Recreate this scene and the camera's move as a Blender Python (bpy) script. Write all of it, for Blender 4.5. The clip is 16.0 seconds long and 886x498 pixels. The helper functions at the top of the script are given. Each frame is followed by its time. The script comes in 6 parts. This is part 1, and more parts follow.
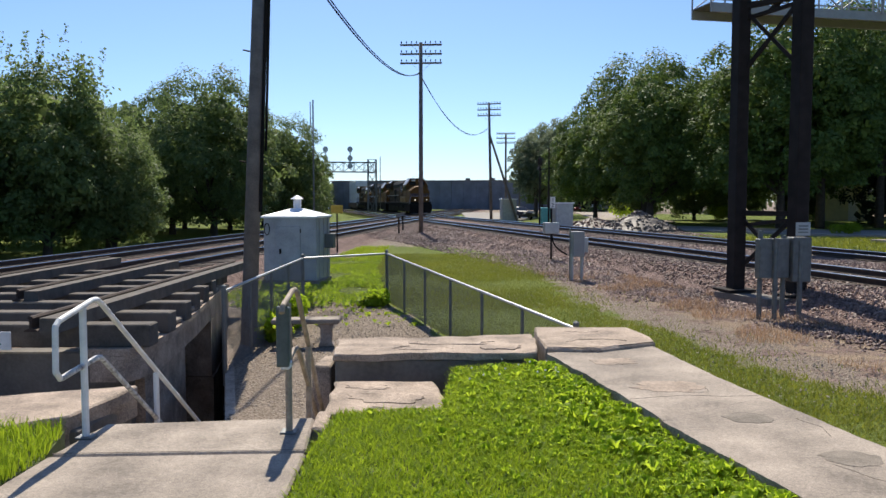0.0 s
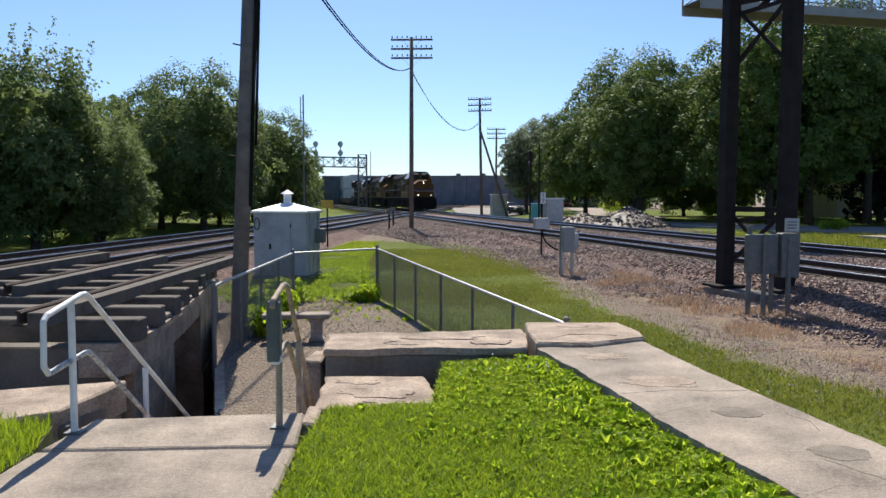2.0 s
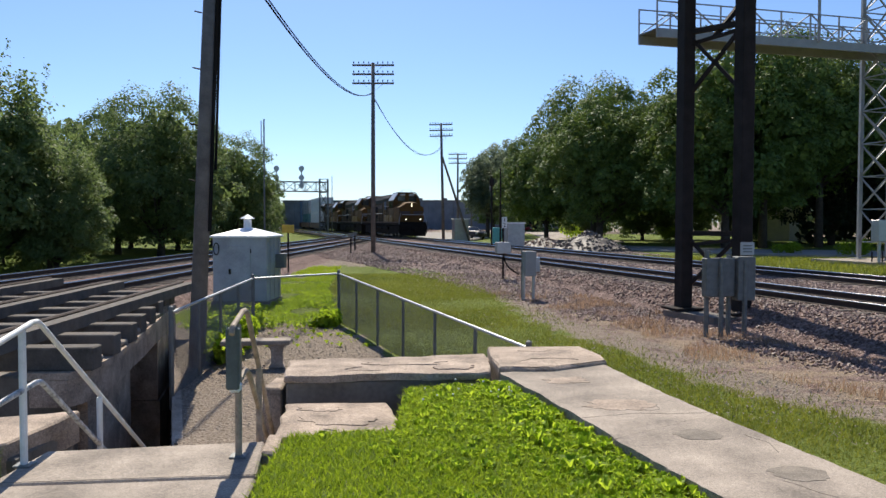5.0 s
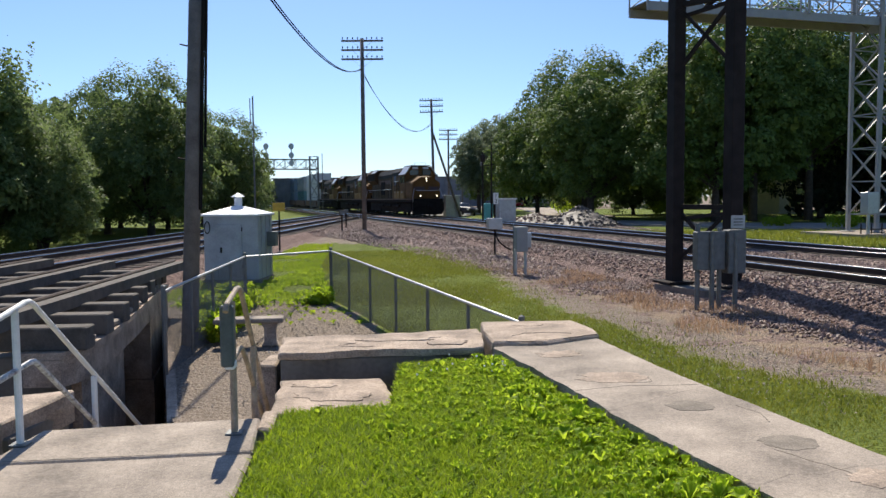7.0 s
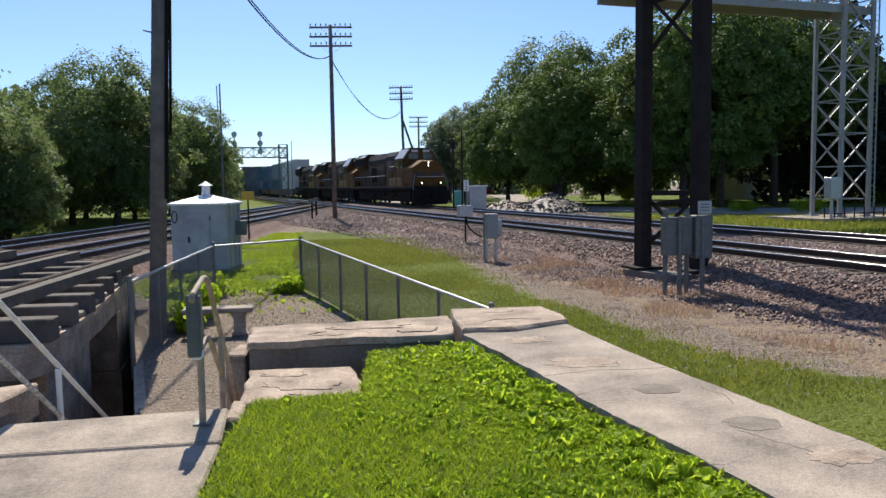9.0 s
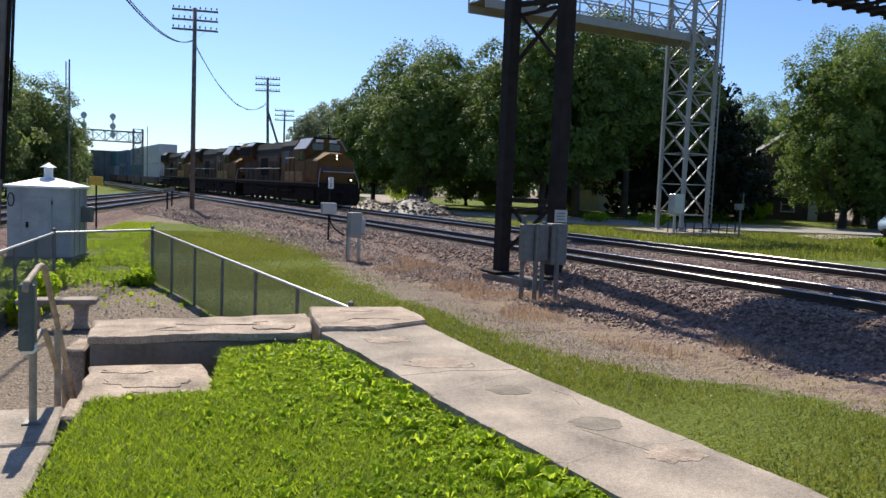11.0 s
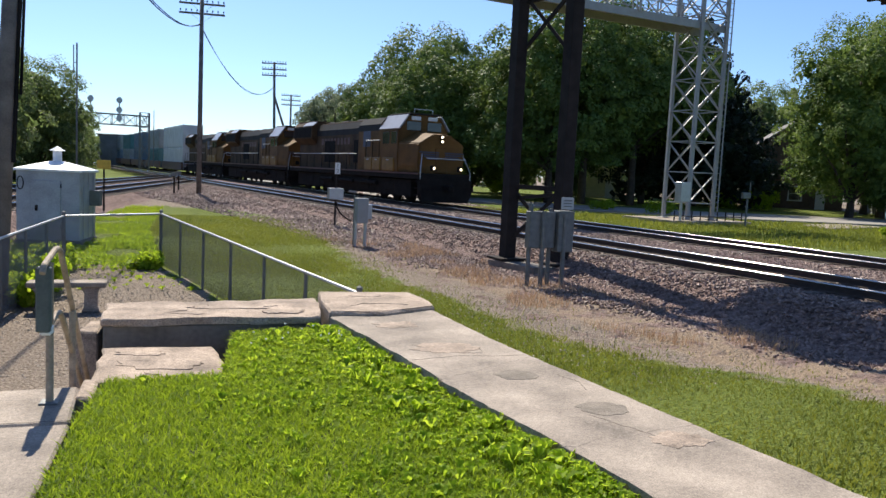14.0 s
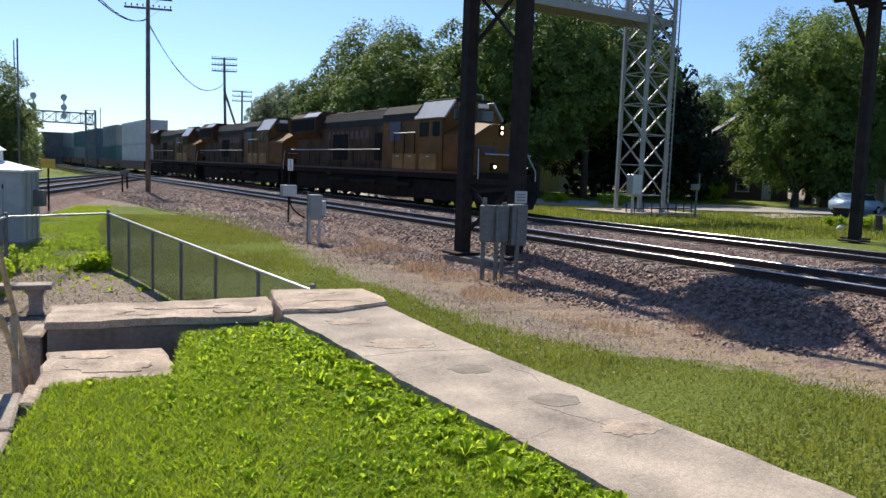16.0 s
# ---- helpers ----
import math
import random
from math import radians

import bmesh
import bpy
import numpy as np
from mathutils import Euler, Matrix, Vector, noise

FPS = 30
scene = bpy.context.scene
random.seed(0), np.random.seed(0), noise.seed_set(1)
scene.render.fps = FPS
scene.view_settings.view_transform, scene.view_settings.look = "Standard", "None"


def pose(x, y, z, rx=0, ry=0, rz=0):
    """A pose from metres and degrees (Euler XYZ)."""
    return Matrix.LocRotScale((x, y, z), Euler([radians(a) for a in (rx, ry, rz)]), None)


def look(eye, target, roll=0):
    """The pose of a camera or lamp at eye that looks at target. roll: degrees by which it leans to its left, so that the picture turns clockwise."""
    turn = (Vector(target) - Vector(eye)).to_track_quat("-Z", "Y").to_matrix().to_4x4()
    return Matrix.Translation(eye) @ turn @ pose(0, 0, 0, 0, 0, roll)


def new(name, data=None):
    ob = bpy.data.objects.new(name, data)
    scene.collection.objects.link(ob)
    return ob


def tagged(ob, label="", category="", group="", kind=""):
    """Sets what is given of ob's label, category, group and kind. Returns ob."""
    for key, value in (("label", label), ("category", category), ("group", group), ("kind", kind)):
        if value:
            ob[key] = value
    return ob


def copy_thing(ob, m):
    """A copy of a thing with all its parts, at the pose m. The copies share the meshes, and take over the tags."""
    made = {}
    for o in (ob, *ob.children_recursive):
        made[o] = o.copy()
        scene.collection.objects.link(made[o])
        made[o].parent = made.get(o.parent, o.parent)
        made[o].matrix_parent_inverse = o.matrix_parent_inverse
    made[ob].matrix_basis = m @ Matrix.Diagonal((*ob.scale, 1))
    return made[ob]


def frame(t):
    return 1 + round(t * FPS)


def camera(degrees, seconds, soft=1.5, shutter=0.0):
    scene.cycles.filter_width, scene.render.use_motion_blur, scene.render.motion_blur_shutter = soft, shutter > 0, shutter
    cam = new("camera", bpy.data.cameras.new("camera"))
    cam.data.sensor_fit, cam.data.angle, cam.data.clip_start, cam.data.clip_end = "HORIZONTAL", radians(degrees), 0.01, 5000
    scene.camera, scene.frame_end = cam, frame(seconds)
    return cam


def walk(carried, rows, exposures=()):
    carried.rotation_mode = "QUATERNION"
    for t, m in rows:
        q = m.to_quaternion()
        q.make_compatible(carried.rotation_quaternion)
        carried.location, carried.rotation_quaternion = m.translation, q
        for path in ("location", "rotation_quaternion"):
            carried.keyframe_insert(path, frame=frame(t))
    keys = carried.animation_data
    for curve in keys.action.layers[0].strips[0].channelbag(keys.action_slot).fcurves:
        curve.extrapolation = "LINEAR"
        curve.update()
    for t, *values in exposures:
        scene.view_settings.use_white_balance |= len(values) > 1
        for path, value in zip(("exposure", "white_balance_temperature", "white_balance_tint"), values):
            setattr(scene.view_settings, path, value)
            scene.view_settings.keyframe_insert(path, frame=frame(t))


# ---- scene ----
cam = camera(59.12, 16.0)
EYE = 1.68  # above the rail heads, which lie at z = 0
ROWS = [
    (0.0, 0.000, -0.000, 0.000, -0.00, -3.50, -0.00),
    (0.5, -0.002, 0.016, 0.000, -0.20, -3.33, -0.14),
    (1.0, -0.014, 0.005, 0.001, -0.53, -3.21, -0.62),
    (1.5, -0.009, 0.001, 0.000, -0.81, -3.48, -0.40),
    (2.0, -0.004, 0.007, -0.004, -0.71, -3.84, -0.15),
    (2.5, -0.005, 0.002, 0.001, -0.65, -3.43, -0.55),
    (3.0, -0.017, 0.005, -0.002, -0.09, -3.68, 0.27),
    (3.5, -0.024, 0.003, 0.003, -0.32, -3.55, 0.19),
    (4.0, 0.025, -0.004, -0.011, -0.86, -1.55, 0.07),
    (4.2, -0.012, 0.025, 0.004, -1.95, -1.60, -0.17),
    (6.3, 0.002, 0.002, -0.015, -4.36, -2.97, -0.01),
    (6.5, -0.025, 0.012, 0.000, -4.58, -3.13, 0.04),
    (7.0, -0.018, 0.014, -0.009, -4.13, -3.76, 0.46),
    (7.5, 0.007, 0.010, -0.008, -4.64, -4.09, 0.96),
    (8.0, -0.008, 0.004, -0.012, -5.02, -4.50, 1.05),
    (8.5, -0.007, 0.012, -0.010, -5.20, -4.75, 0.80),
    (9.0, 0.003, 0.016, -0.013, -6.22, -4.69, 0.82),
    (9.5, 0.009, 0.024, -0.022, -8.18, -4.49, 1.17),
    (10.0, 0.038, 0.018, -0.018, -10.45, -4.64, 0.62),
    (10.2, 0.040, 0.034, -0.020, -14.37, -4.91, -0.30),
    (12.3, -0.043, -0.007, -0.010, -15.68, -4.25, -4.17),
    (12.5, -0.023, -0.036, -0.000, -13.72, -4.06, -2.96),
    (13.0, -0.030, -0.006, -0.009, -13.80, -4.51, -3.24),
    (13.5, -0.041, -0.020, -0.011, -15.96, -4.71, -3.02),
    (14.0, -0.033, -0.018, -0.014, -15.95, -5.59, -2.78),
    (14.5, -0.015, 0.011, -0.025, -16.77, -5.70, -2.88),
    (15.0, -0.018, -0.024, -0.013, -18.30, -5.54, -3.03),
    (15.5, -0.016, -0.027, -0.014, -18.82, -5.47, -2.25),
    (16.0, -0.001, -0.025, -0.013, -19.18, -5.81, -2.13),
]
walk(cam, [(t, pose(x, y, EYE + z, 0, 0, yaw) @ pose(0, 0, 0, 90 + pitch) @ pose(0, 0, 0, 0, 0, -roll)) for t, x, y, z, yaw, pitch, roll in ROWS],
     exposures=[(0.0, 0.42), (9.0, 0.44), (12.0, 0.52), (16.0, 0.58)])

# ---- light ----
SUN_DIR = Vector((-0.11, 1.0, 1.2)).normalized()  # towards the sun
world = bpy.data.worlds.new("sky")
scene.world = world
world.use_nodes = True
wn = world.node_tree
sky = wn.nodes.new("ShaderNodeTexSky")
sky.sky_type, sky.sun_disc = "NISHITA", False
sky.sun_elevation = math.asin(SUN_DIR.z)
sky.sun_rotation = math.atan2(SUN_DIR.x, SUN_DIR.y)
sky.air_density, sky.dust_density, sky.ozone_density = 0.8, 0.5, 3.0
tint = wn.nodes.new("ShaderNodeMix")
tint.data_type, tint.blend_type = "RGBA", "MULTIPLY"
tint.inputs[0].default_value, tint.inputs[7].default_value = 1.0, (0.85, 1.0, 1.2, 1)
wn.links.new(sky.outputs[0], tint.inputs[6])
wn.links.new(tint.outputs[2], wn.nodes["Background"].inputs[0])
wn.nodes["Background"].inputs[1].default_value = 0.097
sun = new("sun", bpy.data.lights.new("sun", "SUN"))
sun.data.energy, sun.data.angle, sun.data.color = 5.0, radians(0.55), (1.0, 0.92, 0.79)
sun.matrix_world = look(SUN_DIR * 60, (0, 0, 0))


# ---- materials ----
def mat(name, col, rough=0.7, metal=0.0, vary=0.25, scale=6.0, fine=60.0, bump=0.15, col2=None, spec=0.4, rand=0.0, coord="Object", dist=0.01, speck=0.0):
    """A surface with broad stains, fine grain and relief."""
    m = bpy.data.materials.new(name)
    m.use_nodes = True
    n, k = m.node_tree.nodes, m.node_tree.links
    b = n["Principled BSDF"]
    b.inputs["Roughness"].default_value, b.inputs["Metallic"].default_value = rough, metal
    b.inputs["Specular IOR Level"].default_value = spec
    tc = n.new("ShaderNodeTexCoord")
    big, small = n.new("ShaderNodeTexNoise"), n.new("ShaderNodeTexNoise")
    for t, s, d in ((big, scale, 5.0), (small, fine, 3.0)):
        t.inputs["Scale"].default_value, t.inputs["Detail"].default_value = s, d
        k.new(tc.outputs[coord], t.inputs["Vector"])
    add = n.new("ShaderNodeMath")
    add.operation = "MULTIPLY_ADD"
    k.new(small.outputs["Fac"], add.inputs[0])
    add.inputs[1].default_value = 0.45
    k.new(big.outputs["Fac"], add.inputs[2])
    src = add.outputs[0]
    if rand:
        oi = n.new("ShaderNodeObjectInfo")
        ad2 = n.new("ShaderNodeMath")
        ad2.operation = "MULTIPLY_ADD"
        k.new(oi.outputs["Random"], ad2.inputs[0])
        ad2.inputs[1].default_value = rand
        k.new(src, ad2.inputs[2])
        src = ad2.outputs[0]
    ramp = n.new("ShaderNodeValToRGB")
    k.new(src, ramp.inputs[0])
    c2 = col2 or tuple(min(1, c * (1 + vary)) for c in col)
    c1 = tuple(c * (1 - vary) for c in col)
    ramp.color_ramp.elements[0].position, ramp.color_ramp.elements[1].position = 0.45, 1.0 + rand * 0.7
    ramp.color_ramp.elements[0].color, ramp.color_ramp.elements[1].color = (*c1, 1), (*c2, 1)
    out = ramp.outputs[0]
    if speck:  # exposed grit and pores
        grit = n.new("ShaderNodeTexNoise")
        grit.inputs["Scale"].default_value, grit.inputs["Detail"].default_value, grit.inputs["Roughness"].default_value = fine * 3.2, 6.0, 0.75
        k.new(tc.outputs[coord], grit.inputs["Vector"])
        span = n.new("ShaderNodeMapRange")
        span.inputs[1].default_value, span.inputs[2].default_value = 0.38, 0.62
        span.inputs[3].default_value, span.inputs[4].default_value = 1 - speck, 1 + speck * 0.7
        k.new(grit.outputs["Fac"], span.inputs[0])
        mul = n.new("ShaderNodeMix")
        mul.data_type, mul.blend_type = "RGBA", "MULTIPLY"
        mul.inputs[0].default_value = 1.0
        k.new(out, mul.inputs[6])
        k.new(span.outputs[0], mul.inputs[7])
        out = mul.outputs[2]
    k.new(out, b.inputs["Base Color"])
    if bump:
        bp = n.new("ShaderNodeBump")
        bp.inputs["Strength"].default_value, bp.inputs["Distance"].default_value = bump, dist
        k.new(add.outputs[0], bp.inputs["Height"])
        k.new(bp.outputs[0], b.inputs["Normal"])
    return m


def leaf_mat(name, c1, c2, trans=0.35, spec=0.3):
    """Leaves that differ one by one and let some light through."""
    m = bpy.data.materials.new(name)
    m.use_nodes = True
    n, k = m.node_tree.nodes, m.node_tree.links
    b = n["Principled BSDF"]
    b.inputs["Roughness"].default_value = 0.6
    b.inputs["Specular IOR Level"].default_value = spec
    g = n.new("ShaderNodeNewGeometry")
    ramp = n.new("ShaderNodeValToRGB")
    ramp.color_ramp.elements[0].color, ramp.color_ramp.elements[1].color = (*c1, 1), (*c2, 1)
    tint_noise = n.new("ShaderNodeTexNoise")
    tint_noise.inputs["Scale"].default_value, tint_noise.inputs["Detail"].default_value = 0.8, 3.0
    k.new(n.new("ShaderNodeTexCoord").outputs["Object"], tint_noise.inputs["Vector"])
    mix = n.new("ShaderNodeMath")
    mix.operation = "MULTIPLY_ADD"
    k.new(tint_noise.outputs["Fac"], mix.inputs[0])
    mix.inputs[1].default_value = 0.9
    half = n.new("ShaderNodeMath")
    half.operation = "MULTIPLY_ADD"
    k.new(g.outputs["Random Per Island"], half.inputs[0])
    half.inputs[1].default_value, half.inputs[2].default_value = 0.65, -0.28
    k.new(half.outputs[0], mix.inputs[2])
    k.new(mix.outputs[0], ramp.inputs[0])
    k.new(ramp.outputs[0], b.inputs["Base Color"])
    t = n.new("ShaderNodeBsdfTranslucent")
    hs = n.new("ShaderNodeHueSaturation")
    hs.inputs["Hue"].default_value, hs.inputs["Value"].default_value = 0.485, 1.5
    k.new(ramp.outputs[0], hs.inputs["Color"])
    k.new(hs.outputs[0], t.inputs[0])
    mx = n.new("ShaderNodeMixShader")
    mx.inputs[0].default_value = trans
    k.new(b.outputs[0], mx.inputs[1])
    k.new(t.outputs[0], mx.inputs[2])
    k.new(mx.outputs[0], n["Material Output"].inputs[0])
    return m


def glow(name, col, strength):
    m = bpy.data.materials.new(name)
    m.use_nodes = True
    b = m.node_tree.nodes["Principled BSDF"]
    b.inputs["Emission Color"].default_value, b.inputs["Emission Strength"].default_value = (*col, 1), strength
    return m


M_CONC = mat("concrete", (0.305, 0.256, 0.206), 0.9, vary=0.45, scale=2.4, fine=38, bump=0.7, speck=0.38)
M_CONC_OLD = mat("old_concrete", (0.355, 0.28, 0.216), 0.92, vary=0.5, scale=3.2, fine=26, bump=0.9, dist=0.02, speck=0.42)
# Dark concrete: weathered tones, plus painted shade on recessed and overhung walls.
M_CONC_DARK = mat("weathered_and_shaded_concrete", (0.16, 0.145, 0.125), 0.92, vary=0.4, scale=1.8, fine=25, bump=0.5)
M_COVER = mat("patch", (0.2, 0.17, 0.135), 0.9, vary=0.35, scale=9, fine=40, bump=0.6, speck=0.45)
M_WHITE = mat("white_paint", (0.72, 0.72, 0.7), 0.5, vary=0.15, scale=9, fine=90, bump=0.1)
M_CHIP = mat("chipped_white_paint", (0.30, 0.26, 0.23), 0.6, vary=0.7, col2=(0.8, 0.8, 0.78), scale=26, fine=70, bump=0.2)
M_RUST = mat("rusty_paint", (0.33, 0.26, 0.19), 0.7, vary=0.4, scale=12, fine=60, bump=0.2)
M_STEEL_DARK = mat("dark_steel", (0.026, 0.021, 0.019), 0.8, 0.0, spec=0.15, vary=0.4, scale=3, fine=40, bump=0.2)
M_GALV = mat("galvanised_steel", (0.42, 0.43, 0.43), 0.45, 0.6, vary=0.15, scale=5, fine=60, bump=0.1)
M_GALV_DARK = mat("dull_galvanised_steel", (0.16, 0.165, 0.16), 0.55, 0.5, vary=0.25, scale=8, fine=80, bump=0.1)
M_SILVER = mat("aluminium_paint", (0.30, 0.30, 0.295), 0.62, 0.2, vary=0.12, scale=3, fine=40, bump=0.05)
# Paler wood tone: haze over the distant poles is put into the colour.
M_WOODPOLE = mat("pole_wood", (0.15, 0.135, 0.12), 0.9, vary=0.4, scale=4, fine=50, bump=0.5)
M_TIMBER = mat("grey_timber", (0.095, 0.082, 0.069), 0.9, vary=0.4, scale=6, fine=40, bump=0.5, rand=0.25)
M_TIE = mat("tie_wood", (0.075, 0.06, 0.05), 0.95, vary=0.4, scale=6, fine=40, bump=0.5, rand=0.4)
M_RAIL = mat("rail_side", (0.06, 0.042, 0.033), 0.8, 0.3, vary=0.3, scale=8, fine=60, bump=0.2)
M_RAILTOP = mat("rail_head", (0.42, 0.40, 0.38), 0.15, 1.0, vary=0.1, scale=8, fine=60, bump=0)
M_TRUNK = mat("bark", (0.07, 0.055, 0.042), 0.95, vary=0.4, scale=5, fine=30, bump=0.8)
M_STONE = leaf_mat("ballast_stone", (0.08, 0.052, 0.043), (0.37, 0.255, 0.205), 0.0)
M_PILE = leaf_mat("crushed_stone", (0.055, 0.046, 0.04), (0.22, 0.19, 0.165), 0.0)
M_PEBBLE = leaf_mat("pebble", (0.2, 0.165, 0.13), (0.46, 0.39, 0.32), 0.0)
M_VERGE = leaf_mat("verge_grass", (0.08, 0.115, 0.012), (0.215, 0.235, 0.034), 0.45)
M_ASPHALT = mat("road_surface", (0.27, 0.25, 0.22), 0.95, vary=0.2, scale=0.8, fine=20, bump=0.3)
# Yellow far below the real paint: the train's backlit shade is in the colour.
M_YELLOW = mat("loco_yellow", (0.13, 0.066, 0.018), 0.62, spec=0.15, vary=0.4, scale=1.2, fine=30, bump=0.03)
# Darker, blotchy copy of the yellow: hood shade put into the colour.
M_HOODSHADE = mat("shaded_hood_paint", (0.068, 0.042, 0.022), 0.7, spec=0.12, vary=0.55, scale=1.0, fine=14, bump=0.05)
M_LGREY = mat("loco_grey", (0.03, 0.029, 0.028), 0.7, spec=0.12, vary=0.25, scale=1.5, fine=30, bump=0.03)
M_BLACK = mat("running_gear_black", (0.016, 0.0145, 0.0135), 0.85, spec=0.08, vary=0.4, scale=2, fine=30, bump=0.1)
# Far paler than loco_grey: sun glare painted into the roof panels.
M_CABROOF = mat("sunlit_roof_grey", (0.34, 0.34, 0.35), 0.32, vary=0.12, scale=2, fine=30, bump=0.02)
# Lighter copy of the loco yellow: light on the boxes put into the colour.
M_BOXYELLOW = mat("lit_box_yellow", (0.22, 0.125, 0.035), 0.5, spec=0.2, vary=0.3, scale=2, fine=30, bump=0.03)
M_RED = mat("red_stripe", (0.085, 0.028, 0.02), 0.5, vary=0.2, scale=3, fine=30, bump=0.0)
M_BLUE = mat("blue_emblem", (0.045, 0.05, 0.085), 0.5, vary=0.2, scale=3, fine=30, bump=0.0)
M_GLASS = mat("dark_glass", (0.02, 0.022, 0.025), 0.08, vary=0.1, scale=3, fine=30, bump=0.0, spec=0.6)
M_LAMP = glow("lit_lamp", (1.0, 0.80, 0.5), 3.0)
M_MAPLE = leaf_mat("maple_leaf", (0.045, 0.085, 0.02), (0.16, 0.235, 0.05), 0.27, 0.25)
M_ELM = leaf_mat("elm_leaf", (0.065, 0.105, 0.034), (0.175, 0.245, 0.08), 0.46, 0.3)
M_GARDEN = leaf_mat("garden_leaf", (0.055, 0.1, 0.022), (0.155, 0.23, 0.05), 0.4, 0.2)
M_PALE = leaf_mat("pale_leaf", (0.08, 0.11, 0.06), (0.2, 0.25, 0.14), 0.45)
M_SPRUCE = leaf_mat("spruce_needles", (0.012, 0.022, 0.012), (0.03, 0.05, 0.025), 0.1)
M_GRASS = leaf_mat("grass_blade", (0.10, 0.185, 0.008), (0.29, 0.39, 0.026), 0.55)
M_WEED = leaf_mat("weed_leaf", (0.16, 0.27, 0.012), (0.38, 0.50, 0.04), 0.6)
M_DRY = leaf_mat("dry_grass", (0.24, 0.16, 0.09), (0.42, 0.3, 0.18), 0.35)


# ---- mesh tools ----
def box(bm, c, s, rz=0.0, bev=0.0, m=None):
    r = bmesh.ops.create_cube(bm, size=1.0)["verts"]
    bmesh.ops.transform(bm, matrix=(m or pose(*c, 0, 0, rz)) @ Matrix.Diagonal((*s, 1)), verts=r)
    if bev:
        e = list({e for v in r for e in v.link_edges})
        bmesh.ops.bevel(bm, geom=e, offset=bev, segments=1, affect="EDGES", clamp_overlap=True)
    return bm


def beam(bm, p, q, w, h=None):
    """A square bar from p to q."""
    p, q = Vector(p), Vector(q)
    d = q - p
    m = Matrix.Translation((p + q) / 2) @ d.to_track_quat("Y", "Z").to_matrix().to_4x4()
    r = bmesh.ops.create_cube(bm, size=1.0)["verts"]
    bmesh.ops.transform(bm, matrix=m @ Matrix.Diagonal((w, d.length, h or w, 1)), verts=r)
    return bm


def tube(bm, p, q, r0, r1=None, n=8, caps=True):
    p, q = Vector(p), Vector(q)
    d = q - p
    m = Matrix.Translation((p + q) / 2) @ d.to_track_quat("Z", "Y").to_matrix().to_4x4()
    bmesh.ops.create_cone(bm, cap_ends=caps, segments=n, radius1=r0, radius2=r0 if r1 is None else r1, depth=d.length, matrix=m)
    return bm


def ball(bm, c, r, sub=1, s=(1, 1, 1)):
    bmesh.ops.create_icosphere(bm, subdivisions=sub, radius=1.0, matrix=pose(*c) @ Matrix.Diagonal((r * s[0], r * s[1], r * s[2], 1)))
    return bm


def B():
    return bmesh.new()


def part(name, bm, material, parent=None, label="", smooth=False):
    me = bpy.data.meshes.new(name)
    bmesh.ops.recalc_face_normals(bm, faces=bm.faces)
    bm.to_mesh(me)
    bm.free()
    me.materials.append(material)
    if smooth:
        me.shade_smooth()
    ob = new(name, me)
    if parent is not None:
        ob.parent = parent
    if label:
        ob["label"] = label
    return ob


def raw(name, verts, faces, material, parent=None, label=""):
    me = bpy.data.meshes.new(name)
    me.from_pydata(verts, [], faces)
    me.materials.append(material)
    ob = new(name, me)
    if parent is not None:
        ob.parent = parent
    if label:
        ob["label"] = label
    return ob


def thing(name, label, category, m=None, group="", kind=""):
    ob = new(name)
    if m is not None:
        ob.matrix_basis = m
    return tagged(ob, label, category, group, kind)


def prism(bm, outline, z0, z1):
    """An upright block with that outline (x, y)."""
    lo = [bm.verts.new((x, y, z0)) for x, y in outline]
    hi = [bm.verts.new((x, y, z1)) for x, y in outline]
    n = len(outline)
    bm.faces.new(hi)
    bm.faces.new(lo[::-1])
    for i in range(n):
        bm.faces.new((lo[i], lo[(i + 1) % n], hi[(i + 1) % n], hi[i]))
    return bm


def profile(bm, outline, y0, y1):
    """A block whose cross-section (x, z) runs from y0 to y1."""
    a = [bm.verts.new((x, y0, z)) for x, z in outline]
    b = [bm.verts.new((x, y1, z)) for x, z in outline]
    n = len(outline)
    bm.faces.new(a[::-1])
    bm.faces.new(b)
    for i in range(n):
        bm.faces.new((a[i], b[i], b[(i + 1) % n], a[(i + 1) % n]))
    return bm


# ---- the ground ----
SA, CA_NEAR, CA_FAR = -0.216, 13.95, 19.4  # main line: x = c + SA * y
SB, CB_NEAR, CB_FAR = 0.097, -10.25, -13.9  # crossing line
NA = math.hypot(1, SA)
NB = math.hypot(1, SB)


def smooth(a, b, v):
    t = np.clip((v - a) / (b - a), 0, 1)
    return t * t * (3 - 2 * t)


EDGE = [(3.4, -6.0), (2.95, 2.5), (2.1, 7.6), (1.5, 9.0), (-1.27, 17.7), (-2.2, 26.0), (-2.6, 40.0)]  # outer side of walk and fence


def edge_x(y):
    return np.interp(y, [p[1] for p in EDGE], [p[0] for p in EDGE])


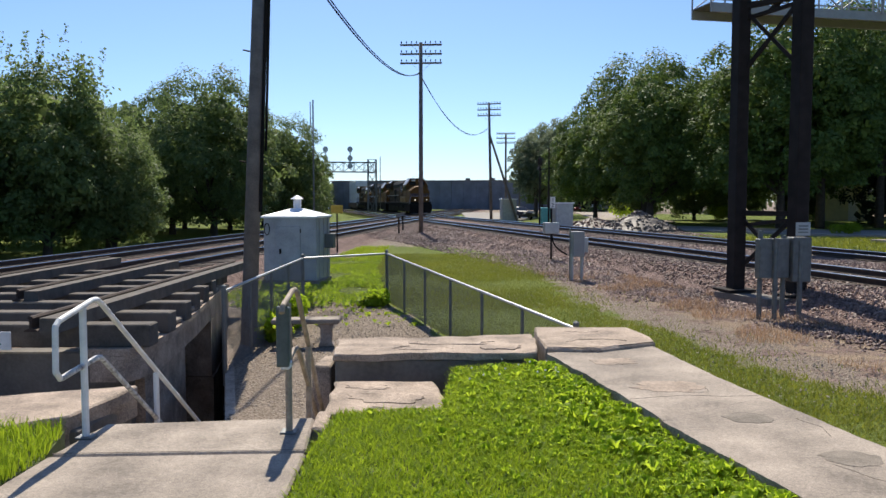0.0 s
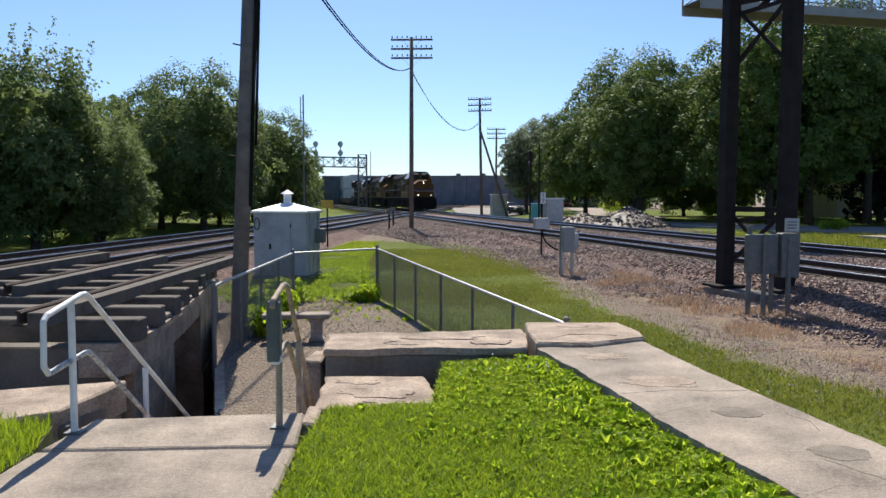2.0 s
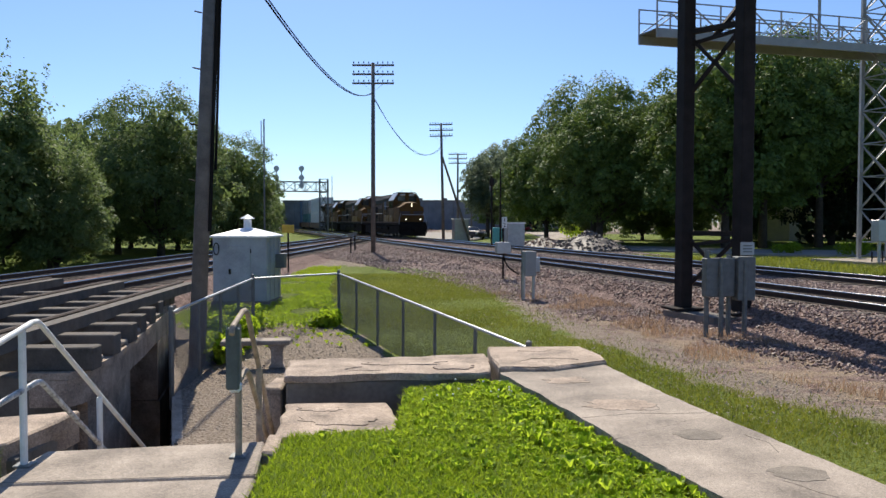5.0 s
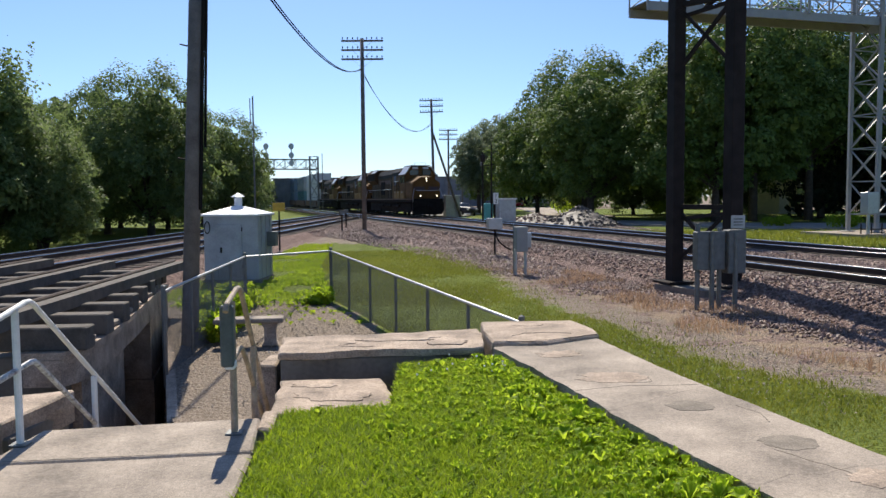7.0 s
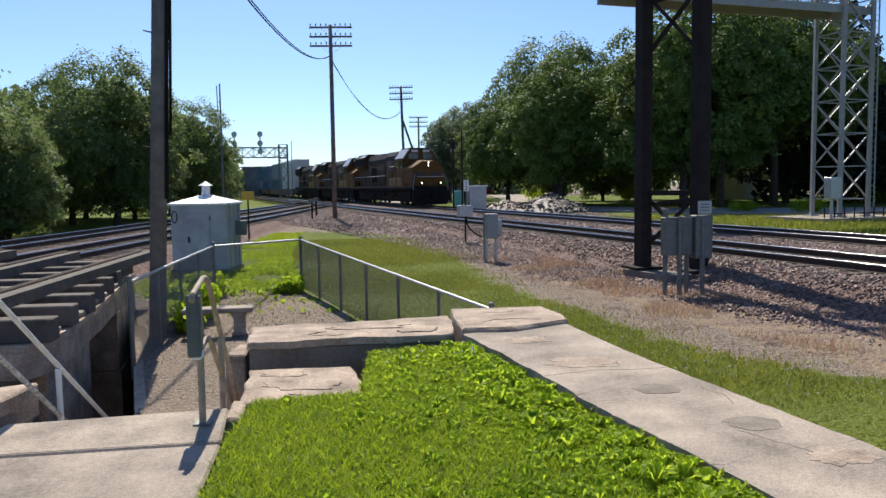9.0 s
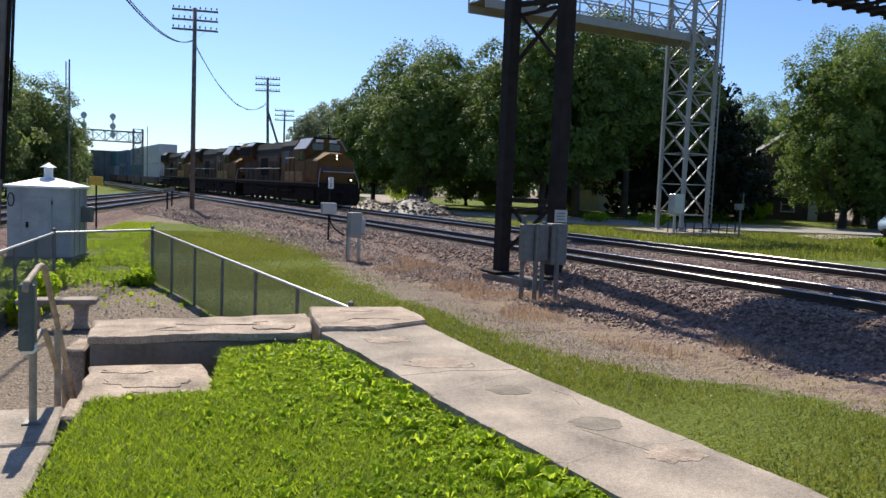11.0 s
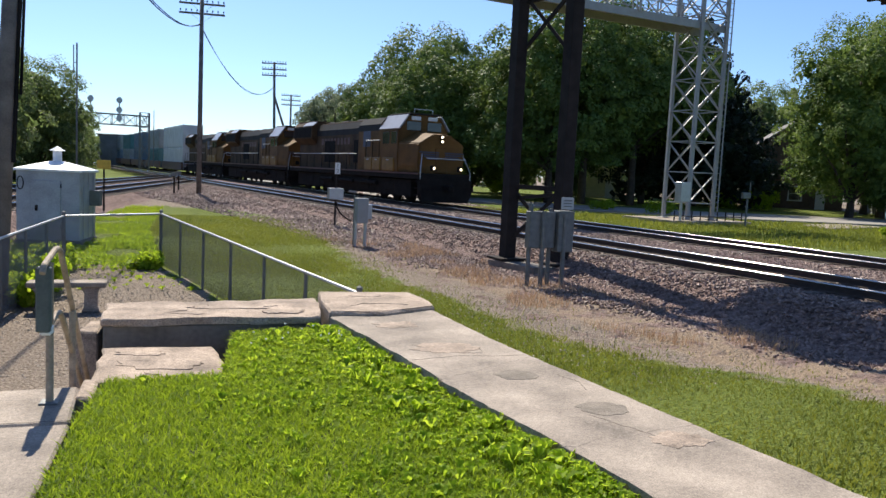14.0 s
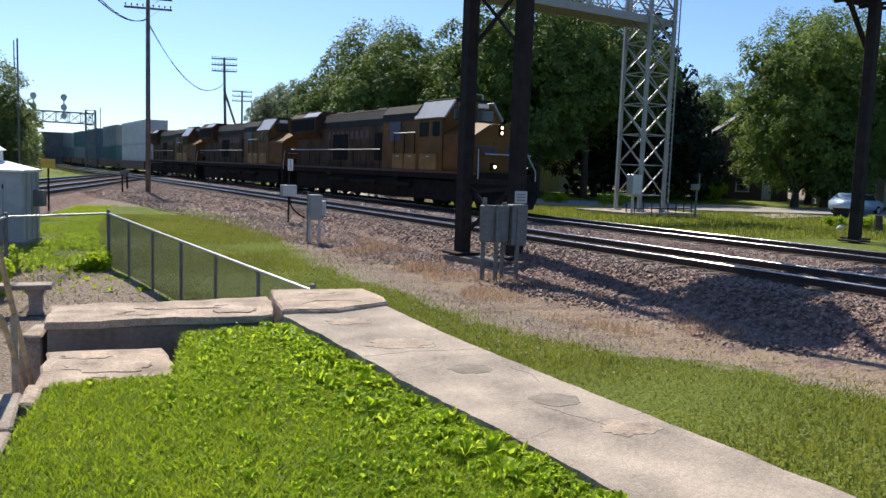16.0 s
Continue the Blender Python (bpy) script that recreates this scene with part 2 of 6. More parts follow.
def terrain(x, y):
    da = (CA_NEAR - (x - SA * y)) / NA  # left of the near main track
    db = ((x - SB * y) - CB_NEAR) / NB  # right of the crossing line
    base = np.interp(y, [-10, 4, 9, 20, 48, 90], [-0.25, -0.3, -0.72, -0.62, -0.32, -0.26])
    right = np.clip(x - edge_x(y), 0, 6)
    lift = 1 - smooth(7.5, 10.5, y)
    base = np.where(x > edge_x(y), np.maximum(base, lift * (-0.45 - 0.07 * right) + (1 - lift) * base), base)
    ta = -0.2 - 0.62 * smooth(1.7, 3.5, da)
    tb = -0.2 - 0.55 * smooth(1.6, 3.0, db)
    far = (da < -3) | (db < -3)
    z = np.maximum(np.maximum(ta, tb), base)
    out = smooth(-6.6, -9.5, da)
    z = np.where(da < -6, -0.2 - 0.15 * out, z)
    z = np.where(db < -4.5, -0.2 - 0.5 * smooth(-5.5, -8, db), z)
    well = (x < -0.276 * y - 0.05) & (x > -4.7) & (y > 6.9) & (y < 15.6)
    z = np.where(well, -2.5, z)
    return z, da, db


def lines(lo, hi, near_lo, near_hi, step):
    a = list(np.arange(near_lo, near_hi + 1e-6, step))
    s, v, left = step, near_lo, []
    while v > lo:
        s *= 1.25
        v -= s
        left.append(max(v, lo))
    s, v = step, near_hi
    while v < hi:
        s *= 1.25
        v += s
        a.append(min(v, hi))
    return np.array(left[::-1] + a)


def ground_mat():
    m = bpy.data.materials.new("ground_cover")
    m.use_nodes = True
    n, k = m.node_tree.nodes, m.node_tree.links
    b = n["Principled BSDF"]
    b.inputs["Roughness"].default_value, b.inputs["Specular IOR Level"].default_value = 0.95, 0.15
    tc = n.new("ShaderNodeTexCoord")
    at = n.new("ShaderNodeVertexColor")
    at.layer_name = "cover"
    sep = n.new("ShaderNodeSeparateColor")
    k.new(at.outputs[0], sep.inputs[0])

    def tex(scale, detail=4.0):
        t = n.new("ShaderNodeTexNoise")
        t.inputs["Scale"].default_value, t.inputs["Detail"].default_value = scale, detail
        k.new(tc.outputs["Object"], t.inputs["Vector"])
        return t.outputs["Fac"]

    def ramp(src, a, b_, p0=0.35, p1=0.65):
        r = n.new("ShaderNodeValToRGB")
        k.new(src, r.inputs[0])
        r.color_ramp.elements[0].position, r.color_ramp.elements[1].position = p0, p1
        r.color_ramp.elements[0].color, r.color_ramp.elements[1].color = (*a, 1), (*b_, 1)
        return r.outputs[0]

    def mix(f, a, b_):
        x = n.new("ShaderNodeMix")
        x.data_type = "RGBA"
        k.new(f, x.inputs[0])
        k.new(a, x.inputs[6])
        k.new(b_, x.inputs[7])
        return x.outputs[2]

    def ragged(mask, t):
        """The mask with an uneven border."""
        a = n.new("ShaderNodeMath")
        a.operation = "MULTIPLY_ADD"
        k.new(t, a.inputs[0])
        a.inputs[1].default_value = 1.4
        a.inputs[2].default_value = -0.7
        s = n.new("ShaderNodeMath")
        s.operation = "ADD"
        k.new(mask, s.inputs[0])
        k.new(a.outputs[0], s.inputs[1])
        r = n.new("ShaderNodeMapRange")
        r.interpolation_type = "SMOOTHSTEP"
        r.inputs[1].default_value, r.inputs[2].default_value = 0.35, 0.65
        k.new(s.outputs[0], r.inputs[0])
        return r.outputs[0]

    vor = n.new("ShaderNodeTexVoronoi")
    vor.inputs["Scale"].default_value = 16
    k.new(tc.outputs["Object"], vor.inputs["Vector"])
    sepv = n.new("ShaderNodeSeparateColor")
    k.new(vor.outputs["Color"], sepv.inputs[0])
    fine, mid, broad = tex(34, 6), tex(2.2, 8), tex(0.5, 5)
    gravel = mix(mid, ramp(fine, (0.135, 0.107, 0.08), (0.345, 0.28, 0.22)), ramp(fine, (0.165, 0.13, 0.098), (0.37, 0.305, 0.24)))
    rough_mix = n.new("ShaderNodeMath")
    rough_mix.operation = "MULTIPLY_ADD"
    k.new(tex(7.0, 8), rough_mix.inputs[0])
    rough_mix.inputs[1].default_value = 1.3
    off = n.new("ShaderNodeMath")
    off.operation = "MULTIPLY_ADD"
    k.new(sepv.outputs[0], off.inputs[0])
    off.inputs[1].default_value, off.inputs[2].default_value = 0.6, -0.45
    k.new(off.outputs[0], rough_mix.inputs[2])
    ballast = ramp(rough_mix.outputs[0], (0.065, 0.042, 0.037), (0.34, 0.24, 0.205), 0.0, 1.0)
    grass = mix(tex(0.8, 6), ramp(fine, (0.075, 0.105, 0.018), (0.15, 0.18, 0.035)), ramp(fine, (0.11, 0.15, 0.02), (0.2, 0.24, 0.05)))
    dry = mix(mid, ramp(fine, (0.2, 0.14, 0.09), (0.36, 0.27, 0.18)), ramp(fine, (0.26, 0.2, 0.14), (0.4, 0.32, 0.24)))
    c = mix(ragged(sep.outputs[2], mid), gravel, dry)
    c = mix(ragged(sep.outputs[1], mid), c, grass)
    c = mix(ragged(sep.outputs[0], mid), c, ballast)
    k.new(c, b.inputs["Base Color"])
    bp = n.new("ShaderNodeBump")
    bp.inputs["Strength"].default_value, bp.inputs["Distance"].default_value = 1.0, 0.06
    hgt = n.new("ShaderNodeMath")
    hgt.operation = "MULTIPLY_ADD"
    k.new(vor.outputs["Distance"], hgt.inputs[0])
    hgt.inputs[1].default_value = -0.8
    k.new(fine, hgt.inputs[2])
    k.new(hgt.outputs[0], bp.inputs["Height"])
    k.new(bp.outputs[0], b.inputs["Normal"])
    return m


def make_ground():
    xs, ys = lines(-1800, 1800, -16, 32, 0.4), lines(-400, 2600, -4, 62, 0.4)
    xs = np.unique(np.concatenate([xs, np.arange(-4.6, -1.2, 0.08)]).round(3))
    ys = np.unique(np.concatenate([ys, np.arange(6.6, 15.9, 0.1)]).round(3))
    X, Y = np.meshgrid(xs, ys)
    Z, da, db = terrain(X, Y)
    ca = X - SA * Y
    bumps = np.array([noise.noise((x * 0.35, y * 0.35, 0)) for x, y in zip(X.ravel(), Y.ravel())]).reshape(X.shape)
    Z = Z + bumps * 0.05 * ((da > 3.2) & (db > 2.5))
    n, w = len(ys), len(xs)
    verts = np.stack([X, Y, Z], -1).reshape(-1, 3)
    idx = np.arange(n * w).reshape(n, w)
    faces = np.stack([idx[:-1, :-1], idx[:-1, 1:], idx[1:, 1:], idx[1:, :-1]], -1).reshape(-1, 4)
    ob = raw("ground", verts.tolist(), faces.tolist(), ground_mat())
    tagged(ob, "gravel, ballast and grass ground along the railway", "ground", kind="structure")
    e = X - edge_x(Y)
    lim = np.interp(Y, [14, 22, 40], [3.5, 5.2, 6.5])
    ballast = np.maximum(smooth(lim + 0.9, lim - 0.6, da) * smooth(-8.8, -8.0, da), smooth(3.4, 2.2, db) * smooth(-6.8, -5.8, db))
    ballast = np.where((X > edge_x(Y) + 2.4) & (da > 3.3) & (Y > 6) & (Y < 48), np.maximum(ballast, 0.42 + 0.1 * (Y > 18)), ballast)
    strip = np.interp(Y, [-6, 4, 6, 8.3, 10.7, 13, 18, 26, 33, 38], [3.6, 3.9, 4.4, 4.3, 3.7, 4.0, 4.6, 5.0, 4.3, 2.0])
    verge = smooth(-0.9, 0.9, strip - e) * (e > -0.1) * smooth(40, 34, Y)
    corner = smooth(17.5, 18.3, Y) * smooth(32, 28, Y) * (e < 0.2) * smooth(-5.0, -4.2, X)
    wild = ((da < -8.4) & (da > -60) & (Y < 120)) | (db < -6.4)
    grass = np.maximum(np.maximum(verge, corner), wild)
    ballast = ballast * (1 - grass)
    dry = smooth(3.0, 4.0, da) * smooth(6.2, 5.0, da) * smooth(23, 18, Y) * (1 - grass)
    me = ob.data
    layer = me.color_attributes.new("cover", "FLOAT_COLOR", "POINT")
    col = np.stack([ballast, grass, dry, np.ones_like(ballast)], -1).astype(np.float32)
    layer.data.foreach_set("color", col.ravel())
    return ob


make_ground()


def gz(x, y):
    return float(terrain(np.array([x * 1.0]), np.array([y * 1.0]))[0][0])


# ---- railway tracks ----
RAIL = [(-0.07, -0.18), (0.07, -0.18), (0.07, -0.165), (0.012, -0.14), (0.012, -0.045), (0.034, -0.033), (0.016, -0.010), (-0.016, -0.010), (-0.034, -0.033), (-0.012, -0.045), (-0.012, -0.14), (-0.07, -0.165)]


def at_track(c, s, y, z=0.0):
    """Pose on a track's middle line, its Y axis along the track."""
    return pose(c + s * y, y, z, 0, 0, -math.degrees(math.atan(s)))


def track(c, s, y0, y1, near, label, tie_z=-0.175):
    n = math.hypot(1, s)
    t = thing("railway_track", label, "railway track", at_track(c, s, y0), "railway tracks", "structure")
    long = (y1 - y0) * n
    for side in (-0.755, 0.755):
        b = B()
        profile(b, [(x + side, z) for x, z in RAIL], 0, long)
        r = part("rail", b, M_RAIL, t)
        b = B()
        arc = [(-0.0365, -0.03)] + [(-0.0035 - 0.033 * math.cos(a), -0.028 + 0.028 * math.sin(a)) for a in np.linspace(0.05, 1.5, 9)]
        head = arc + [(-x, z) for x, z in arc[::-1]]
        profile(b, [(x + side, z + 0.001) for x, z in head], 0, long)
        bmesh.ops.delete(b, geom=[f for f in b.faces if len(f.verts) > 4], context="FACES_ONLY")
        hd = part("rail_head", b, M_RAILTOP, r, "worn bright rail head")
        for i, p in enumerate(hd.data.polygons):
            p.use_smooth = len(p.vertices) == 4
    b = B()
    box(b, (0, 0, tie_z - 0.08), (2.6, 0.23, 0.16), bev=0.012)
    first = part("tie", b, M_TIE, t)
    step = 0.53
    count = int(long / step)
    rest_v, rest_f = [], []
    for i in range(count):
        y = i * step + random.uniform(-0.03, 0.03)
        if y0 + y / n < near and i < 300:
            ob = first if i == 0 else new("tie", first.data)
            ob.parent = t
            ob.matrix_basis = pose(random.uniform(-0.05, 0.05), y, random.uniform(-0.012, 0.006), 0, 0, random.uniform(-0.8, 0.8))
        else:
            k = len(rest_v)
            for dz in (-0.16, 0.0):
                rest_v += [(sx * 1.3, y + sy * 0.115, tie_z + dz) for sx, sy in ((-1, -1), (1, -1), (1, 1), (-1, 1))]
            rest_f += [(k + 4, k + 5, k + 6, k + 7), (k, k + 1, k + 5, k + 4), (k + 1, k + 2, k + 6, k + 5), (k + 2, k + 3, k + 7, k + 6), (k + 3, k, k + 4, k + 7)]
    if rest_v:
        tagged(raw("far_ties", rest_v, rest_f, M_TIE, t), kind="stuff")
    return t


track(CA_NEAR, SA, -30, 330, 75, "main railway track with bright rails on reddish ballast")
track(CA_FAR, SA, -30, 330, 60, "second main railway track that the train runs on")
track(CB_NEAR, SB, 15, 420, 90, "railway track crossing the main line at a diamond")
track(CB_FAR, SB, 15, 420, 60, "outer railway track beside the trees")


# ---- concrete: landing, steps, slabs, walk ----
LAWN = 0.10


def wobble(bm, amount, scale=3.0, keep=None):
    for v in bm.verts:
        d = noise.noise_vector(v.co * scale) * amount
        v.co += Vector((d.x, d.y, d.z * (0.35 if keep is None else keep)))
    return bm


def slab(name, outline, z0, z1, material, label, category="slab", cuts=3, amount=0.015, m=None):
    b = B()
    prism(b, outline, z0, z1)
    bmesh.ops.bevel(b, geom=list(b.edges), offset=0.015, segments=1, affect="EDGES")
    bmesh.ops.subdivide_edges(b, edges=[e for e in b.edges if e.calc_length() > 0.12], cuts=cuts, use_grid_fill=True)
    bmesh.ops.triangulate(b, faces=[f for f in b.faces if len(f.verts) > 4])
    wobble(b, amount)
    if amount > 0.02:
        wobble(b, amount * 0.55, 11.0, 0.5)
    ob = part(name, b, material)
    return tagged(ob, label, category, kind="structure")


def landing():
    a = slab("landing_slab", [(-2.42, 4.72), (-0.86, 4.80), (-0.93, 5.56), (-2.36, 5.40)], -0.1, 0.12, M_CONC, "smooth grey concrete landing at the head of the steps", "pavement", 2, 0.004)
    slab("pavement", [(-2.75, -4), (-0.62, -4), (-0.855, 4.785), (-2.43, 4.705)], -0.1, 0.116, M_CONC, "grey concrete path with a straight joint", "pavement", 2, 0.004)
    slab("kerb_slab", [(-0.915, 5.3), (-0.80, 5.25), (-0.83, 5.72), (-0.93, 5.72)], -0.3, 0.125, M_CONC_OLD, "narrow concrete edge beside the handrail", "kerb", 1, 0.006)
    st = thing("steps", "concrete steps going down to the gravel yard", "steps", kind="structure")
    for i in range(4):
        b = B()
        box(b, (-1.64, 5.62 + 0.3 * i, -0.06 - 0.165 * i - 0.35), (1.42, 0.34, 0.7), bev=0.012)
        part("step", b, M_CONC, st)
    slab("broken_slab", [(-4.6, 5.35), (-3.1, 5.3), (-2.72, 5.62), (-2.60, 6.55), (-3.2, 6.35), (-3.7, 6.12), (-4.6, 6.3)], -0.15, 0.12, M_CONC_OLD, "cracked and broken old concrete slab beside the steps", "slab", 2, 0.03)
    slab("wall_west", [(-3.0, 5.6), (-2.68, 5.64), (-2.63, 6.5), (-3.0, 6.35)], -2.2, 0.0, M_CONC_DARK, "dark mottled concrete side wall of the steps", "wall", 2, 0.012)
    slab("wall_south", [(-0.93, 5.78), (0.98, 5.6), (0.98, 5.9), (-0.93, 6.1)], -0.9, 0.02, M_CONC_DARK, "dark mottled concrete wall under the lawn", "wall", 1, 0.012)
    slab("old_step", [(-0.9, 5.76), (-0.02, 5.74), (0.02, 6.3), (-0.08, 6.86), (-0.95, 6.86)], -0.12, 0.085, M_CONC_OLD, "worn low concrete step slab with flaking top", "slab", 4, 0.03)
    # Wall below the cap is darkened to paint the shade on its front.
    slab("slab_wall", [(-1.0, 7.17), (0.9, 7.27), (0.9, 8.2), (-0.2, 8.0), (-1.02, 7.93)], -0.75, 0.205, M_CONC_DARK, "concrete wall under the long slab, shade put into its dark colour", "wall", 3, 0.012)
    slab("long_slab", [(-1.02, 7.12), (-0.7, 7.13), (-0.2, 7.2), (0.3, 7.19), (0.9, 7.22), (0.96, 7.9), (0.93, 8.26), (-0.2, 8.05), (-1.08, 7.98)], 0.205, 0.27, M_CONC_OLD, "long raised concrete block with chipped edges", "slab", 4, 0.035)
    slab("low_block", [(-1.25, 7.35), (-1.06, 7.3), (-1.08, 7.85), (-1.2, 7.85)], -0.75, 0.12, M_CONC_OLD, "small broken concrete block beside the long block", "block", 2, 0.02)
    for x, y, zt, rx, ry, jag in ((-0.45, 6.25, 0.085, 0.3, 0.16, 0.5), (-0.62, 6.62, 0.085, 0.2, 0.09, 0.6), (-0.3, 5.95, 0.085, 0.22, 0.07, 0.6), (-0.6, 7.5, 0.27, 0.26, 0.1, 0.6), (0.1, 7.72, 0.27, 0.34, 0.1, 0.6), (0.55, 7.5, 0.27, 0.2, 0.12, 0.6), (-0.15, 7.42, 0.27, 0.24, 0.07, 0.6)):
        b = B()
        ring = []
        for i in range(40):
            a = i * math.tau / 40
            r = 1 + jag * (noise.noise((math.cos(a) * 1.5 + x, math.sin(a) * 1.5 + y, 4)) + 0.5 * noise.noise((math.cos(a) * 6 + x, math.sin(a) * 6 + y, 4)))
            ring.append((x + rx * r * math.cos(a), y + ry * r * math.sin(a)))
        prism(b, ring, zt - 0.05, zt + 0.006)
        wobble(b, 0.006, 9.0)
        tagged(part("flaked_layer", b, M_CONC_OLD), "loose flaked layer of old concrete on a slab", "concrete flake", kind="structure")
    # the walk on the old foundation
    w = thing("walk", "old concrete foundation wall used as a walk, cracked", "walkway", kind="structure")
    left = [(0.97, 7.2), (1.3, 5.6), (1.46, 4.7), (1.60, 4.12), (1.79, 3.3), (1.92, 2.6), (2.4, -4.0)]
    right = [(2.04, 7.55), (2.2, 6.26), (2.37, 5.27), (2.54, 4.38), (2.72, 3.5), (2.9, 2.6), (3.6, -4.0)]
    cuts = [0, 1.72, 3.6, 6]

    def lerp(pts, u):
        i = min(int(u), len(pts) - 2)
        f = u - i
        return (pts[i][0] * (1 - f) + pts[i + 1][0] * f, pts[i][1] * (1 - f) + pts[i + 1][1] * f)

    for j in range(3):
        u0, u1 = cuts[j] + (0.0012 if j else 0), cuts[j + 1] - 0.0012
        us = np.linspace(u0, u1, 31)
        def across(u):
            """A broken edge over the walk."""
            (x0, y0), (x1, y1) = lerp(left, u), lerp(right, u)
            return [(x0 + (x1 - x0) * k / 14, y0 + (y1 - y0) * k / 14 + 0.055 * noise.noise((k * 0.37, round(u), 1)) + 0.03 * noise.noise((k * 1.3, round(u), 5))) for k in range(1, 14)]

        near_end = across(u1) if j < 2 else []
        far_end = across(u0) if j else []
        outline = [lerp(left, u) for u in us] + near_end + [lerp(right, u) for u in us[::-1]] + far_end[::-1]
        outline = [(x + 0.022 * noise.noise((x * 4, y * 4, 2)) + 0.012 * noise.noise((x * 17, y * 17, 2)), y + 0.016 * noise.noise((x * 9, y * 9, 6))) for x, y in outline]
        b = B()
        prism(b, outline, -0.6, 0.27)
        bmesh.ops.bevel(b, geom=[e for e in b.edges], offset=0.004, segments=1, affect="EDGES")
        bmesh.ops.triangulate(b, faces=[f for f in b.faces if len(f.verts) > 4])
        bmesh.ops.subdivide_edges(b, edges=[e for e in b.edges if e.calc_length() > 0.25], cuts=2)
        bmesh.ops.triangulate(b, faces=[f for f in b.faces if len(f.verts) > 4])
        wobble(b, 0.016, 2.0, 0.0)
        part("walk_slab", b, M_CONC, w)
    b = B()
    prism(b, [(0.98, 7.27), (1.45, 7.22), (2.08, 7.58), (2.12, 7.85), (2.02, 8.46), (1.0, 8.5), (0.97, 7.9)], -0.7, 0.308)
    bmesh.ops.bevel(b, geom=list(b.edges), offset=0.02, segments=1, affect="EDGES")
    bmesh.ops.triangulate(b, faces=[f for f in b.faces if len(f.verts) > 4])
    bmesh.ops.subdivide_edges(b, edges=[e for e in b.edges if e.calc_length() > 0.2], cuts=2)
    bmesh.ops.triangulate(b, faces=[f for f in b.faces if len(f.verts) > 4])
    wobble(b, 0.022, 3.0)
    part("end_block", b, M_CONC_OLD, w, "thick broken end block of the walk")
    for x, y, rx, ry, jag in ((1.99, 5.02, 0.15, 0.13, 0.19), (2.25, 4.21, 0.155, 0.13, 0.19), (1.73, 5.87, 0.27, 0.18, 0.35), (1.52, 6.81, 0.2, 0.13, 0.5), (2.42, 3.62, 0.16, 0.12, 0.5), (1.48, 8.2, 0.17, 0.08, 0.2)):
        b = B()
        zt = 0.311 if y > 8 else 0.2725
        ring = []
        for i in range(36):
            a = i * math.tau / 36
            r = 1 + jag * (noise.noise((math.cos(a) * 2 + x, math.sin(a) * 2 + y, 0)) + 0.6 * noise.noise((math.cos(a) * 6 + x, math.sin(a) * 6 + y, 0)))
            ring.append((x + rx * r * math.cos(a), y + ry * r * math.sin(a)))
        prism(b, ring, zt - 0.05, zt)
        part("round_patch", b, M_COVER if jag < 0.2 else M_CONC_OLD, w, "dark round patch in the concrete" if jag < 0.2 else "flaked concrete patch")

    for pts, zz in (([(1.47, 6.0), (1.6, 5.84), (1.75, 5.74), (1.9, 5.68), (1.97, 5.72), (2.0, 5.86)], 0.2685), ([(1.33, 5.5), (1.5, 5.55), (1.75, 5.62), (2.0, 5.58), (2.28, 5.6)], 0.2685), ([(1.05, 7.3), (1.3, 7.24), (1.5, 7.3), (1.8, 7.42), (2.05, 7.56)], 0.309), ([(1.2, 7.55), (1.35, 7.7), (1.6, 7.72), (1.8, 7.62)], 0.309), ([(2.1, 4.1), (2.2, 3.9), (2.3, 3.75), (2.33, 3.6)], 0.2685), ([(2.3, 5.0), (2.36, 4.8), (2.33, 4.6)], 0.2685)):
        b = B()
        for (x0, y0), (x1, y1) in zip(pts, pts[1:]):
            steps = 5
            for i in range(steps):
                p = [x0 + (x1 - x0) * i / steps, y0 + (y1 - y0) * i / steps]
                q = [x0 + (x1 - x0) * (i + 1) / steps, y0 + (y1 - y0) * (i + 1) / steps]
                for e in (p, q):
                    e[0] += 0.02 * noise.noise((e[0] * 9, e[1] * 9, 1))
                    e[1] += 0.02 * noise.noise((e[0] * 9, e[1] * 9, 5))
                beam(b, (*p, zz), (*q, zz), random.uniform(0.002, 0.0055), 0.006)
        part("crack", b, M_CRACK, w, "dark open crack")
    b = B()
    beam(b, (-2.42, 4.75, 0.1185), (-0.86, 4.83, 0.1185), 0.006, 0.006)
    tagged(part("pavement_joint", b, M_CRACK), "dark joint line across the concrete path", "joint", kind="structure")


M_CRACK = mat("crack_dirt", (0.11, 0.09, 0.07), 0.95)
landing()


# ---- lawn ----
def lawn_z(x):
    """The lawn rises gently towards the walk."""
    return LAWN + 0.035 * np.maximum(x + 0.8, 0)


def lawn_piece(outline, label):
    b = B()
    prism(b, outline, -0.4, LAWN)
    for v in b.verts:
        if v.co.z > 0:
            v.co.z = lawn_z(v.co.x)
    return tagged(part("lawn", b, M_TURF), label, "lawn", kind="structure")


M_TURF = mat("turf", (0.07, 0.09, 0.02), 0.95, vary=0.45, scale=3, fine=40, bump=0.6)
LAWN_A = [(-0.60, -4), (2.42, -4), (1.93, 2.6), (1.80, 3.3), (1.61, 4.12), (1.47, 4.7), (1.31, 5.6), (0.99, 7.12), (0.1, 7.12), (0.03, 6.3), (0.0, 5.73), (-0.78, 5.72), (-0.84, 4.8)]
LAWN_B = [(-9, -4), (-2.77, -4), (-2.45, 4.7), (-2.6, 5.28), (-4.6, 5.33), (-9, 5.3)]
lawn_piece(LAWN_A, "thick green lawn with broad-leaved weeds")
lawn_piece(LAWN_B, "green lawn beside the concrete path")


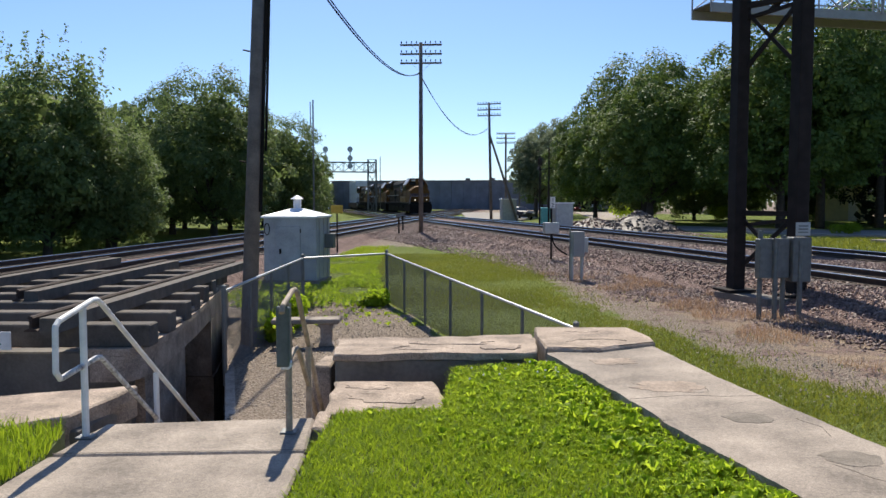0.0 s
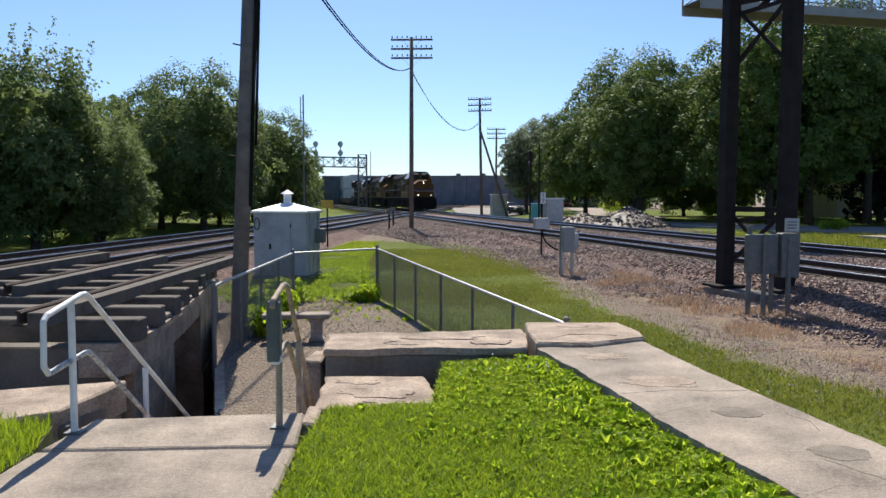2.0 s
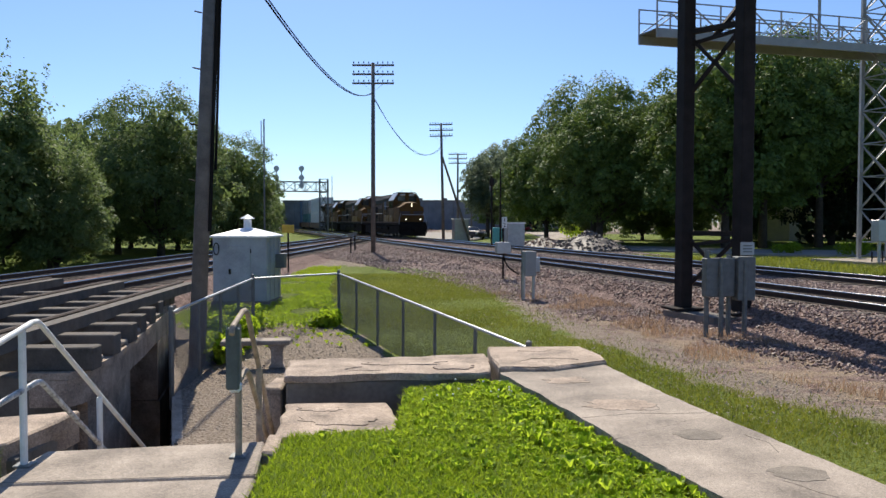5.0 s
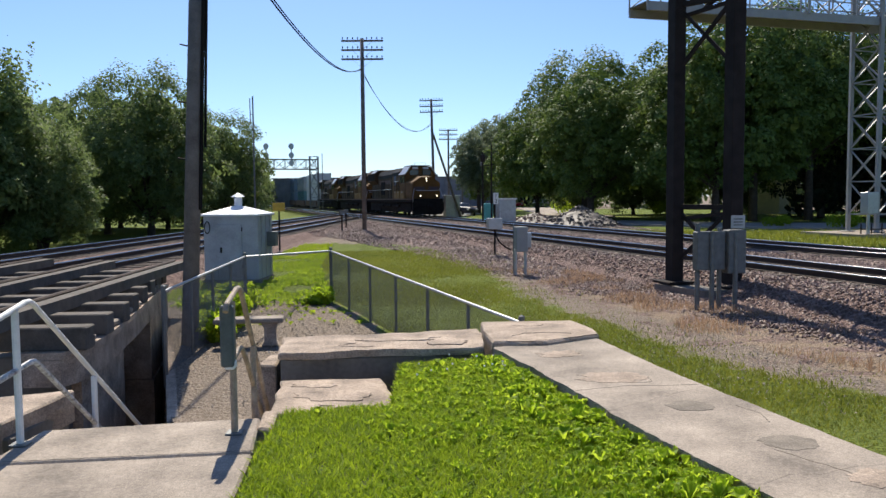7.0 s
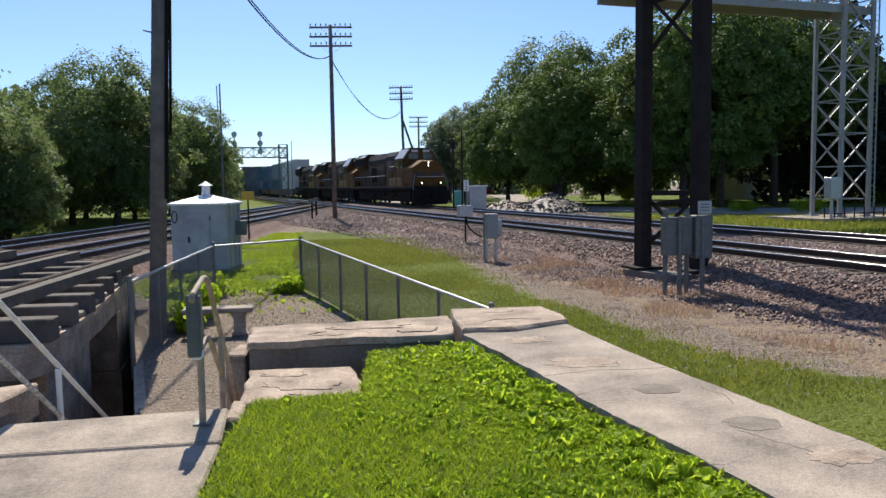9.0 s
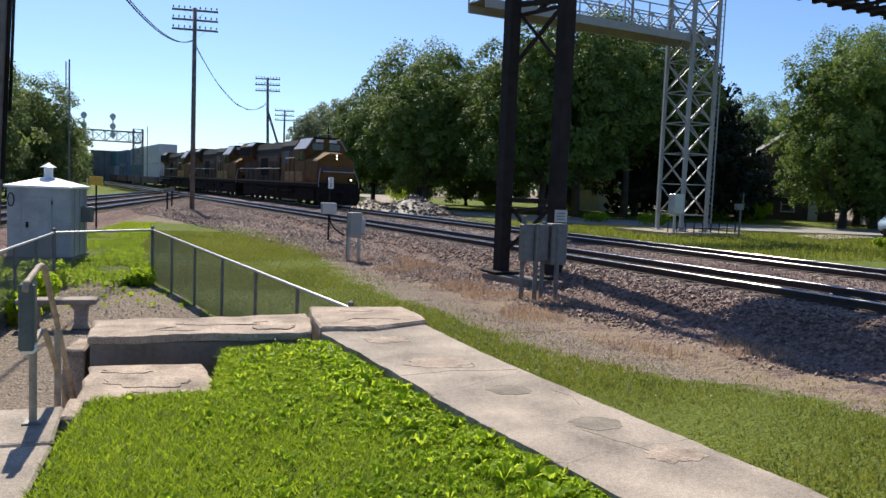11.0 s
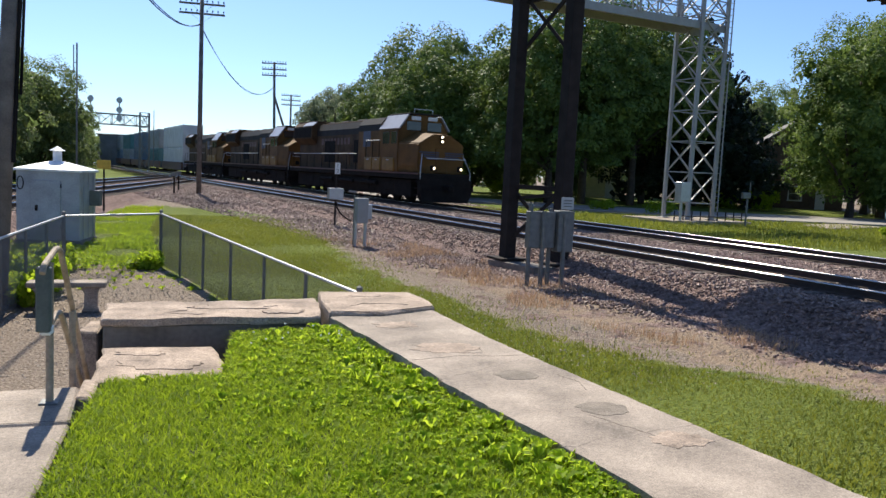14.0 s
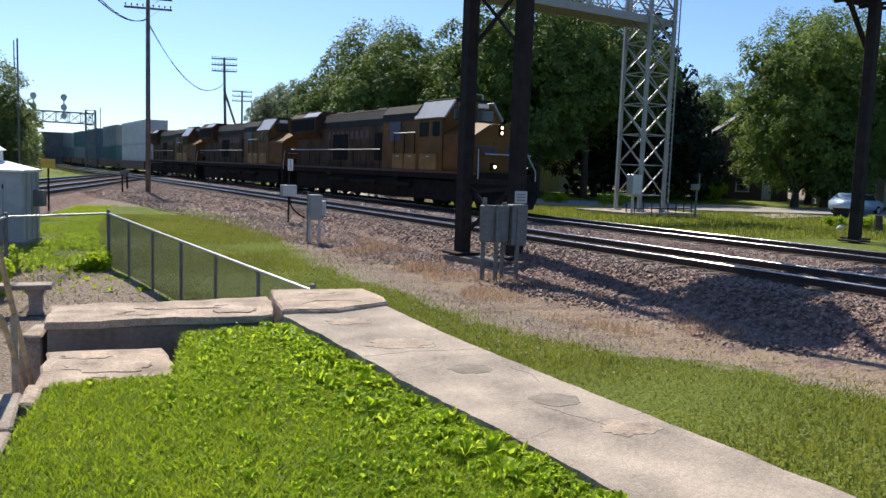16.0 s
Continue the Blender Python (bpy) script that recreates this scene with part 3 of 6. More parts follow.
def inside(poly, x, y):
    r = np.zeros(x.shape, bool)
    for (x0, y0), (x1, y1) in zip(poly, poly[1:] + poly[:1]):
        hit = (y0 > y) != (y1 > y)
        r ^= hit & (x < (x1 - x0) * (y - y0) / (y1 - y0 + 1e-12) + x0)
    return r


def blades(name, xy, z, h0, h1, width, lean, material, label, category="grass"):
    """Bent grass blades, each of two faces."""
    n = len(xy)
    a = np.random.uniform(0, math.tau, n)
    h = np.random.uniform(h0, h1, n)
    w = np.random.uniform(0.6, 1.3, n) * width
    ln = np.random.uniform(0.1, 1.0, n) * lean * h
    d = np.random.uniform(0, math.tau, n)
    ox, oy = np.cos(a) * w / 2, np.sin(a) * w / 2
    lx, ly = np.cos(d) * ln, np.sin(d) * ln
    x, y = xy[:, 0], xy[:, 1]
    v = np.stack([np.stack([x - ox, y - oy, z], -1), np.stack([x + ox, y + oy, z], -1),
                  np.stack([x + ox * 0.8 + lx * 0.35, y + oy * 0.8 + ly * 0.35, z + h * 0.6], -1), np.stack([x - ox * 0.8 + lx * 0.35, y - oy * 0.8 + ly * 0.35, z + h * 0.6], -1),
                  np.stack([x + lx, y + ly, z + h * 0.95], -1)], 1).reshape(-1, 3)
    k = np.arange(n) * 5
    faces = [(i, i + 1, i + 2, i + 3) for i in k.tolist()] + [(i + 3, i + 2, i + 4) for i in k.tolist()]
    ob = raw(name, v.tolist(), faces, material)
    return tagged(ob, label, category, kind="stuff")


def weeds(name, xy, z, size, material, label):
    """Rosettes of broad leaves."""
    v, f = [], []
    for (x, y), zz in zip(xy, z):
        s = size * random.uniform(0.45, 1.0) * random.choice((0.8, 1.0, 1.6))
        for i in range(random.randint(5, 9)):
            a = random.uniform(0, math.tau)
            up = random.uniform(0.5, 2.6)
            wide = random.uniform(0.11, 0.24)
            d = Vector((math.cos(a), math.sin(a), up)).normalized()
            side = Vector((-math.sin(a), math.cos(a), 0))
            base = Vector((x, y, zz))
            k = len(v)
            mid = base + d * s * 0.6
            tip = base + d * s - Vector((0, 0, s * 0.25 * up))
            v += [base, mid + side * s * wide + Vector((0, 0, 0.1 * s)), tip, mid - side * s * wide + Vector((0, 0, 0.1 * s)), mid]
            f += [(k, k + 1, k + 4), (k + 1, k + 2, k + 4), (k + 2, k + 3, k + 4), (k + 3, k, k + 4)]
    ob = raw(name, [tuple(p) for p in v], f, material)
    return tagged(ob, label, "weeds", kind="stuff")


def scatter(n, x0, x1, y0, y1, test):
    p = np.random.uniform((x0, y0), (x1, y1), (n, 2))
    return p[test(p[:, 0], p[:, 1])]


def height(p):
    return terrain(p[:, 0], p[:, 1])[0]


# ---- chain-link fence ----
def fence():
    f = thing("chain_link_fence", "grey chain-link fence round the gravel yard", "fence")
    top = [(1.52, 8.85, 0.22), (-1.27, 17.6, 0.50), (-2.91, 16.15, 0.50), (-3.02, 10.7, 0.44)]
    low = [(1.52, 8.85, -0.72), (-1.27, 17.6, -0.58), (-2.91, 16.15, -0.6), (-3.02, 10.7, -0.72)]
    posts = []
    for i, n in enumerate((6, 1, 4)):
        a, b_, c, d = Vector(top[i]), Vector(top[i + 1]), Vector(low[i]), Vector(low[i + 1])
        b = B()
        tube(b, a, b_, 0.022, n=8)
        part("top_rail", b, M_GALV, f)
        for j in range(n + (1 if i == 2 else 0)):
            u = j / n
            p, q = c.lerp(d, u), a.lerp(b_, u)
            b = B()
            corner = j == 0 or (i == 2 and j == n)
            tube(b, p - Vector((0, 0, 0.15)), q + Vector((0, 0, 0.06 if corner else -0.01)), 0.034 if corner else 0.024, n=8)
            if corner:
                ball(b, q + Vector((0, 0, 0.06)), 0.042)
            part("fence_post", b, M_GALV_DARK, f)
        length = (b_ - a).length
        m = int(length / 0.06)
        v, fc = [], []
        hgt = (a - c).length

        def P(u, w):
            u = max(0, min(1, u))
            return c.lerp(d, u).lerp(a.lerp(b_, u), w)

        for s in (1, -1):
            for j in range(-int(hgt / 0.06) - 1, m + int(hgt / 0.06) + 1):
                u0, u1 = j * 0.06 / length, (j * 0.06 + s * hgt) / length
                w0, w1 = 0.0, 1.0
                if max(u0, u1) < 0 or min(u0, u1) > 1:
                    continue
                du = u1 - u0
                lo, hi = sorted(((0 - u0) / du, (1 - u0) / du))
                w0, w1 = max(0, lo), min(1, hi)
                if w1 <= w0:
                    continue
                p, q = P(u0 + du * w0, w0), P(u0 + du * w1, w1)
                k = len(v)
                r = 0.003
                along = (b_ - a).normalized() * r
                perp = Vector((-along.y, along.x, 0))
                for e in (p, q):
                    v += [tuple(e + along), tuple(e + perp), tuple(e - along), tuple(e - perp)]
                fc += [(k + t, k + (t + 1) % 4, k + 4 + (t + 1) % 4, k + 4 + t) for t in range(4)]
        raw("wire_mesh", v, fc, M_GALV_DARK, f, "woven wire mesh")
    return f


fence()


# ---- handrails, bench ----
def handrail(x, posts, top, mid, material, material_b, label):
    """A bent pipe rail in an upright plane: rows of (y, z)."""
    h = thing("handrail", label, "handrail", pose(x, 0, 0), "handrails of the steps")
    r = 0.019
    for y, z0, z1 in posts:
        b = B()
        tube(b, (0, y, z0), (0, y, z1), r + 0.004, n=10)
        part("post", b, material, h)
    for name, pts, m in (("top_rail", top, material), ("middle_rail", mid, material_b)):
        b = B()
        for (y0, z0), (y1, z1) in zip(pts, pts[1:]):
            tube(b, (0, y0, z0), (0, y1, z1), r, n=10)
            ball(b, (0, y1, z1), r * 1.02)
        part(name, b, m, h)
    b = B()
    box(b, (0, posts[0][0], 0.126), (0.11, 0.11, 0.014), bev=0.004)
    part("base_plate", b, M_GALV_DARK, h)
    return h


handrail(-2.36, [(5.08, 0.11, 0.98), (6.35, -0.75, 0.27)], [(4.76, 0.585), (4.705, 0.64), (4.715, 0.915), (4.76, 0.945), (5.22, 1.015), (5.29, 1.012), (5.36, 0.975), (7.45, -0.46)],
         [(4.76, 0.585), (5.26, 0.615), (5.33, 0.605), (5.40, 0.56), (7.1, -0.64)], M_WHITE, M_CHIP, "white painted pipe handrail, chipped and rusty")
right_rail = handrail(-1.04, [(5.2, 0.11, 1.0), (5.97, -0.65, 0.56)], [(5.0, 0.96), (5.03, 1.0), (5.37, 1.063), (5.45, 1.06), (5.54, 1.03), (7.0, -0.5)],
                      [(5.13, 0.6), (5.42, 0.645), (5.50, 0.635), (5.6, 0.58), (6.9, -0.55)], M_RUST, M_RUST, "pipe handrail with peeling cream paint and a grey sleeve")
b = B()
box(b, (-0.012, 5.10, 0.79), (0.085, 0.06, 0.40), bev=0.01)
part("post_sleeve", b, mat("sleeve", (0.10, 0.115, 0.105), 0.6, vary=0.3), right_rail, "grey green sleeve on the post")
b = B()
box(b, (0.0, 5.12, 0.60), (0.07, 0.08, 0.06), bev=0.012)
part("bracket", b, M_WHITE, right_rail)


def bench():
    g = gz(-2.2, 12.7)
    h = thing("stone_bench", "low pale concrete bench on the gravel", "bench", pose(-2.25, 12.75, g, 0, 0, 4))
    b = B()
    box(b, (0, 0, 0.41), (1.1, 0.36, 0.075), bev=0.015)
    part("seat", b, M_CONC, h)
    for x in (-0.33, 0.33):
        b = B()
        profile(b, [(x - 0.13, 0), (x + 0.13, 0), (x + 0.09, 0.08), (x + 0.09, 0.28), (x + 0.14, 0.372), (x - 0.14, 0.372), (x - 0.09, 0.28), (x - 0.09, 0.08)], -0.13, 0.13)
        part("leg", b, M_CONC_OLD, h)


bench()


# ---- old track on timbers over the pit, with its curved wall ----
def pit():
    ring = [(-3.55, 8.7), (-3.46, 8.88), (-3.44, 9.09), (-3.43, 9.4), (-3.45, 9.76), (-3.53, 10.4), (-3.63, 11.1), (-3.75, 11.92), (-3.86, 12.6), (-3.97, 13.32), (-4.07, 13.95), (-4.16, 14.52), (-4.30, 15.62)]
    w = thing("wall_pit", "curved concrete abutment with a pale coping", "retaining wall", kind="structure")

    def strip(name, pts, inset, thick, z0, z1, m, label=""):
        """A wall that follows the points, its outer face set back by inset."""
        b = B()
        rows = []
        for x, y in pts:
            rows.append([b.verts.new((x - dx - inset, y, z)) for dx, z in ((0, z0), (0, z1), (thick, z1), (thick, z0))])
        for r0, r1 in zip(rows, rows[1:]):
            for j in range(4):
                b.faces.new((r0[j], r0[(j + 1) % 4], r1[(j + 1) % 4], r1[j]))
        b.faces.new(rows[0][::-1])
        b.faces.new(rows[-1])
        bmesh.ops.subdivide_edges(b, edges=[e for e in b.edges if e.calc_length() > 0.3], cuts=2, use_grid_fill=True)
        wobble(b, 0.012, 3.0)
        return part(name, b, m, w, label)

    strip("coping", ring, 0.0, 0.5, -0.06, 0.02, M_CONC_OLD, "pale worn coping")
    strip("fascia", ring, 0.025, 0.4, -0.36, -0.064, M_CONC_OLD)
    strip("wall_section", ring[2:7], 0.07, 0.4, -2.7, -0.364, M_CONC_OLD, "streaked concrete wall")
    strip("pier", ring[9:], 0.02, 0.6, -1.33, -0.364, M_CONC_OLD, "square concrete pier")
    strip("pier_base", ring[9:], -0.01, 0.62, -2.7, -1.345, M_CONC_OLD)
    # Dark concrete paints the shade inside the recess.
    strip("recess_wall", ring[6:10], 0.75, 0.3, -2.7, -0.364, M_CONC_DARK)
    for i in range(10):
        y = 9.35 + i * 0.6
        x = float(np.interp(y, [p[1] for p in ring], [p[0] for p in ring]))
        b = B()
        box(b, (x - 0.2, y, 0.06), (0.34, 0.26, 0.078), bev=0.02)
        part("bearing_block", b, M_CONC, w)
    # End wall in dark concrete, which holds the shade under the timbers.
    b = B()
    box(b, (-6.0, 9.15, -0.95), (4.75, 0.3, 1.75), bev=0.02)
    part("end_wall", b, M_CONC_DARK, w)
    b = B()
    prism(b, [(-2.24, 7.9), (-2.12, 7.9), (-4.22, 15.5), (-4.36, 15.5)], -2.7, -0.69)
    part("edge_kerb", b, M_CONC_OLD, w, "low concrete edge of the gravel yard")
    d = thing("timber_trestle", "old track on heavy grey timbers over the pit", "trestle")
    for i in range(8):
        y = 8.93 + i * 0.98
        xr = np.interp(y, [8.93, 9.9, 10.92, 11.94, 12.9, 13.74, 16], [-3.33, -3.45, -3.57, -3.76, -3.91, -4.05, -4.45])
        b = B()
        box(b, ((xr - 8.6) / 2, y, 0.15), (8.6 + xr, 0.27, 0.26), bev=0.015)
        part("cross_timber", b, M_TIMBER, d)
    for x0, x1, y0, y1 in ((-4.42, -4.36, 8.35, 16.3), (-5.95, -5.9, 10.9, 16.6), (-7.6, -7.5, 10.0, 17.5)):
        b = B()
        beam(b, (x0 + 0.17, y0, 0.34), (x1 + 0.17, y1, 0.34), 0.2, 0.16)
        part("guard_timber", b, M_TIMBER, d)
        b = B()
        profile(b, [(x, z + 0.46) for x, z in RAIL], y0 - 0.05, y1)
        for v in b.verts:
            v.co.x += x0 + (x1 - x0) * (v.co.y - y0) / (y1 - y0)
        part("rail", b, M_RAIL, d)
    s = thing("small_sign", "small white sign with green lettering on the timbers", "sign", pose(-4.93, 8.385, 0.17, 90, 0, 0))
    b = B()
    box(b, (0, 0, 0), (0.5, 0.2, 0.015), bev=0.003)
    part("board", b, M_WHITE, s)
    cu = bpy.data.curves.new("words", "FONT")
    cu.body, cu.size, cu.align_x, cu.align_y, cu.extrude = "RAIL", 0.13, "CENTER", "CENTER", 0.002
    tx = new("words", cu)
    tx.data.materials.append(mat("sign_green", (0.03, 0.16, 0.07), 0.6))
    tx.parent, tx.matrix_basis = s, pose(0.02, 0, 0.010)


pit()


# ---- metal shed ----
def shed():
    W = 1.46
    h = thing("metal_shed", "white metal signal hut with a pyramid roof and vent", "shed", pose(-4.05, 21.75, -0.62, 0, 0, -6))
    b = B()
    box(b, (0, 0, 0.08), (W + 0.08, W + 0.08, 0.16), bev=0.01)
    part("plinth", b, M_CONC_DARK, h)
    b = B()
    box(b, (0, 0, 1.03), (W, W, 1.75), bev=0.02)
    part("body", b, M_SHED, h)
    b = B()
    r, z = W / 2 + 0.06, 1.90
    base = [b.verts.new(p) for p in ((-r, -r, z), (r, -r, z), (r, r, z), (-r, r, z))]
    low = [b.verts.new(p) for p in ((-r, -r, z - 0.05), (r, -r, z - 0.05), (r, r, z - 0.05), (-r, r, z - 0.05))]
    t = [b.verts.new(p) for p in ((-0.14, -0.14, 2.10), (0.14, -0.14, 2.10), (0.14, 0.14, 2.10), (-0.14, 0.14, 2.10))]
    b.faces.new(t)
    b.faces.new(low[::-1])
    for i in range(4):
        j = (i + 1) % 4
        b.faces.new((base[i], base[j], t[j], t[i]))
        b.faces.new((low[i], low[j], base[j], base[i]))
    roof = part("roof", b, M_SHEDROOF, h)
    b = B()
    tube(b, (0, 0, 2.08), (0, 0, 2.36), 0.11, n=12)
    tube(b, (0, 0, 2.36), (0, 0, 2.47), 0.2, 0.02, n=12)
    part("vent", b, M_SHEDROOF, roof)
    b = B()
    box(b, (-0.05, -W / 2 - 0.012, 0.95), (0.68, 0.03, 1.35), bev=0.006)
    d = part("door", b, M_SHED, h)
    b = B()
    box(b, (-0.26, -W / 2 - 0.045, 0.95), (0.05, 0.04, 0.14), bev=0.006)
    part("handle", b, M_STEEL_DARK, d)
    for zz in (0.45, 1.45):
        b = B()
        tube(b, (0.3, -W / 2 - 0.03, zz), (0.3, -W / 2 - 0.03, zz + 0.1), 0.014)
        part("hinge", b, M_STEEL_DARK, d)
    for k in range(3):
        b = B()
        box(b, (W / 2 + 0.012, -0.45 + 0.45 * k, 1.03), (0.025, 0.05, 1.7))
        part("side_batten", b, M_SHED, h)
    b = B()
    box(b, (W / 2 + 0.14, 0.2, 1.2), (0.25, 0.3, 0.4), bev=0.015)
    part("meter_box", b, M_GALV_DARK, h)
    b = B()
    for i in range(14):
        a, c = i * math.tau / 14, (i + 1) * math.tau / 14
        tube(b, (-0.62 + 0.07 * math.cos(a), -W / 2 - 0.04, 1.55 + 0.16 * math.sin(a)), (-0.62 + 0.07 * math.cos(c), -W / 2 - 0.04, 1.55 + 0.16 * math.sin(c)), 0.012, n=5)
    part("cable_coil", b, M_BLACK, h, "coiled black cable")


# White hut walls made grey: their shade is put into the colour.
M_SHED = mat("shaded_shed_metal", (0.36, 0.37, 0.385), 0.5, 0.15, vary=0.3, scale=2, fine=30, bump=0.08)
M_SHEDROOF = mat("shed_roof", (0.75, 0.76, 0.77), 0.4, 0.1, vary=0.12, scale=3, fine=30, bump=0.05)
shed()


# ---- poles and wires ----
def crossarm(parent, z, half, n=4):
    b = B()
    box(b, (0, 0.14, z), (2 * half, 0.09, 0.11), bev=0.01)
    a = part("crossarm", b, M_WOODPOLE, parent)
    for i in range(n):
        for sx in (-1, 1):
            x = sx * (0.28 + (half - 0.36) * i / (n - 1))
            b = B()
            tube(b, (x, 0.14, z + 0.05), (x, 0.14, z + 0.13), 0.012, n=6)
            tube(b, (x, 0.14, z + 0.12), (x, 0.14, z + 0.23), 0.045, 0.03, n=8)
            part("insulator", b, M_GLASS, a)
    b = B()
    for sx in (-1, 1):
        beam(b, (sx * 0.62, 0.19, z - 0.02), (0, 0.16, z - 0.55), 0.03, 0.01)
    part("brace", b, M_GALV_DARK, a)


def pole(x, y, top, r, arms, half, label, lean=(0, 0), rz=0, n=4):
    g = gz(x, y)
    h = thing("utility_pole", label, "utility pole", pose(x, y, g, lean[0], lean[1], rz), "utility poles")
    b = B()
    tube(b, (0, 0, -0.5), (0, 0, top - g), r, r * 0.75, n=12)
    part("shaft", b, M_WOODPOLE, h, smooth=True)
    for i in range(arms):
        crossarm(h, top - g - 0.12 - 0.56 * i, half, n)
    return h


def wire(name, p, q, sag, r, label, n=24):
    p, q = Vector(p), Vector(q)
    b = B()
    last = None
    for i in range(n + 1):
        u = i / n
        w = p.lerp(q, u) - Vector((0, 0, 4 * sag * u * (1 - u)))
        if last is not None:
            tube(b, last, w, r, n=5, caps=False)
        last = w
    return tagged(part(name, b, M_BLACK), label, "cable")


front_pole = pole(-3.24, 12.9, 7.1, 0.14, 0, 1, "tall dark wooden pole with cables clipped to it, leaning slightly", (0, 2.6))
b = B()
tube(b, (0.14, -0.05, 2.2), (0.12, -0.05, 7.6), 0.03, n=8)
tube(b, (0.19, -0.02, 3.2), (0.15, -0.02, 7.6), 0.022, n=8)
part("riser_cable", b, M_BLACK, front_pole)
for i in range(6):
    b = B()
    tube(b, (-0.12, 0, 3.0 + i * 0.9), (-0.24, 0, 3.02 + i * 0.9), 0.012, n=6)
    part("step_bolt", b, M_STEEL_DARK, front_pole)
pole(-1.38, 49.1, 11.5, 0.15, 3, 1.3, "tall wooden telegraph pole with three crossarms", (0, 0), -4)
pole(4.75, 77.0, 11.3, 0.15, 3, 1.15, "wooden telegraph pole with three crossarms and a prop", (0, -1.3), -4)
pole(7.75, 97.0, 10.1, 0.14, 3, 1.15, "wooden telegraph pole beyond the crossing", (0, 0), -4)
pole(12.1, 124.0, 9.9, 0.14, 3, 1.2, "wooden telegraph pole far down the line", (0, 0), -4)
b = B()
tube(b, (7.6, 80.0, -0.3), (4.5, 77.2, 8.4), 0.13, 0.10, n=10)
tagged(part("pole_prop", b, M_WOODPOLE), "slanting wooden prop of the telegraph pole", "pole prop")
wire("cable", (-3.1, 12.9, 6.75), (-1.42, 49.1, 9.68), 1.22, 0.022, "black sagging cable between two poles")
wire("cable", (-3.1, 12.9, 6.85), (-1.42, 49.1, 9.62), 1.17, 0.018, "black sagging cable between two poles")
wire("cable", (-1.38, 49.1, 9.5), (4.4, 77.0, 8.9), 1.95, 0.02, "black sagging cable between two poles")
wire("cable", (-1.38, 49.1, 9.4), (4.4, 77.0, 8.75), 1.75, 0.015, "black sagging cable between two poles")


def mast():
    h = thing("radio_mast", "thin grey radio mast beside the hut", "mast", pose(-6.6, 40.0, gz(-6.6, 40)))
    b = B()
    tube(b, (0, 0, -0.2), (0, 0, 7.0), 0.05, 0.035, n=8)
    part("shaft", b, M_GALV_DARK, h)
    b = B()
    tube(b, (-0.14, 0, 5.6), (-0.14, 0, 6.9), 0.025, n=6)
    beam(b, (-0.14, 0, 6.1), (0, 0, 6.1), 0.03)
    part("aerial", b, M_GALV_DARK, h)


mast()


# ---- signals ----
def lattice(parent, a, b_, w, panel, bar, material):
    """A square lattice column or girder from a to b_, w across."""
    a, b_ = Vector(a), Vector(b_)
    d = (b_ - a)
    rot = d.to_track_quat("Z", "X").to_matrix()
    cs = [rot @ Vector((sx * w / 2, sy * w / 2, 0)) for sx, sy in ((-1, -1), (1, -1), (1, 1), (-1, 1))]
    for c in cs:
        bm = B()
        beam(bm, a + c, b_ + c, bar)
        part("leg", bm, material, parent)
    n = max(1, round(d.length / panel))
    for i in range(n):
        p, q = a + d * (i / n), a + d * ((i + 1) / n)
        for j in range(4):
            c, e = cs[j], cs[(j + 1) % 4]
            for k, r in ((q + c, q + e), (p + c, q + e), (q + c, p + e)):
                bm = B()
                beam(bm, k, r, bar * 0.6, bar * 0.35)
                part("cross_brace", bm, material, parent)


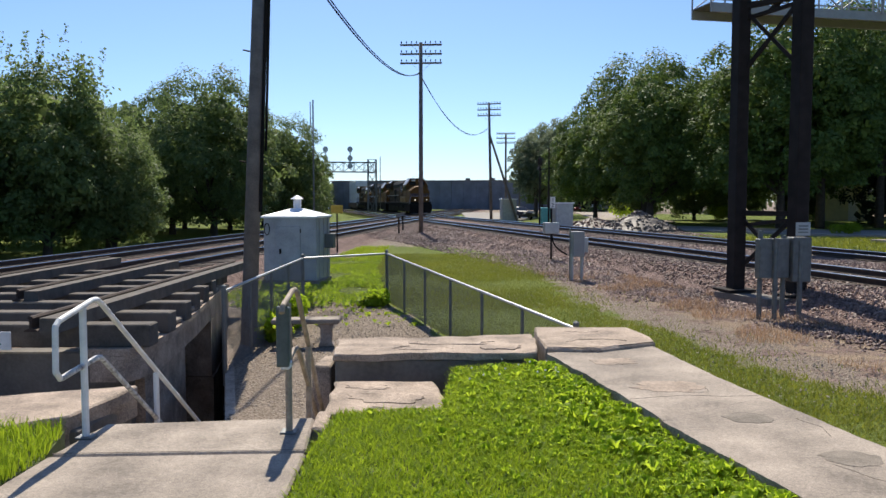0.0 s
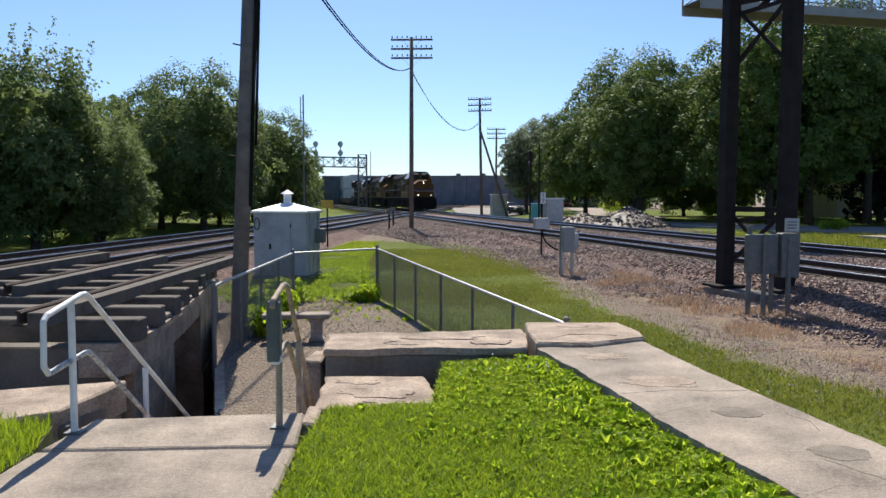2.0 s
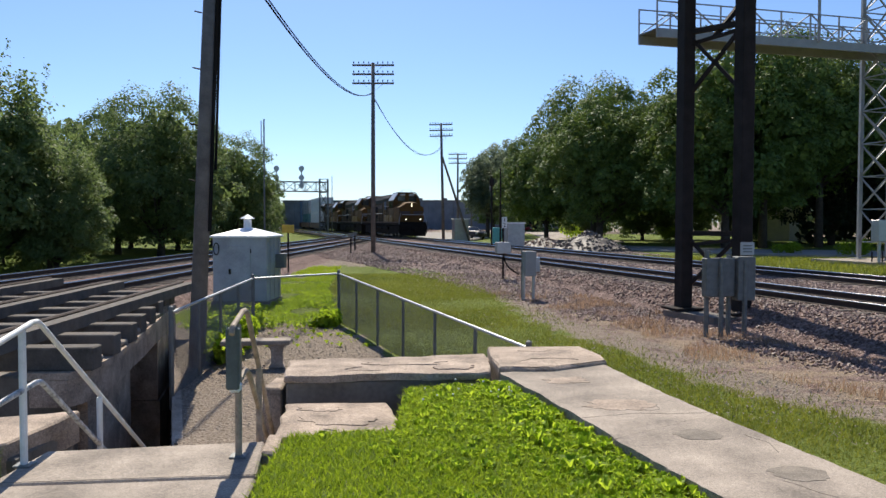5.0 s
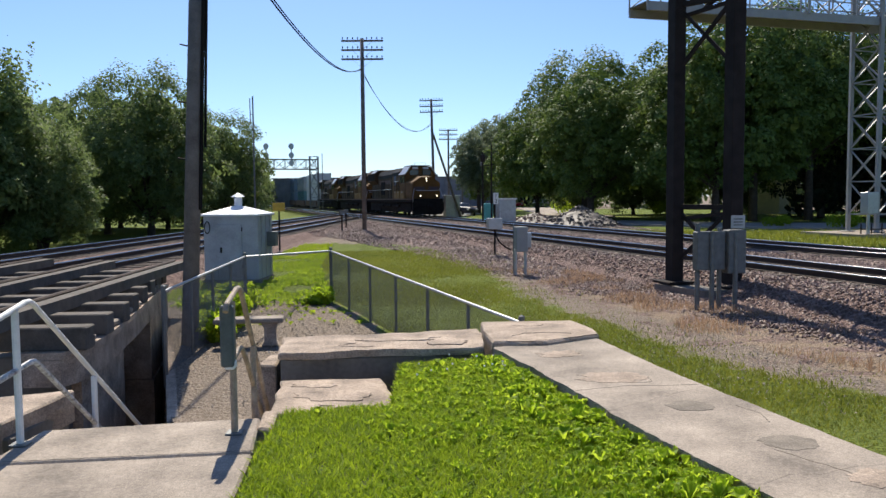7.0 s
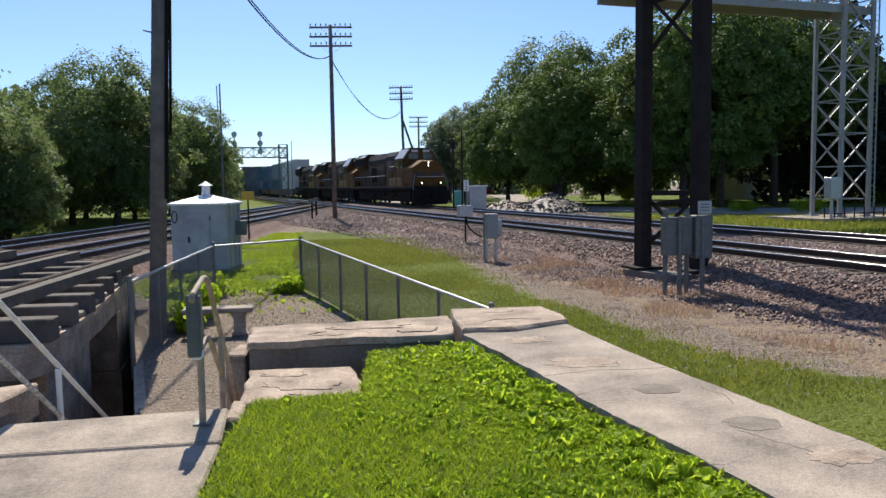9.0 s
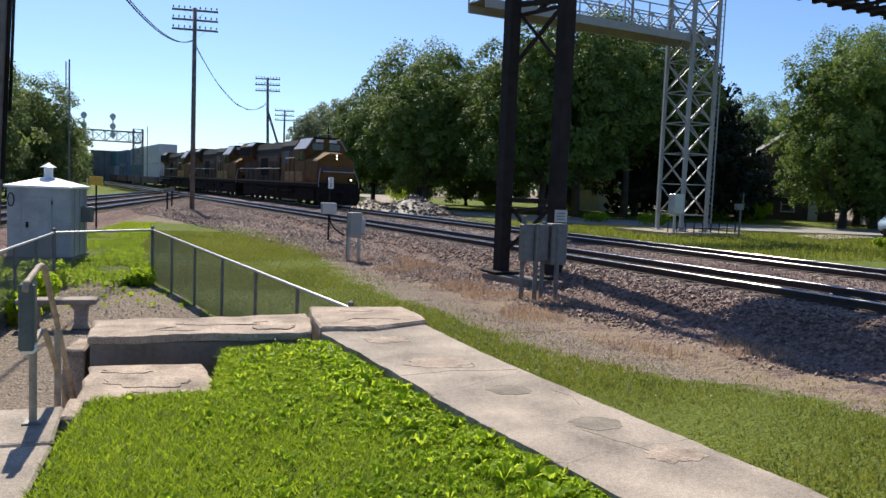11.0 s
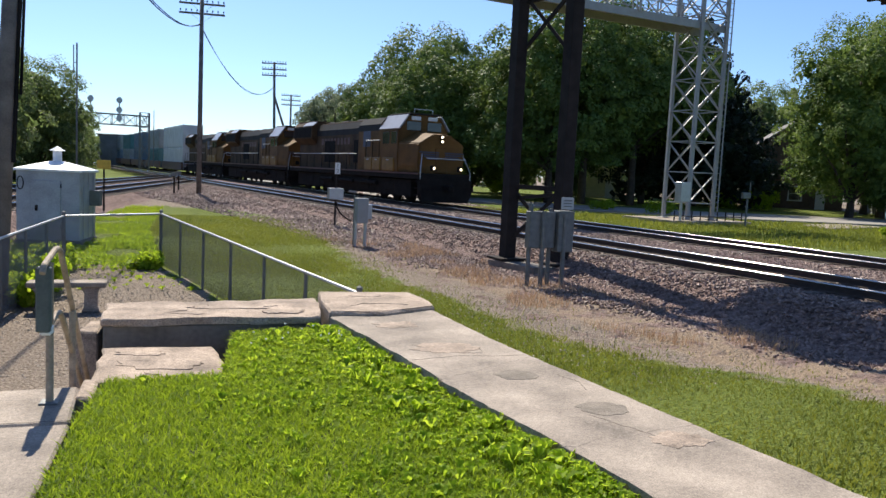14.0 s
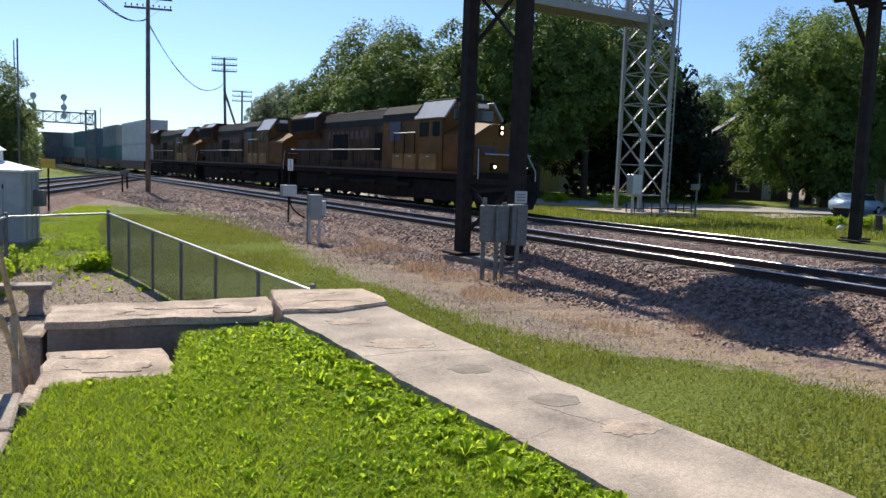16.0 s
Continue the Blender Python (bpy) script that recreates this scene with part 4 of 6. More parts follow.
def silver_bridge():
    h = thing("signal_gantry", "silver lattice signal tower with a railed walkway over the tracks", "signal gantry")
    c = Vector((23.9, 36.6, 0))
    nx = Vector((1, -SA, 0)) / NA
    al = Vector((SA, 1, 0)) / NA
    z0, top, w = -0.15, 13.6, 1.75
    for sx in (-1, 1):
        for sy in (-1, 1):
            o = c + nx * sx * w / 2 + al * sy * w / 2
            b = B()
            beam(b, o + Vector((0, 0, z0)), o + Vector((0, 0, top)), 0.17)
            part("leg", b, M_SILVER, h)
            b = B()
            box(b, (o.x, o.y, z0 + 0.02), (0.5, 0.5, 0.04), 12, 0.01)
            part("base_plate", b, M_SILVER, h)
    for i in range(8):
        za, zb = z0 + 0.85 + 1.6 * i, z0 + 0.85 + 1.6 * (i + 1)
        for ax, other in ((nx, al), (al, nx)):
            for s in (-1, 1):
                p, q = c + other * s * w / 2 - ax * w / 2, c + other * s * w / 2 + ax * w / 2
                for e, r, z_0, z_1 in ((p, q, za, zb), (q, p, za, zb), (p, q, za, za)):
                    b = B()
                    beam(b, e + Vector((0, 0, z_0)), r + Vector((0, 0, z_1)), 0.08, 0.045)
                    part("cross_brace", b, M_SILVER, h)
    # ladder
    b = B()
    lo = c + nx * 0.75 - al * 1.15
    for s in (-0.2, 0.2):
        beam(b, lo + nx * s + Vector((0, 0, 0.3)), lo + nx * s + Vector((0, 0, top + 0.8)), 0.05)
    for i in range(40):
        z = 0.5 + i * 0.3
        beam(b, lo - nx * 0.2 + Vector((0, 0, z)), lo + nx * 0.2 + Vector((0, 0, z)), 0.025)
    part("ladder", b, M_SILVER, h)
    # arm
    zf = 9.75
    end, start = c - nx * 13.2, c + nx * 0.9
    for s in (-0.75, 0.75):
        b = B()
        beam(b, start + al * s + Vector((0, 0, zf)), end + al * s + Vector((0, 0, zf)), 0.12, 0.38)
        part("girder", b, M_SILVER, h)
        for z in (0.75, 1.35):
            b = B()
            beam(b, start + al * s + Vector((0, 0, zf + z)), end + al * s + Vector((0, 0, zf + z)), 0.05)
            part("railing", b, M_SILVER, h)
        for i in range(10):
            p = start.lerp(end, i / 9) + al * s
            b = B()
            beam(b, p + Vector((0, 0, zf)), p + Vector((0, 0, zf + 1.38)), 0.06)
            part("rail_post", b, M_SILVER, h)
            if i < 9:
                b = B()
                q = start.lerp(end, (i + 1) / 9) + al * s
                beam(b, (p if i % 2 else q) + Vector((0, 0, zf + 0.2)), (q if i % 2 else p) + Vector((0, 0, zf + 1.35)), 0.05)
                part("rail_brace", b, M_SILVER, h)
    b = B()
    mid = (start + end) / 2
    box(b, (mid.x, mid.y, zf + 0.2), ((start - end).length, 1.4, 0.04), math.degrees(math.atan2(nx.y, nx.x)))
    part("walkway_grating", b, M_GALV_DARK, h)
    for u, zz in ((0.42, 0.0), (0.72, 0.0)):
        p = start.lerp(end, u) - al * 0.9
        b = B()
        tube(b, p + Vector((0, 0, zf + 0.1)), p + Vector((0, 0, zf + 3.4)), 0.07, n=8)
        part("signal_mast", b, M_SILVER, h)
    return c, nx, al


GC, NX, AL = silver_bridge()


def gantry_base():
    b = B()
    o = [GC + NX * sx * a + AL * sy * c for sx, sy, a, c in ((-1, -1, 2.9, 2.0), (1, -1, 2.6, 2.0), (1, 1, 2.6, 1.8), (-1, 1, 2.9, 1.8))]
    prism(b, [(p.x, p.y) for p in o], -0.5, -0.16)
    tagged(part("concrete_pad", b, M_CONC), "pale concrete pad under the signal tower", "concrete pad", kind="structure")
    g = thing("low_railing", "low pipe railing round the tower base", "railing")
    for i in range(9):
        p = GC + NX * (-2.5 + i * 0.6) - AL * 1.6
        b = B()
        tube(b, (p.x, p.y, -0.2), (p.x, p.y, 0.32), 0.03, n=6)
        part("post", b, M_STEEL_DARK, g)
    p, q = GC - NX * 2.5 - AL * 1.6, GC + NX * 2.3 - AL * 1.6
    b = B()
    tube(b, (p.x, p.y, 0.05), (q.x, q.y, 0.05), 0.025, n=6)
    part("rail", b, M_STEEL_DARK, g)
    c = GC - NX * 2.35 - AL * 1.9
    cab = thing("equipment_cabinet", "grey equipment cabinet on a post by the tower", "cabinet", pose(c.x, c.y, -0.17, 0, 0, 12))
    b = B()
    tube(b, (0.05, 0.1, 0), (0.05, 0.1, 1.1), 0.07, n=8)
    part("post", b, M_GALV, cab)
    b = B()
    box(b, (0, 0, 1.45), (0.62, 0.45, 0.98), bev=0.02)
    part("body", b, M_GALV, cab)
    st = thing("post_light", "short post with a small box and arm", "post", pose(25.3, 33.6, gz(25.3, 33.6)))
    b = B()
    tube(b, (0, 0, -0.1), (0, 0, 1.75), 0.05, n=8)
    part("post", b, M_GALV_DARK, st)
    b = B()
    box(b, (-0.1, 0, 1.6), (0.45, 0.2, 0.3), bev=0.02)
    part("box", b, M_GALV_DARK, st)
    b = B()
    tube(b, (0.12, 0, 1.5), (0.12, 0, 2.3), 0.02, n=6)
    part("aerial", b, M_GALV_DARK, st)


gantry_base()


def dark_bridge():
    h = thing("signal_bridge", "dark rusty steel signal bridge spanning both tracks", "signal bridge")
    for base, s in ((Vector((7.45, 18.0, 0)), -1), (Vector((22.95, 21.4, 0)), 1)):
        g = -0.45 if s < 0 else -0.3
        a, c = base - NX * 0.36 + AL * 0.62, base + NX * 0.36 - AL * 0.62
        if s > 0:
            a, c = base + NX * 0.6 + AL * 0.33, base - NX * 0.6 - AL * 0.33
        for p, w in ((a, 0.30), (c, 0.33)):
            w = w if s < 0 else 0.24
            b = B()
            box(b, (p.x, p.y, (g + 8.0) / 2), (w, 0.34, 8.0 - g), 12, 0.02)
            part("leg", b, M_STEEL_DARK, h)
            b = B()
            box(b, (p.x, p.y, g + 0.03), (0.75, 0.75, 0.06), 12, 0.01)
            part("base_plate", b, M_STEEL_DARK, h)
        for z0, z1 in ((0.0, 1.4), (4.6, 6.2)):
            for e, r, za, zb, w in ((a, c, z0, z1, 0.08), (c, a, z0, z1, 0.08), (a, c, z1, z1, 0.12), (a, c, z1 - 0.3, z1 - 0.12, 0.08)):
                b = B()
                beam(b, e + Vector((0, 0, za)), r + Vector((0, 0, zb)), w)
                part("cross_brace", b, M_STEEL_DARK, h)
        b = B()
        beam(b, base + Vector((0, 0, 6.0)), base - NX * s * 1.7 + Vector((0, 0, 8.0)), 0.14, 0.1)
        part("knee_brace", b, M_STEEL_DARK, h)
    p, q = Vector((7.0, 17.9, 0)), Vector((24.2, 21.6, 0))
    for s in (-0.62, 0.62):
        for z in (8.05, 8.75):
            b = B()
            beam(b, p + AL * s + Vector((0, 0, z)), q + AL * s + Vector((0, 0, z)), 0.16, 0.2)
            part("chord", b, M_STEEL_DARK, h)
        n = 11
        for i in range(n):
            u, v = p.lerp(q, i / n) + AL * s, p.lerp(q, (i + 1) / n) + AL * s
            b = B()
            beam(b, (u if i % 2 else v) + Vector((0, 0, 8.05)), (v if i % 2 else u) + Vector((0, 0, 8.75)), 0.1, 0.08)
            part("web_brace", b, M_STEEL_DARK, h)
            b = B()
            beam(b, u + Vector((0, 0, 8.05)), u + Vector((0, 0, 8.75)), 0.09, 0.07)
            part("web_brace", b, M_STEEL_DARK, h)
    for i in range(24):
        u = p.lerp(q, (i + 0.5) / 24)
        b = B()
        beam(b, u - AL * 0.75 + Vector((0, 0, 7.92)), u + AL * 0.75 + Vector((0, 0, 7.92)), 0.12, 0.1)
        part("floor_beam", b, M_STEEL_DARK, h)
    b = B()
    for s in (-0.3, 0.3):
        beam(b, p.lerp(q, 0.03) + AL * s + Vector((0, 0, 8.2)), p.lerp(q, 0.22) + AL * s + Vector((0, 0, 8.2)), 0.56, 0.03)
    part("walkway_plate", b, M_STEEL_DARK, h)
    b = B()
    c = p.lerp(q, 0.115)
    box(b, (8.0, c.y - 0.1, 9.6), (1.5, 0.9, 2.2), 12, 0.2)
    part("equipment_case", b, M_STEEL_DARK, h, "dark steel case on the bridge deck")
    b = B()
    box(b, (9.2, c.y + 0.1, 9.15), (0.9, 0.8, 0.9), 12, 0.12)
    part("equipment_case", b, M_STEEL_DARK, h, "dark steel case on the bridge deck")
    foot, head = Vector((7.15, 17.4, 8.0)), Vector((7.15, 17.4, 13.2))
    b = B()
    beam(b, foot, head, 0.26)
    part("mast", b, M_STEEL_DARK, h)
    b = B()
    beam(b, head - Vector((0, 0, 0.5)), Vector((9.0, 17.8, 9.6)), 0.15)
    part("mast_stay", b, M_STEEL_DARK, h)
    b = B()
    prism(b, [(6.5, 18.6), (7.1, 17.0), (8.4, 17.2), (8.0, 19.0)], -0.9, -0.47)
    tagged(part("foundation_block", b, M_CONC_DARK), "concrete foundation of the signal bridge", "foundation", kind="structure")


dark_bridge()


def far_signal_bridge():
    h = thing("signal_bridge", "distant signal bridge with paired round signal heads", "signal bridge")
    y = 125.0
    lattice(h, (-20.5, y - 2.3, 7.05), (-10.9, y, 7.05), 1.5, 1.7, 0.14, M_GALV_DARK)
    lattice(h, (-11.3, y, -0.3), (-11.3, y, 8.3), 1.3, 2.0, 0.14, M_GALV_DARK)
    lattice(h, (-20.5, y - 2.3, -0.3), (-20.5, y - 2.3, 7.8), 1.3, 2.0, 0.14, M_GALV_DARK)
    b = B()
    tube(b, (-10.0, y, -0.3), (-10.0, y, 8.8), 0.06, n=6)
    part("pole", b, M_GALV_DARK, h)
    for x in (-18.4, -14.55):
        b = B()
        tube(b, (x, y - 2, 7.0), (x, y - 2, 10.1), 0.09, n=8)
        m = part("signal_mast", b, M_GALV, h)
        for z in (9.8, 8.4, 7.2):
            b = B()
            tube(b, (x, y - 2.15, z), (x, y - 2.05, z), 0.42, n=16)
            box(b, (x, y - 1.95, z), (0.45, 0.35, 0.9), bev=0.03)
            part("signal_head", b, M_GALV, m)


far_signal_bridge()


# ---- lineside boxes and signs ----
def relay_box():
    x, y = 3.84, 22.4
    h = thing("relay_box", "grey lineside relay box on two posts", "relay box", pose(x, y, gz(x, y), 0, 0, 10))
    for px in (-0.14, 0.16):
        b = B()
        tube(b, (px, 0, -0.2), (px, 0, 0.75 if px < 0 else 1.0), 0.05, n=8)
        part("post", b, M_GALV, h)
    b = B()
    box(b, (0.02, 0, 1.05), (0.34, 0.3, 0.72), bev=0.015)
    part("body", b, M_SILVER, h)
    b = B()
    box(b, (0.24, -0.02, 1.02), (0.14, 0.2, 0.42), bev=0.012)
    part("side_box", b, M_GALV, h)
    b = B()
    tube(b, (-0.22, -0.05, -0.2), (-0.22, -0.05, 1.5), 0.018, n=6)
    part("conduit", b, M_GALV_DARK, h)


relay_box()


def marker():
    x, y = 4.05, 29.2
    h = thing("track_marker", "white marker sign numbered 12 on a post with a box", "sign", pose(x, y, gz(x, y), 0, 0, 8))
    b = B()
    tube(b, (0, 0, -0.2), (0, 0, 2.3), 0.035, n=8)
    part("post", b, M_STEEL_DARK, h)
    b = B()
    box(b, (0, 0.04, 1.2), (0.55, 0.3, 0.42), bev=0.02)
    part("box", b, M_GALV, h)
    b = B()
    box(b, (0.03, -0.05, 2.15), (0.2, 0.02, 0.42), bev=0.004)
    s = part("board", b, M_WHITE, h)
    for ch, z in (("1", 2.25), ("2", 2.05)):
        cu = bpy.data.curves.new("digit", "FONT")
        cu.body, cu.size, cu.align_x, cu.align_y, cu.extrude = ch, 0.2, "CENTER", "CENTER", 0.002
        tx = new("digit", cu)
        tx.data.materials.append(M_BLACK)
        tx.parent, tx.matrix_basis = s, pose(0.03, -0.063, z, 90, 0, 0)
    b = B()
    last = None
    for i in range(8):
        p = Vector((0.02 + 0.012 * i * i, -0.05, 0.9 - 0.12 * i + 0.003 * i * i))
        if last is not None:
            tube(b, last, p, 0.03, n=6)
        last = p
    part("cable", b, M_BLACK, h)


marker()


def box_row():
    x, y = 6.62, 15.3
    h = thing("junction_boxes", "row of grey junction boxes on steel posts", "junction box", pose(x, y, gz(x, y) + 0.02, 0, 0, 6))
    for px, py, top in ((-0.36, 0.1, 1.75), (-0.12, -0.05, 1.6), (0.12, 0.1, 1.65), (0.36, -0.1, 1.55)):
        b = B()
        tube(b, (px, py, -0.2), (px, py, top), 0.05, n=8)
        part("post", b, M_GALV_DARK, h)
    b = B()
    box(b, (-0.12, 0.08, 1.2), (0.62, 0.2, 0.78), bev=0.015)
    part("box", b, M_GALV_DARK, h)
    b = B()
    box(b, (0.40, 0.02, 1.18), (0.38, 0.26, 0.88), bev=0.015)
    part("box", b, M_GALV_DARK, h)
    b = B()
    box(b, (0.40, -0.1, 1.78), (0.3, 0.02, 0.26), bev=0.004)
    # White notice in a grey material: the shade on it is painted.
    s = part("notice", b, M_GALV, h, "small white notice with grey lines")
    for z in (1.84, 1.78, 1.72):
        b = B()
        box(b, (0.40, -0.114, z), (0.2, 0.004, 0.025))
        part("text_line", b, M_GALV_DARK, s)


box_row()


def small_signs():
    h = thing("yellow_sign", "small yellow sign on a thin post", "sign", pose(-4.5, 33.2, gz(-4.5, 33.2)))
    b = B()
    tube(b, (0, 0, -0.2), (0, 0, 2.0), 0.035, n=8)
    part("post", b, M_STEEL_DARK, h)
    b = B()
    box(b, (0, -0.04, 1.82), (0.5, 0.03, 0.34), bev=0.01)
    part("board", b, mat("sign_yellow", (0.6, 0.38, 0.05), 0.6), h)
    for x, y in ((-2.75, 48.6), (-2.75, 53.5)):
        h = thing("marker_post", "short dark steel stake with a small plate", "marker post", pose(x, y, gz(x, y)), "marker posts")
        b = B()
        tube(b, (0, 0, -0.2), (0, 0, 1.25), 0.05, n=8)
        part("post", b, M_STEEL_DARK, h)
        b = B()
        box(b, (0, -0.06, 1.12), (0.3, 0.03, 0.25), bev=0.01)
        part("plate", b, M_GALV_DARK, h)
    for x, y, w, hh, lab in ((8.7, 57.0, 1.3, 1.7, "large grey relay cabinet with a pale roof"), (6.7, 80.5, 1.5, 2.2, "grey relay cabinet beside the telegraph pole")):
        h = thing("relay_cabinet", lab, "cabinet", pose(x, y, gz(x, y), 0, 0, 12), "relay cabinets")
        b = B()
        box(b, (0, 0, hh / 2), (w, 1.0, hh), bev=0.02)
        part("body", b, M_GALV, h)
        b = B()
        box(b, (0, 0, hh + 0.05), (w + 0.16, 1.16, 0.09), bev=0.015)
        part("roof", b, M_SHEDROOF, h)
        b = B()
        box(b, (-0.1, -0.51, hh * 0.5), (w * 0.6, 0.03, hh * 0.8), bev=0.008)
        part("door", b, M_GALV, h)
    h = thing("plastic_toilet", "turquoise portable cabin behind the cabinet", "portable cabin", pose(7.9, 60.5, gz(7.9, 60.5)))
    b = B()
    box(b, (0, 0, 0.7), (0.7, 0.7, 1.4), bev=0.05)
    part("body", b, mat("turquoise_plastic", (0.08, 0.35, 0.33), 0.5), h)


small_signs()


def crossing_masts():
    for x, y, top, arm, label in ((7.1, 57.4, 5.0, 0.0, "thin dark steel mast beside the relay cabinet"), (7.78, 57.6, 5.6, -0.75, "thin dark steel mast with a side arm and small lamp")):
        h = thing("lineside_mast", label, "mast", pose(x, y, gz(x, y)), "lineside masts")
        b = B()
        tube(b, (0, 0, -0.2), (0, 0, top - gz(x, y)), 0.07, 0.05, n=8)
        part("shaft", b, M_STEEL_DARK, h)
        if arm:
            b = B()
            beam(b, (0.2, 0, 4.3), (arm, 0, 4.15), 0.06)
            a = part("arm", b, M_STEEL_DARK, h)
            b = B()
            box(b, (arm, 0, 4.32), (0.16, 0.16, 0.3), bev=0.03)
            part("lamp_case", b, M_GALV_DARK, a)
        else:
            b = B()
            box(b, (0, -0.05, 4.75), (0.3, 0.2, 0.55), bev=0.04)
            part("case", b, M_STEEL_DARK, h)


crossing_masts()


# ---- trees ----
def leaf_cloud(points, size, seed, droop=0.3, out=None):
    """Folded leaf shapes at the given points."""
    rng = np.random.default_rng(seed)
    n = len(points)
    a = rng.normal(size=(n, 3))
    a /= np.linalg.norm(a, axis=1)[:, None]
    a[:, 2] -= droop
    other = rng.normal(size=(n, 3))
    if out is not None:  # leaves lie roughly along the crown's surface
        a -= 0.75 * (a * out).sum(1)[:, None] * out
        other = out + 0.38 * other
    b = np.cross(a, other)
    b /= np.linalg.norm(b, axis=1)[:, None] + 1e-9
    s = size * rng.uniform(0.6, 1.4, n)[:, None]
    v = np.stack([points, points + a * s * 0.55 + b * s * 0.38, points + a * s * 1.1, points + a * s * 0.55 - b * s * 0.38], 1).reshape(-1, 3)
    k = np.arange(n)[:, None] * 4
    return v, (k + np.array([[0, 1, 2, 3]]))


def crown_points(blobs, count, seed, shell=0.75):
    rng = np.random.default_rng(seed)
    vol = np.array([b[3] ** 2 for b in blobs])
    pick = rng.choice(len(blobs), count, p=vol / vol.sum())
    bl = np.array(blobs)[pick]
    d = rng.normal(size=(count, 3))
    d /= np.linalg.norm(d, axis=1)[:, None]
    rough = 1 + 0.22 * np.sin(d[:, 0] * 7 + bl[:, 0] * 3) * np.sin(d[:, 1] * 6 + bl[:, 1] * 5) + 0.12 * np.sin(d[:, 2] * 11 + bl[:, 2])
    r = bl[:, 3] * rough * (shell + (1 - shell) * rng.random(count) ** 0.5) * rng.uniform(0.82, 1.06, count)
    p = bl[:, :3] + d * r[:, None] * np.array([1, 1, 0.85])
    return p


def make_tree(name, seed, h, spread, trunk_h, leaves, leaf, material, label, shape="round", trunk_r=0.28):
    """A tree at the origin: tapered trunk, limbs, and leaves on clumps that sit on the lobes of the crown."""
    rng = np.random.default_rng(seed)
    t = thing(name, label, "tree")
    b = B()
    tube(b, (0, 0, -0.3), (0.05, 0, trunk_h), trunk_r * 1.3, trunk_r * 0.9, n=10)
    tube(b, (0.05, 0, trunk_h - 0.1), (0, 0.1, h * 0.8), trunk_r * 0.9, trunk_r * 0.2, n=8)
    part("trunk", b, M_TRUNK, t, smooth=True)
    lobes = []
    if shape == "cone":
        for i in range(60):
            u = (i + 0.5) / 60
            r = spread * (1 - u) ** 0.8
            a = i * 2.4
            for reach in (0.45, 0.85):
                lobes.append((math.cos(a) * r * reach, math.sin(a) * r * reach, trunk_h + (h - trunk_h) * u * 0.97 - r * reach * 0.12, max(0.3, r * 0.24)))
    else:
        n = 17
        lo, hi = trunk_h + spread * 0.22, h - spread * 0.3
        for i in range(n):
            u = (i + 0.5) / n
            ring = (0.74 + 0.1 * math.sin(u * 3.0)) * math.sqrt(max(0.0, 1 - (max(0.0, u - 0.2) / 0.85) ** 3.2)) * rng.uniform(0.84, 1.05)
            a = i * 2.39996 + rng.uniform(-0.3, 0.3)
            r = spread * rng.uniform(0.25, 0.36) * (0.72 if shape == "plume" else 1.0)
            lobes.append((math.cos(a) * spread * ring * 0.84, math.sin(a) * spread * ring * 0.84, lo + (hi - lo) * u + rng.uniform(-0.25, 0.25), r))
        for i in range(3):
            lobes.append((0, 0, lo + (hi - lo) * (0.15 + 0.35 * i), spread * 0.55))
        for i in range(7):
            e = Vector(lobes[(i * 2) % n][:3])
            b = B()
            root = Vector((0, 0, trunk_h * rng.uniform(0.8, 1.3)))
            mid = root.lerp(e, 0.5) + Vector((0, 0, 0.4))
            tube(b, root, mid, trunk_r * 0.45, trunk_r * 0.28, n=6)
            tube(b, mid, e, trunk_r * 0.28, trunk_r * 0.08, n=6)
            part("limb", b, M_TRUNK, t, smooth=True)
    L = np.array(lobes)
    clumps, ways = [], []
    per = 5 if shape == "cone" else 13
    for x, y, z, r in lobes:
        for k in range(per):
            cz = 1 - 2 * (k + rng.uniform(0.1, 0.9)) / per
            a = k * 2.39996 + rng.uniform(-0.35, 0.35)
            w = np.array([math.cos(a) * math.sqrt(1 - cz * cz), math.sin(a) * math.sqrt(1 - cz * cz), cz])
            c = np.array([x, y, z]) + w * r * rng.uniform(0.78, 1.08)
            gap = np.linalg.norm(L[:, :3] - c, axis=1) / L[:, 3]
            if (gap < 0.74).any() or c[2] < trunk_h * 0.95:
                continue
            clumps.append((*c, r * rng.uniform(0.34, 0.56)))
            ways.append(w)
    C, W = np.array(clumps), np.array(ways)
    weight = C[:, 3] ** 1.8
    pick = rng.choice(len(C), leaves, p=weight / weight.sum())
    d = rng.normal(size=(leaves, 3))
    d /= np.linalg.norm(d, axis=1)[:, None]
    face = (d * W[pick]).sum(1)
    d = np.where((face < -0.25)[:, None], d - 2 * face[:, None] * W[pick], d)
    d[:, 2] = np.where(d[:, 2] < -0.3, -d[:, 2], d[:, 2])
    reach = C[pick, 3] * rng.uniform(0.62, 1.1, leaves) * (1 + 0.25 * (rng.random(leaves) < 0.1))
    pts = C[pick, :3] + d * reach[:, None] * np.array([1, 1, 0.75])
    pts[:, 2] += C[pick, 3] * 0.45 * np.clip(d[:, 2], 0, 1) ** 3  # tufts point upwards
    way = d + np.array([0, 0, 0.35]) + rng.normal(size=(leaves, 3)) * 0.25
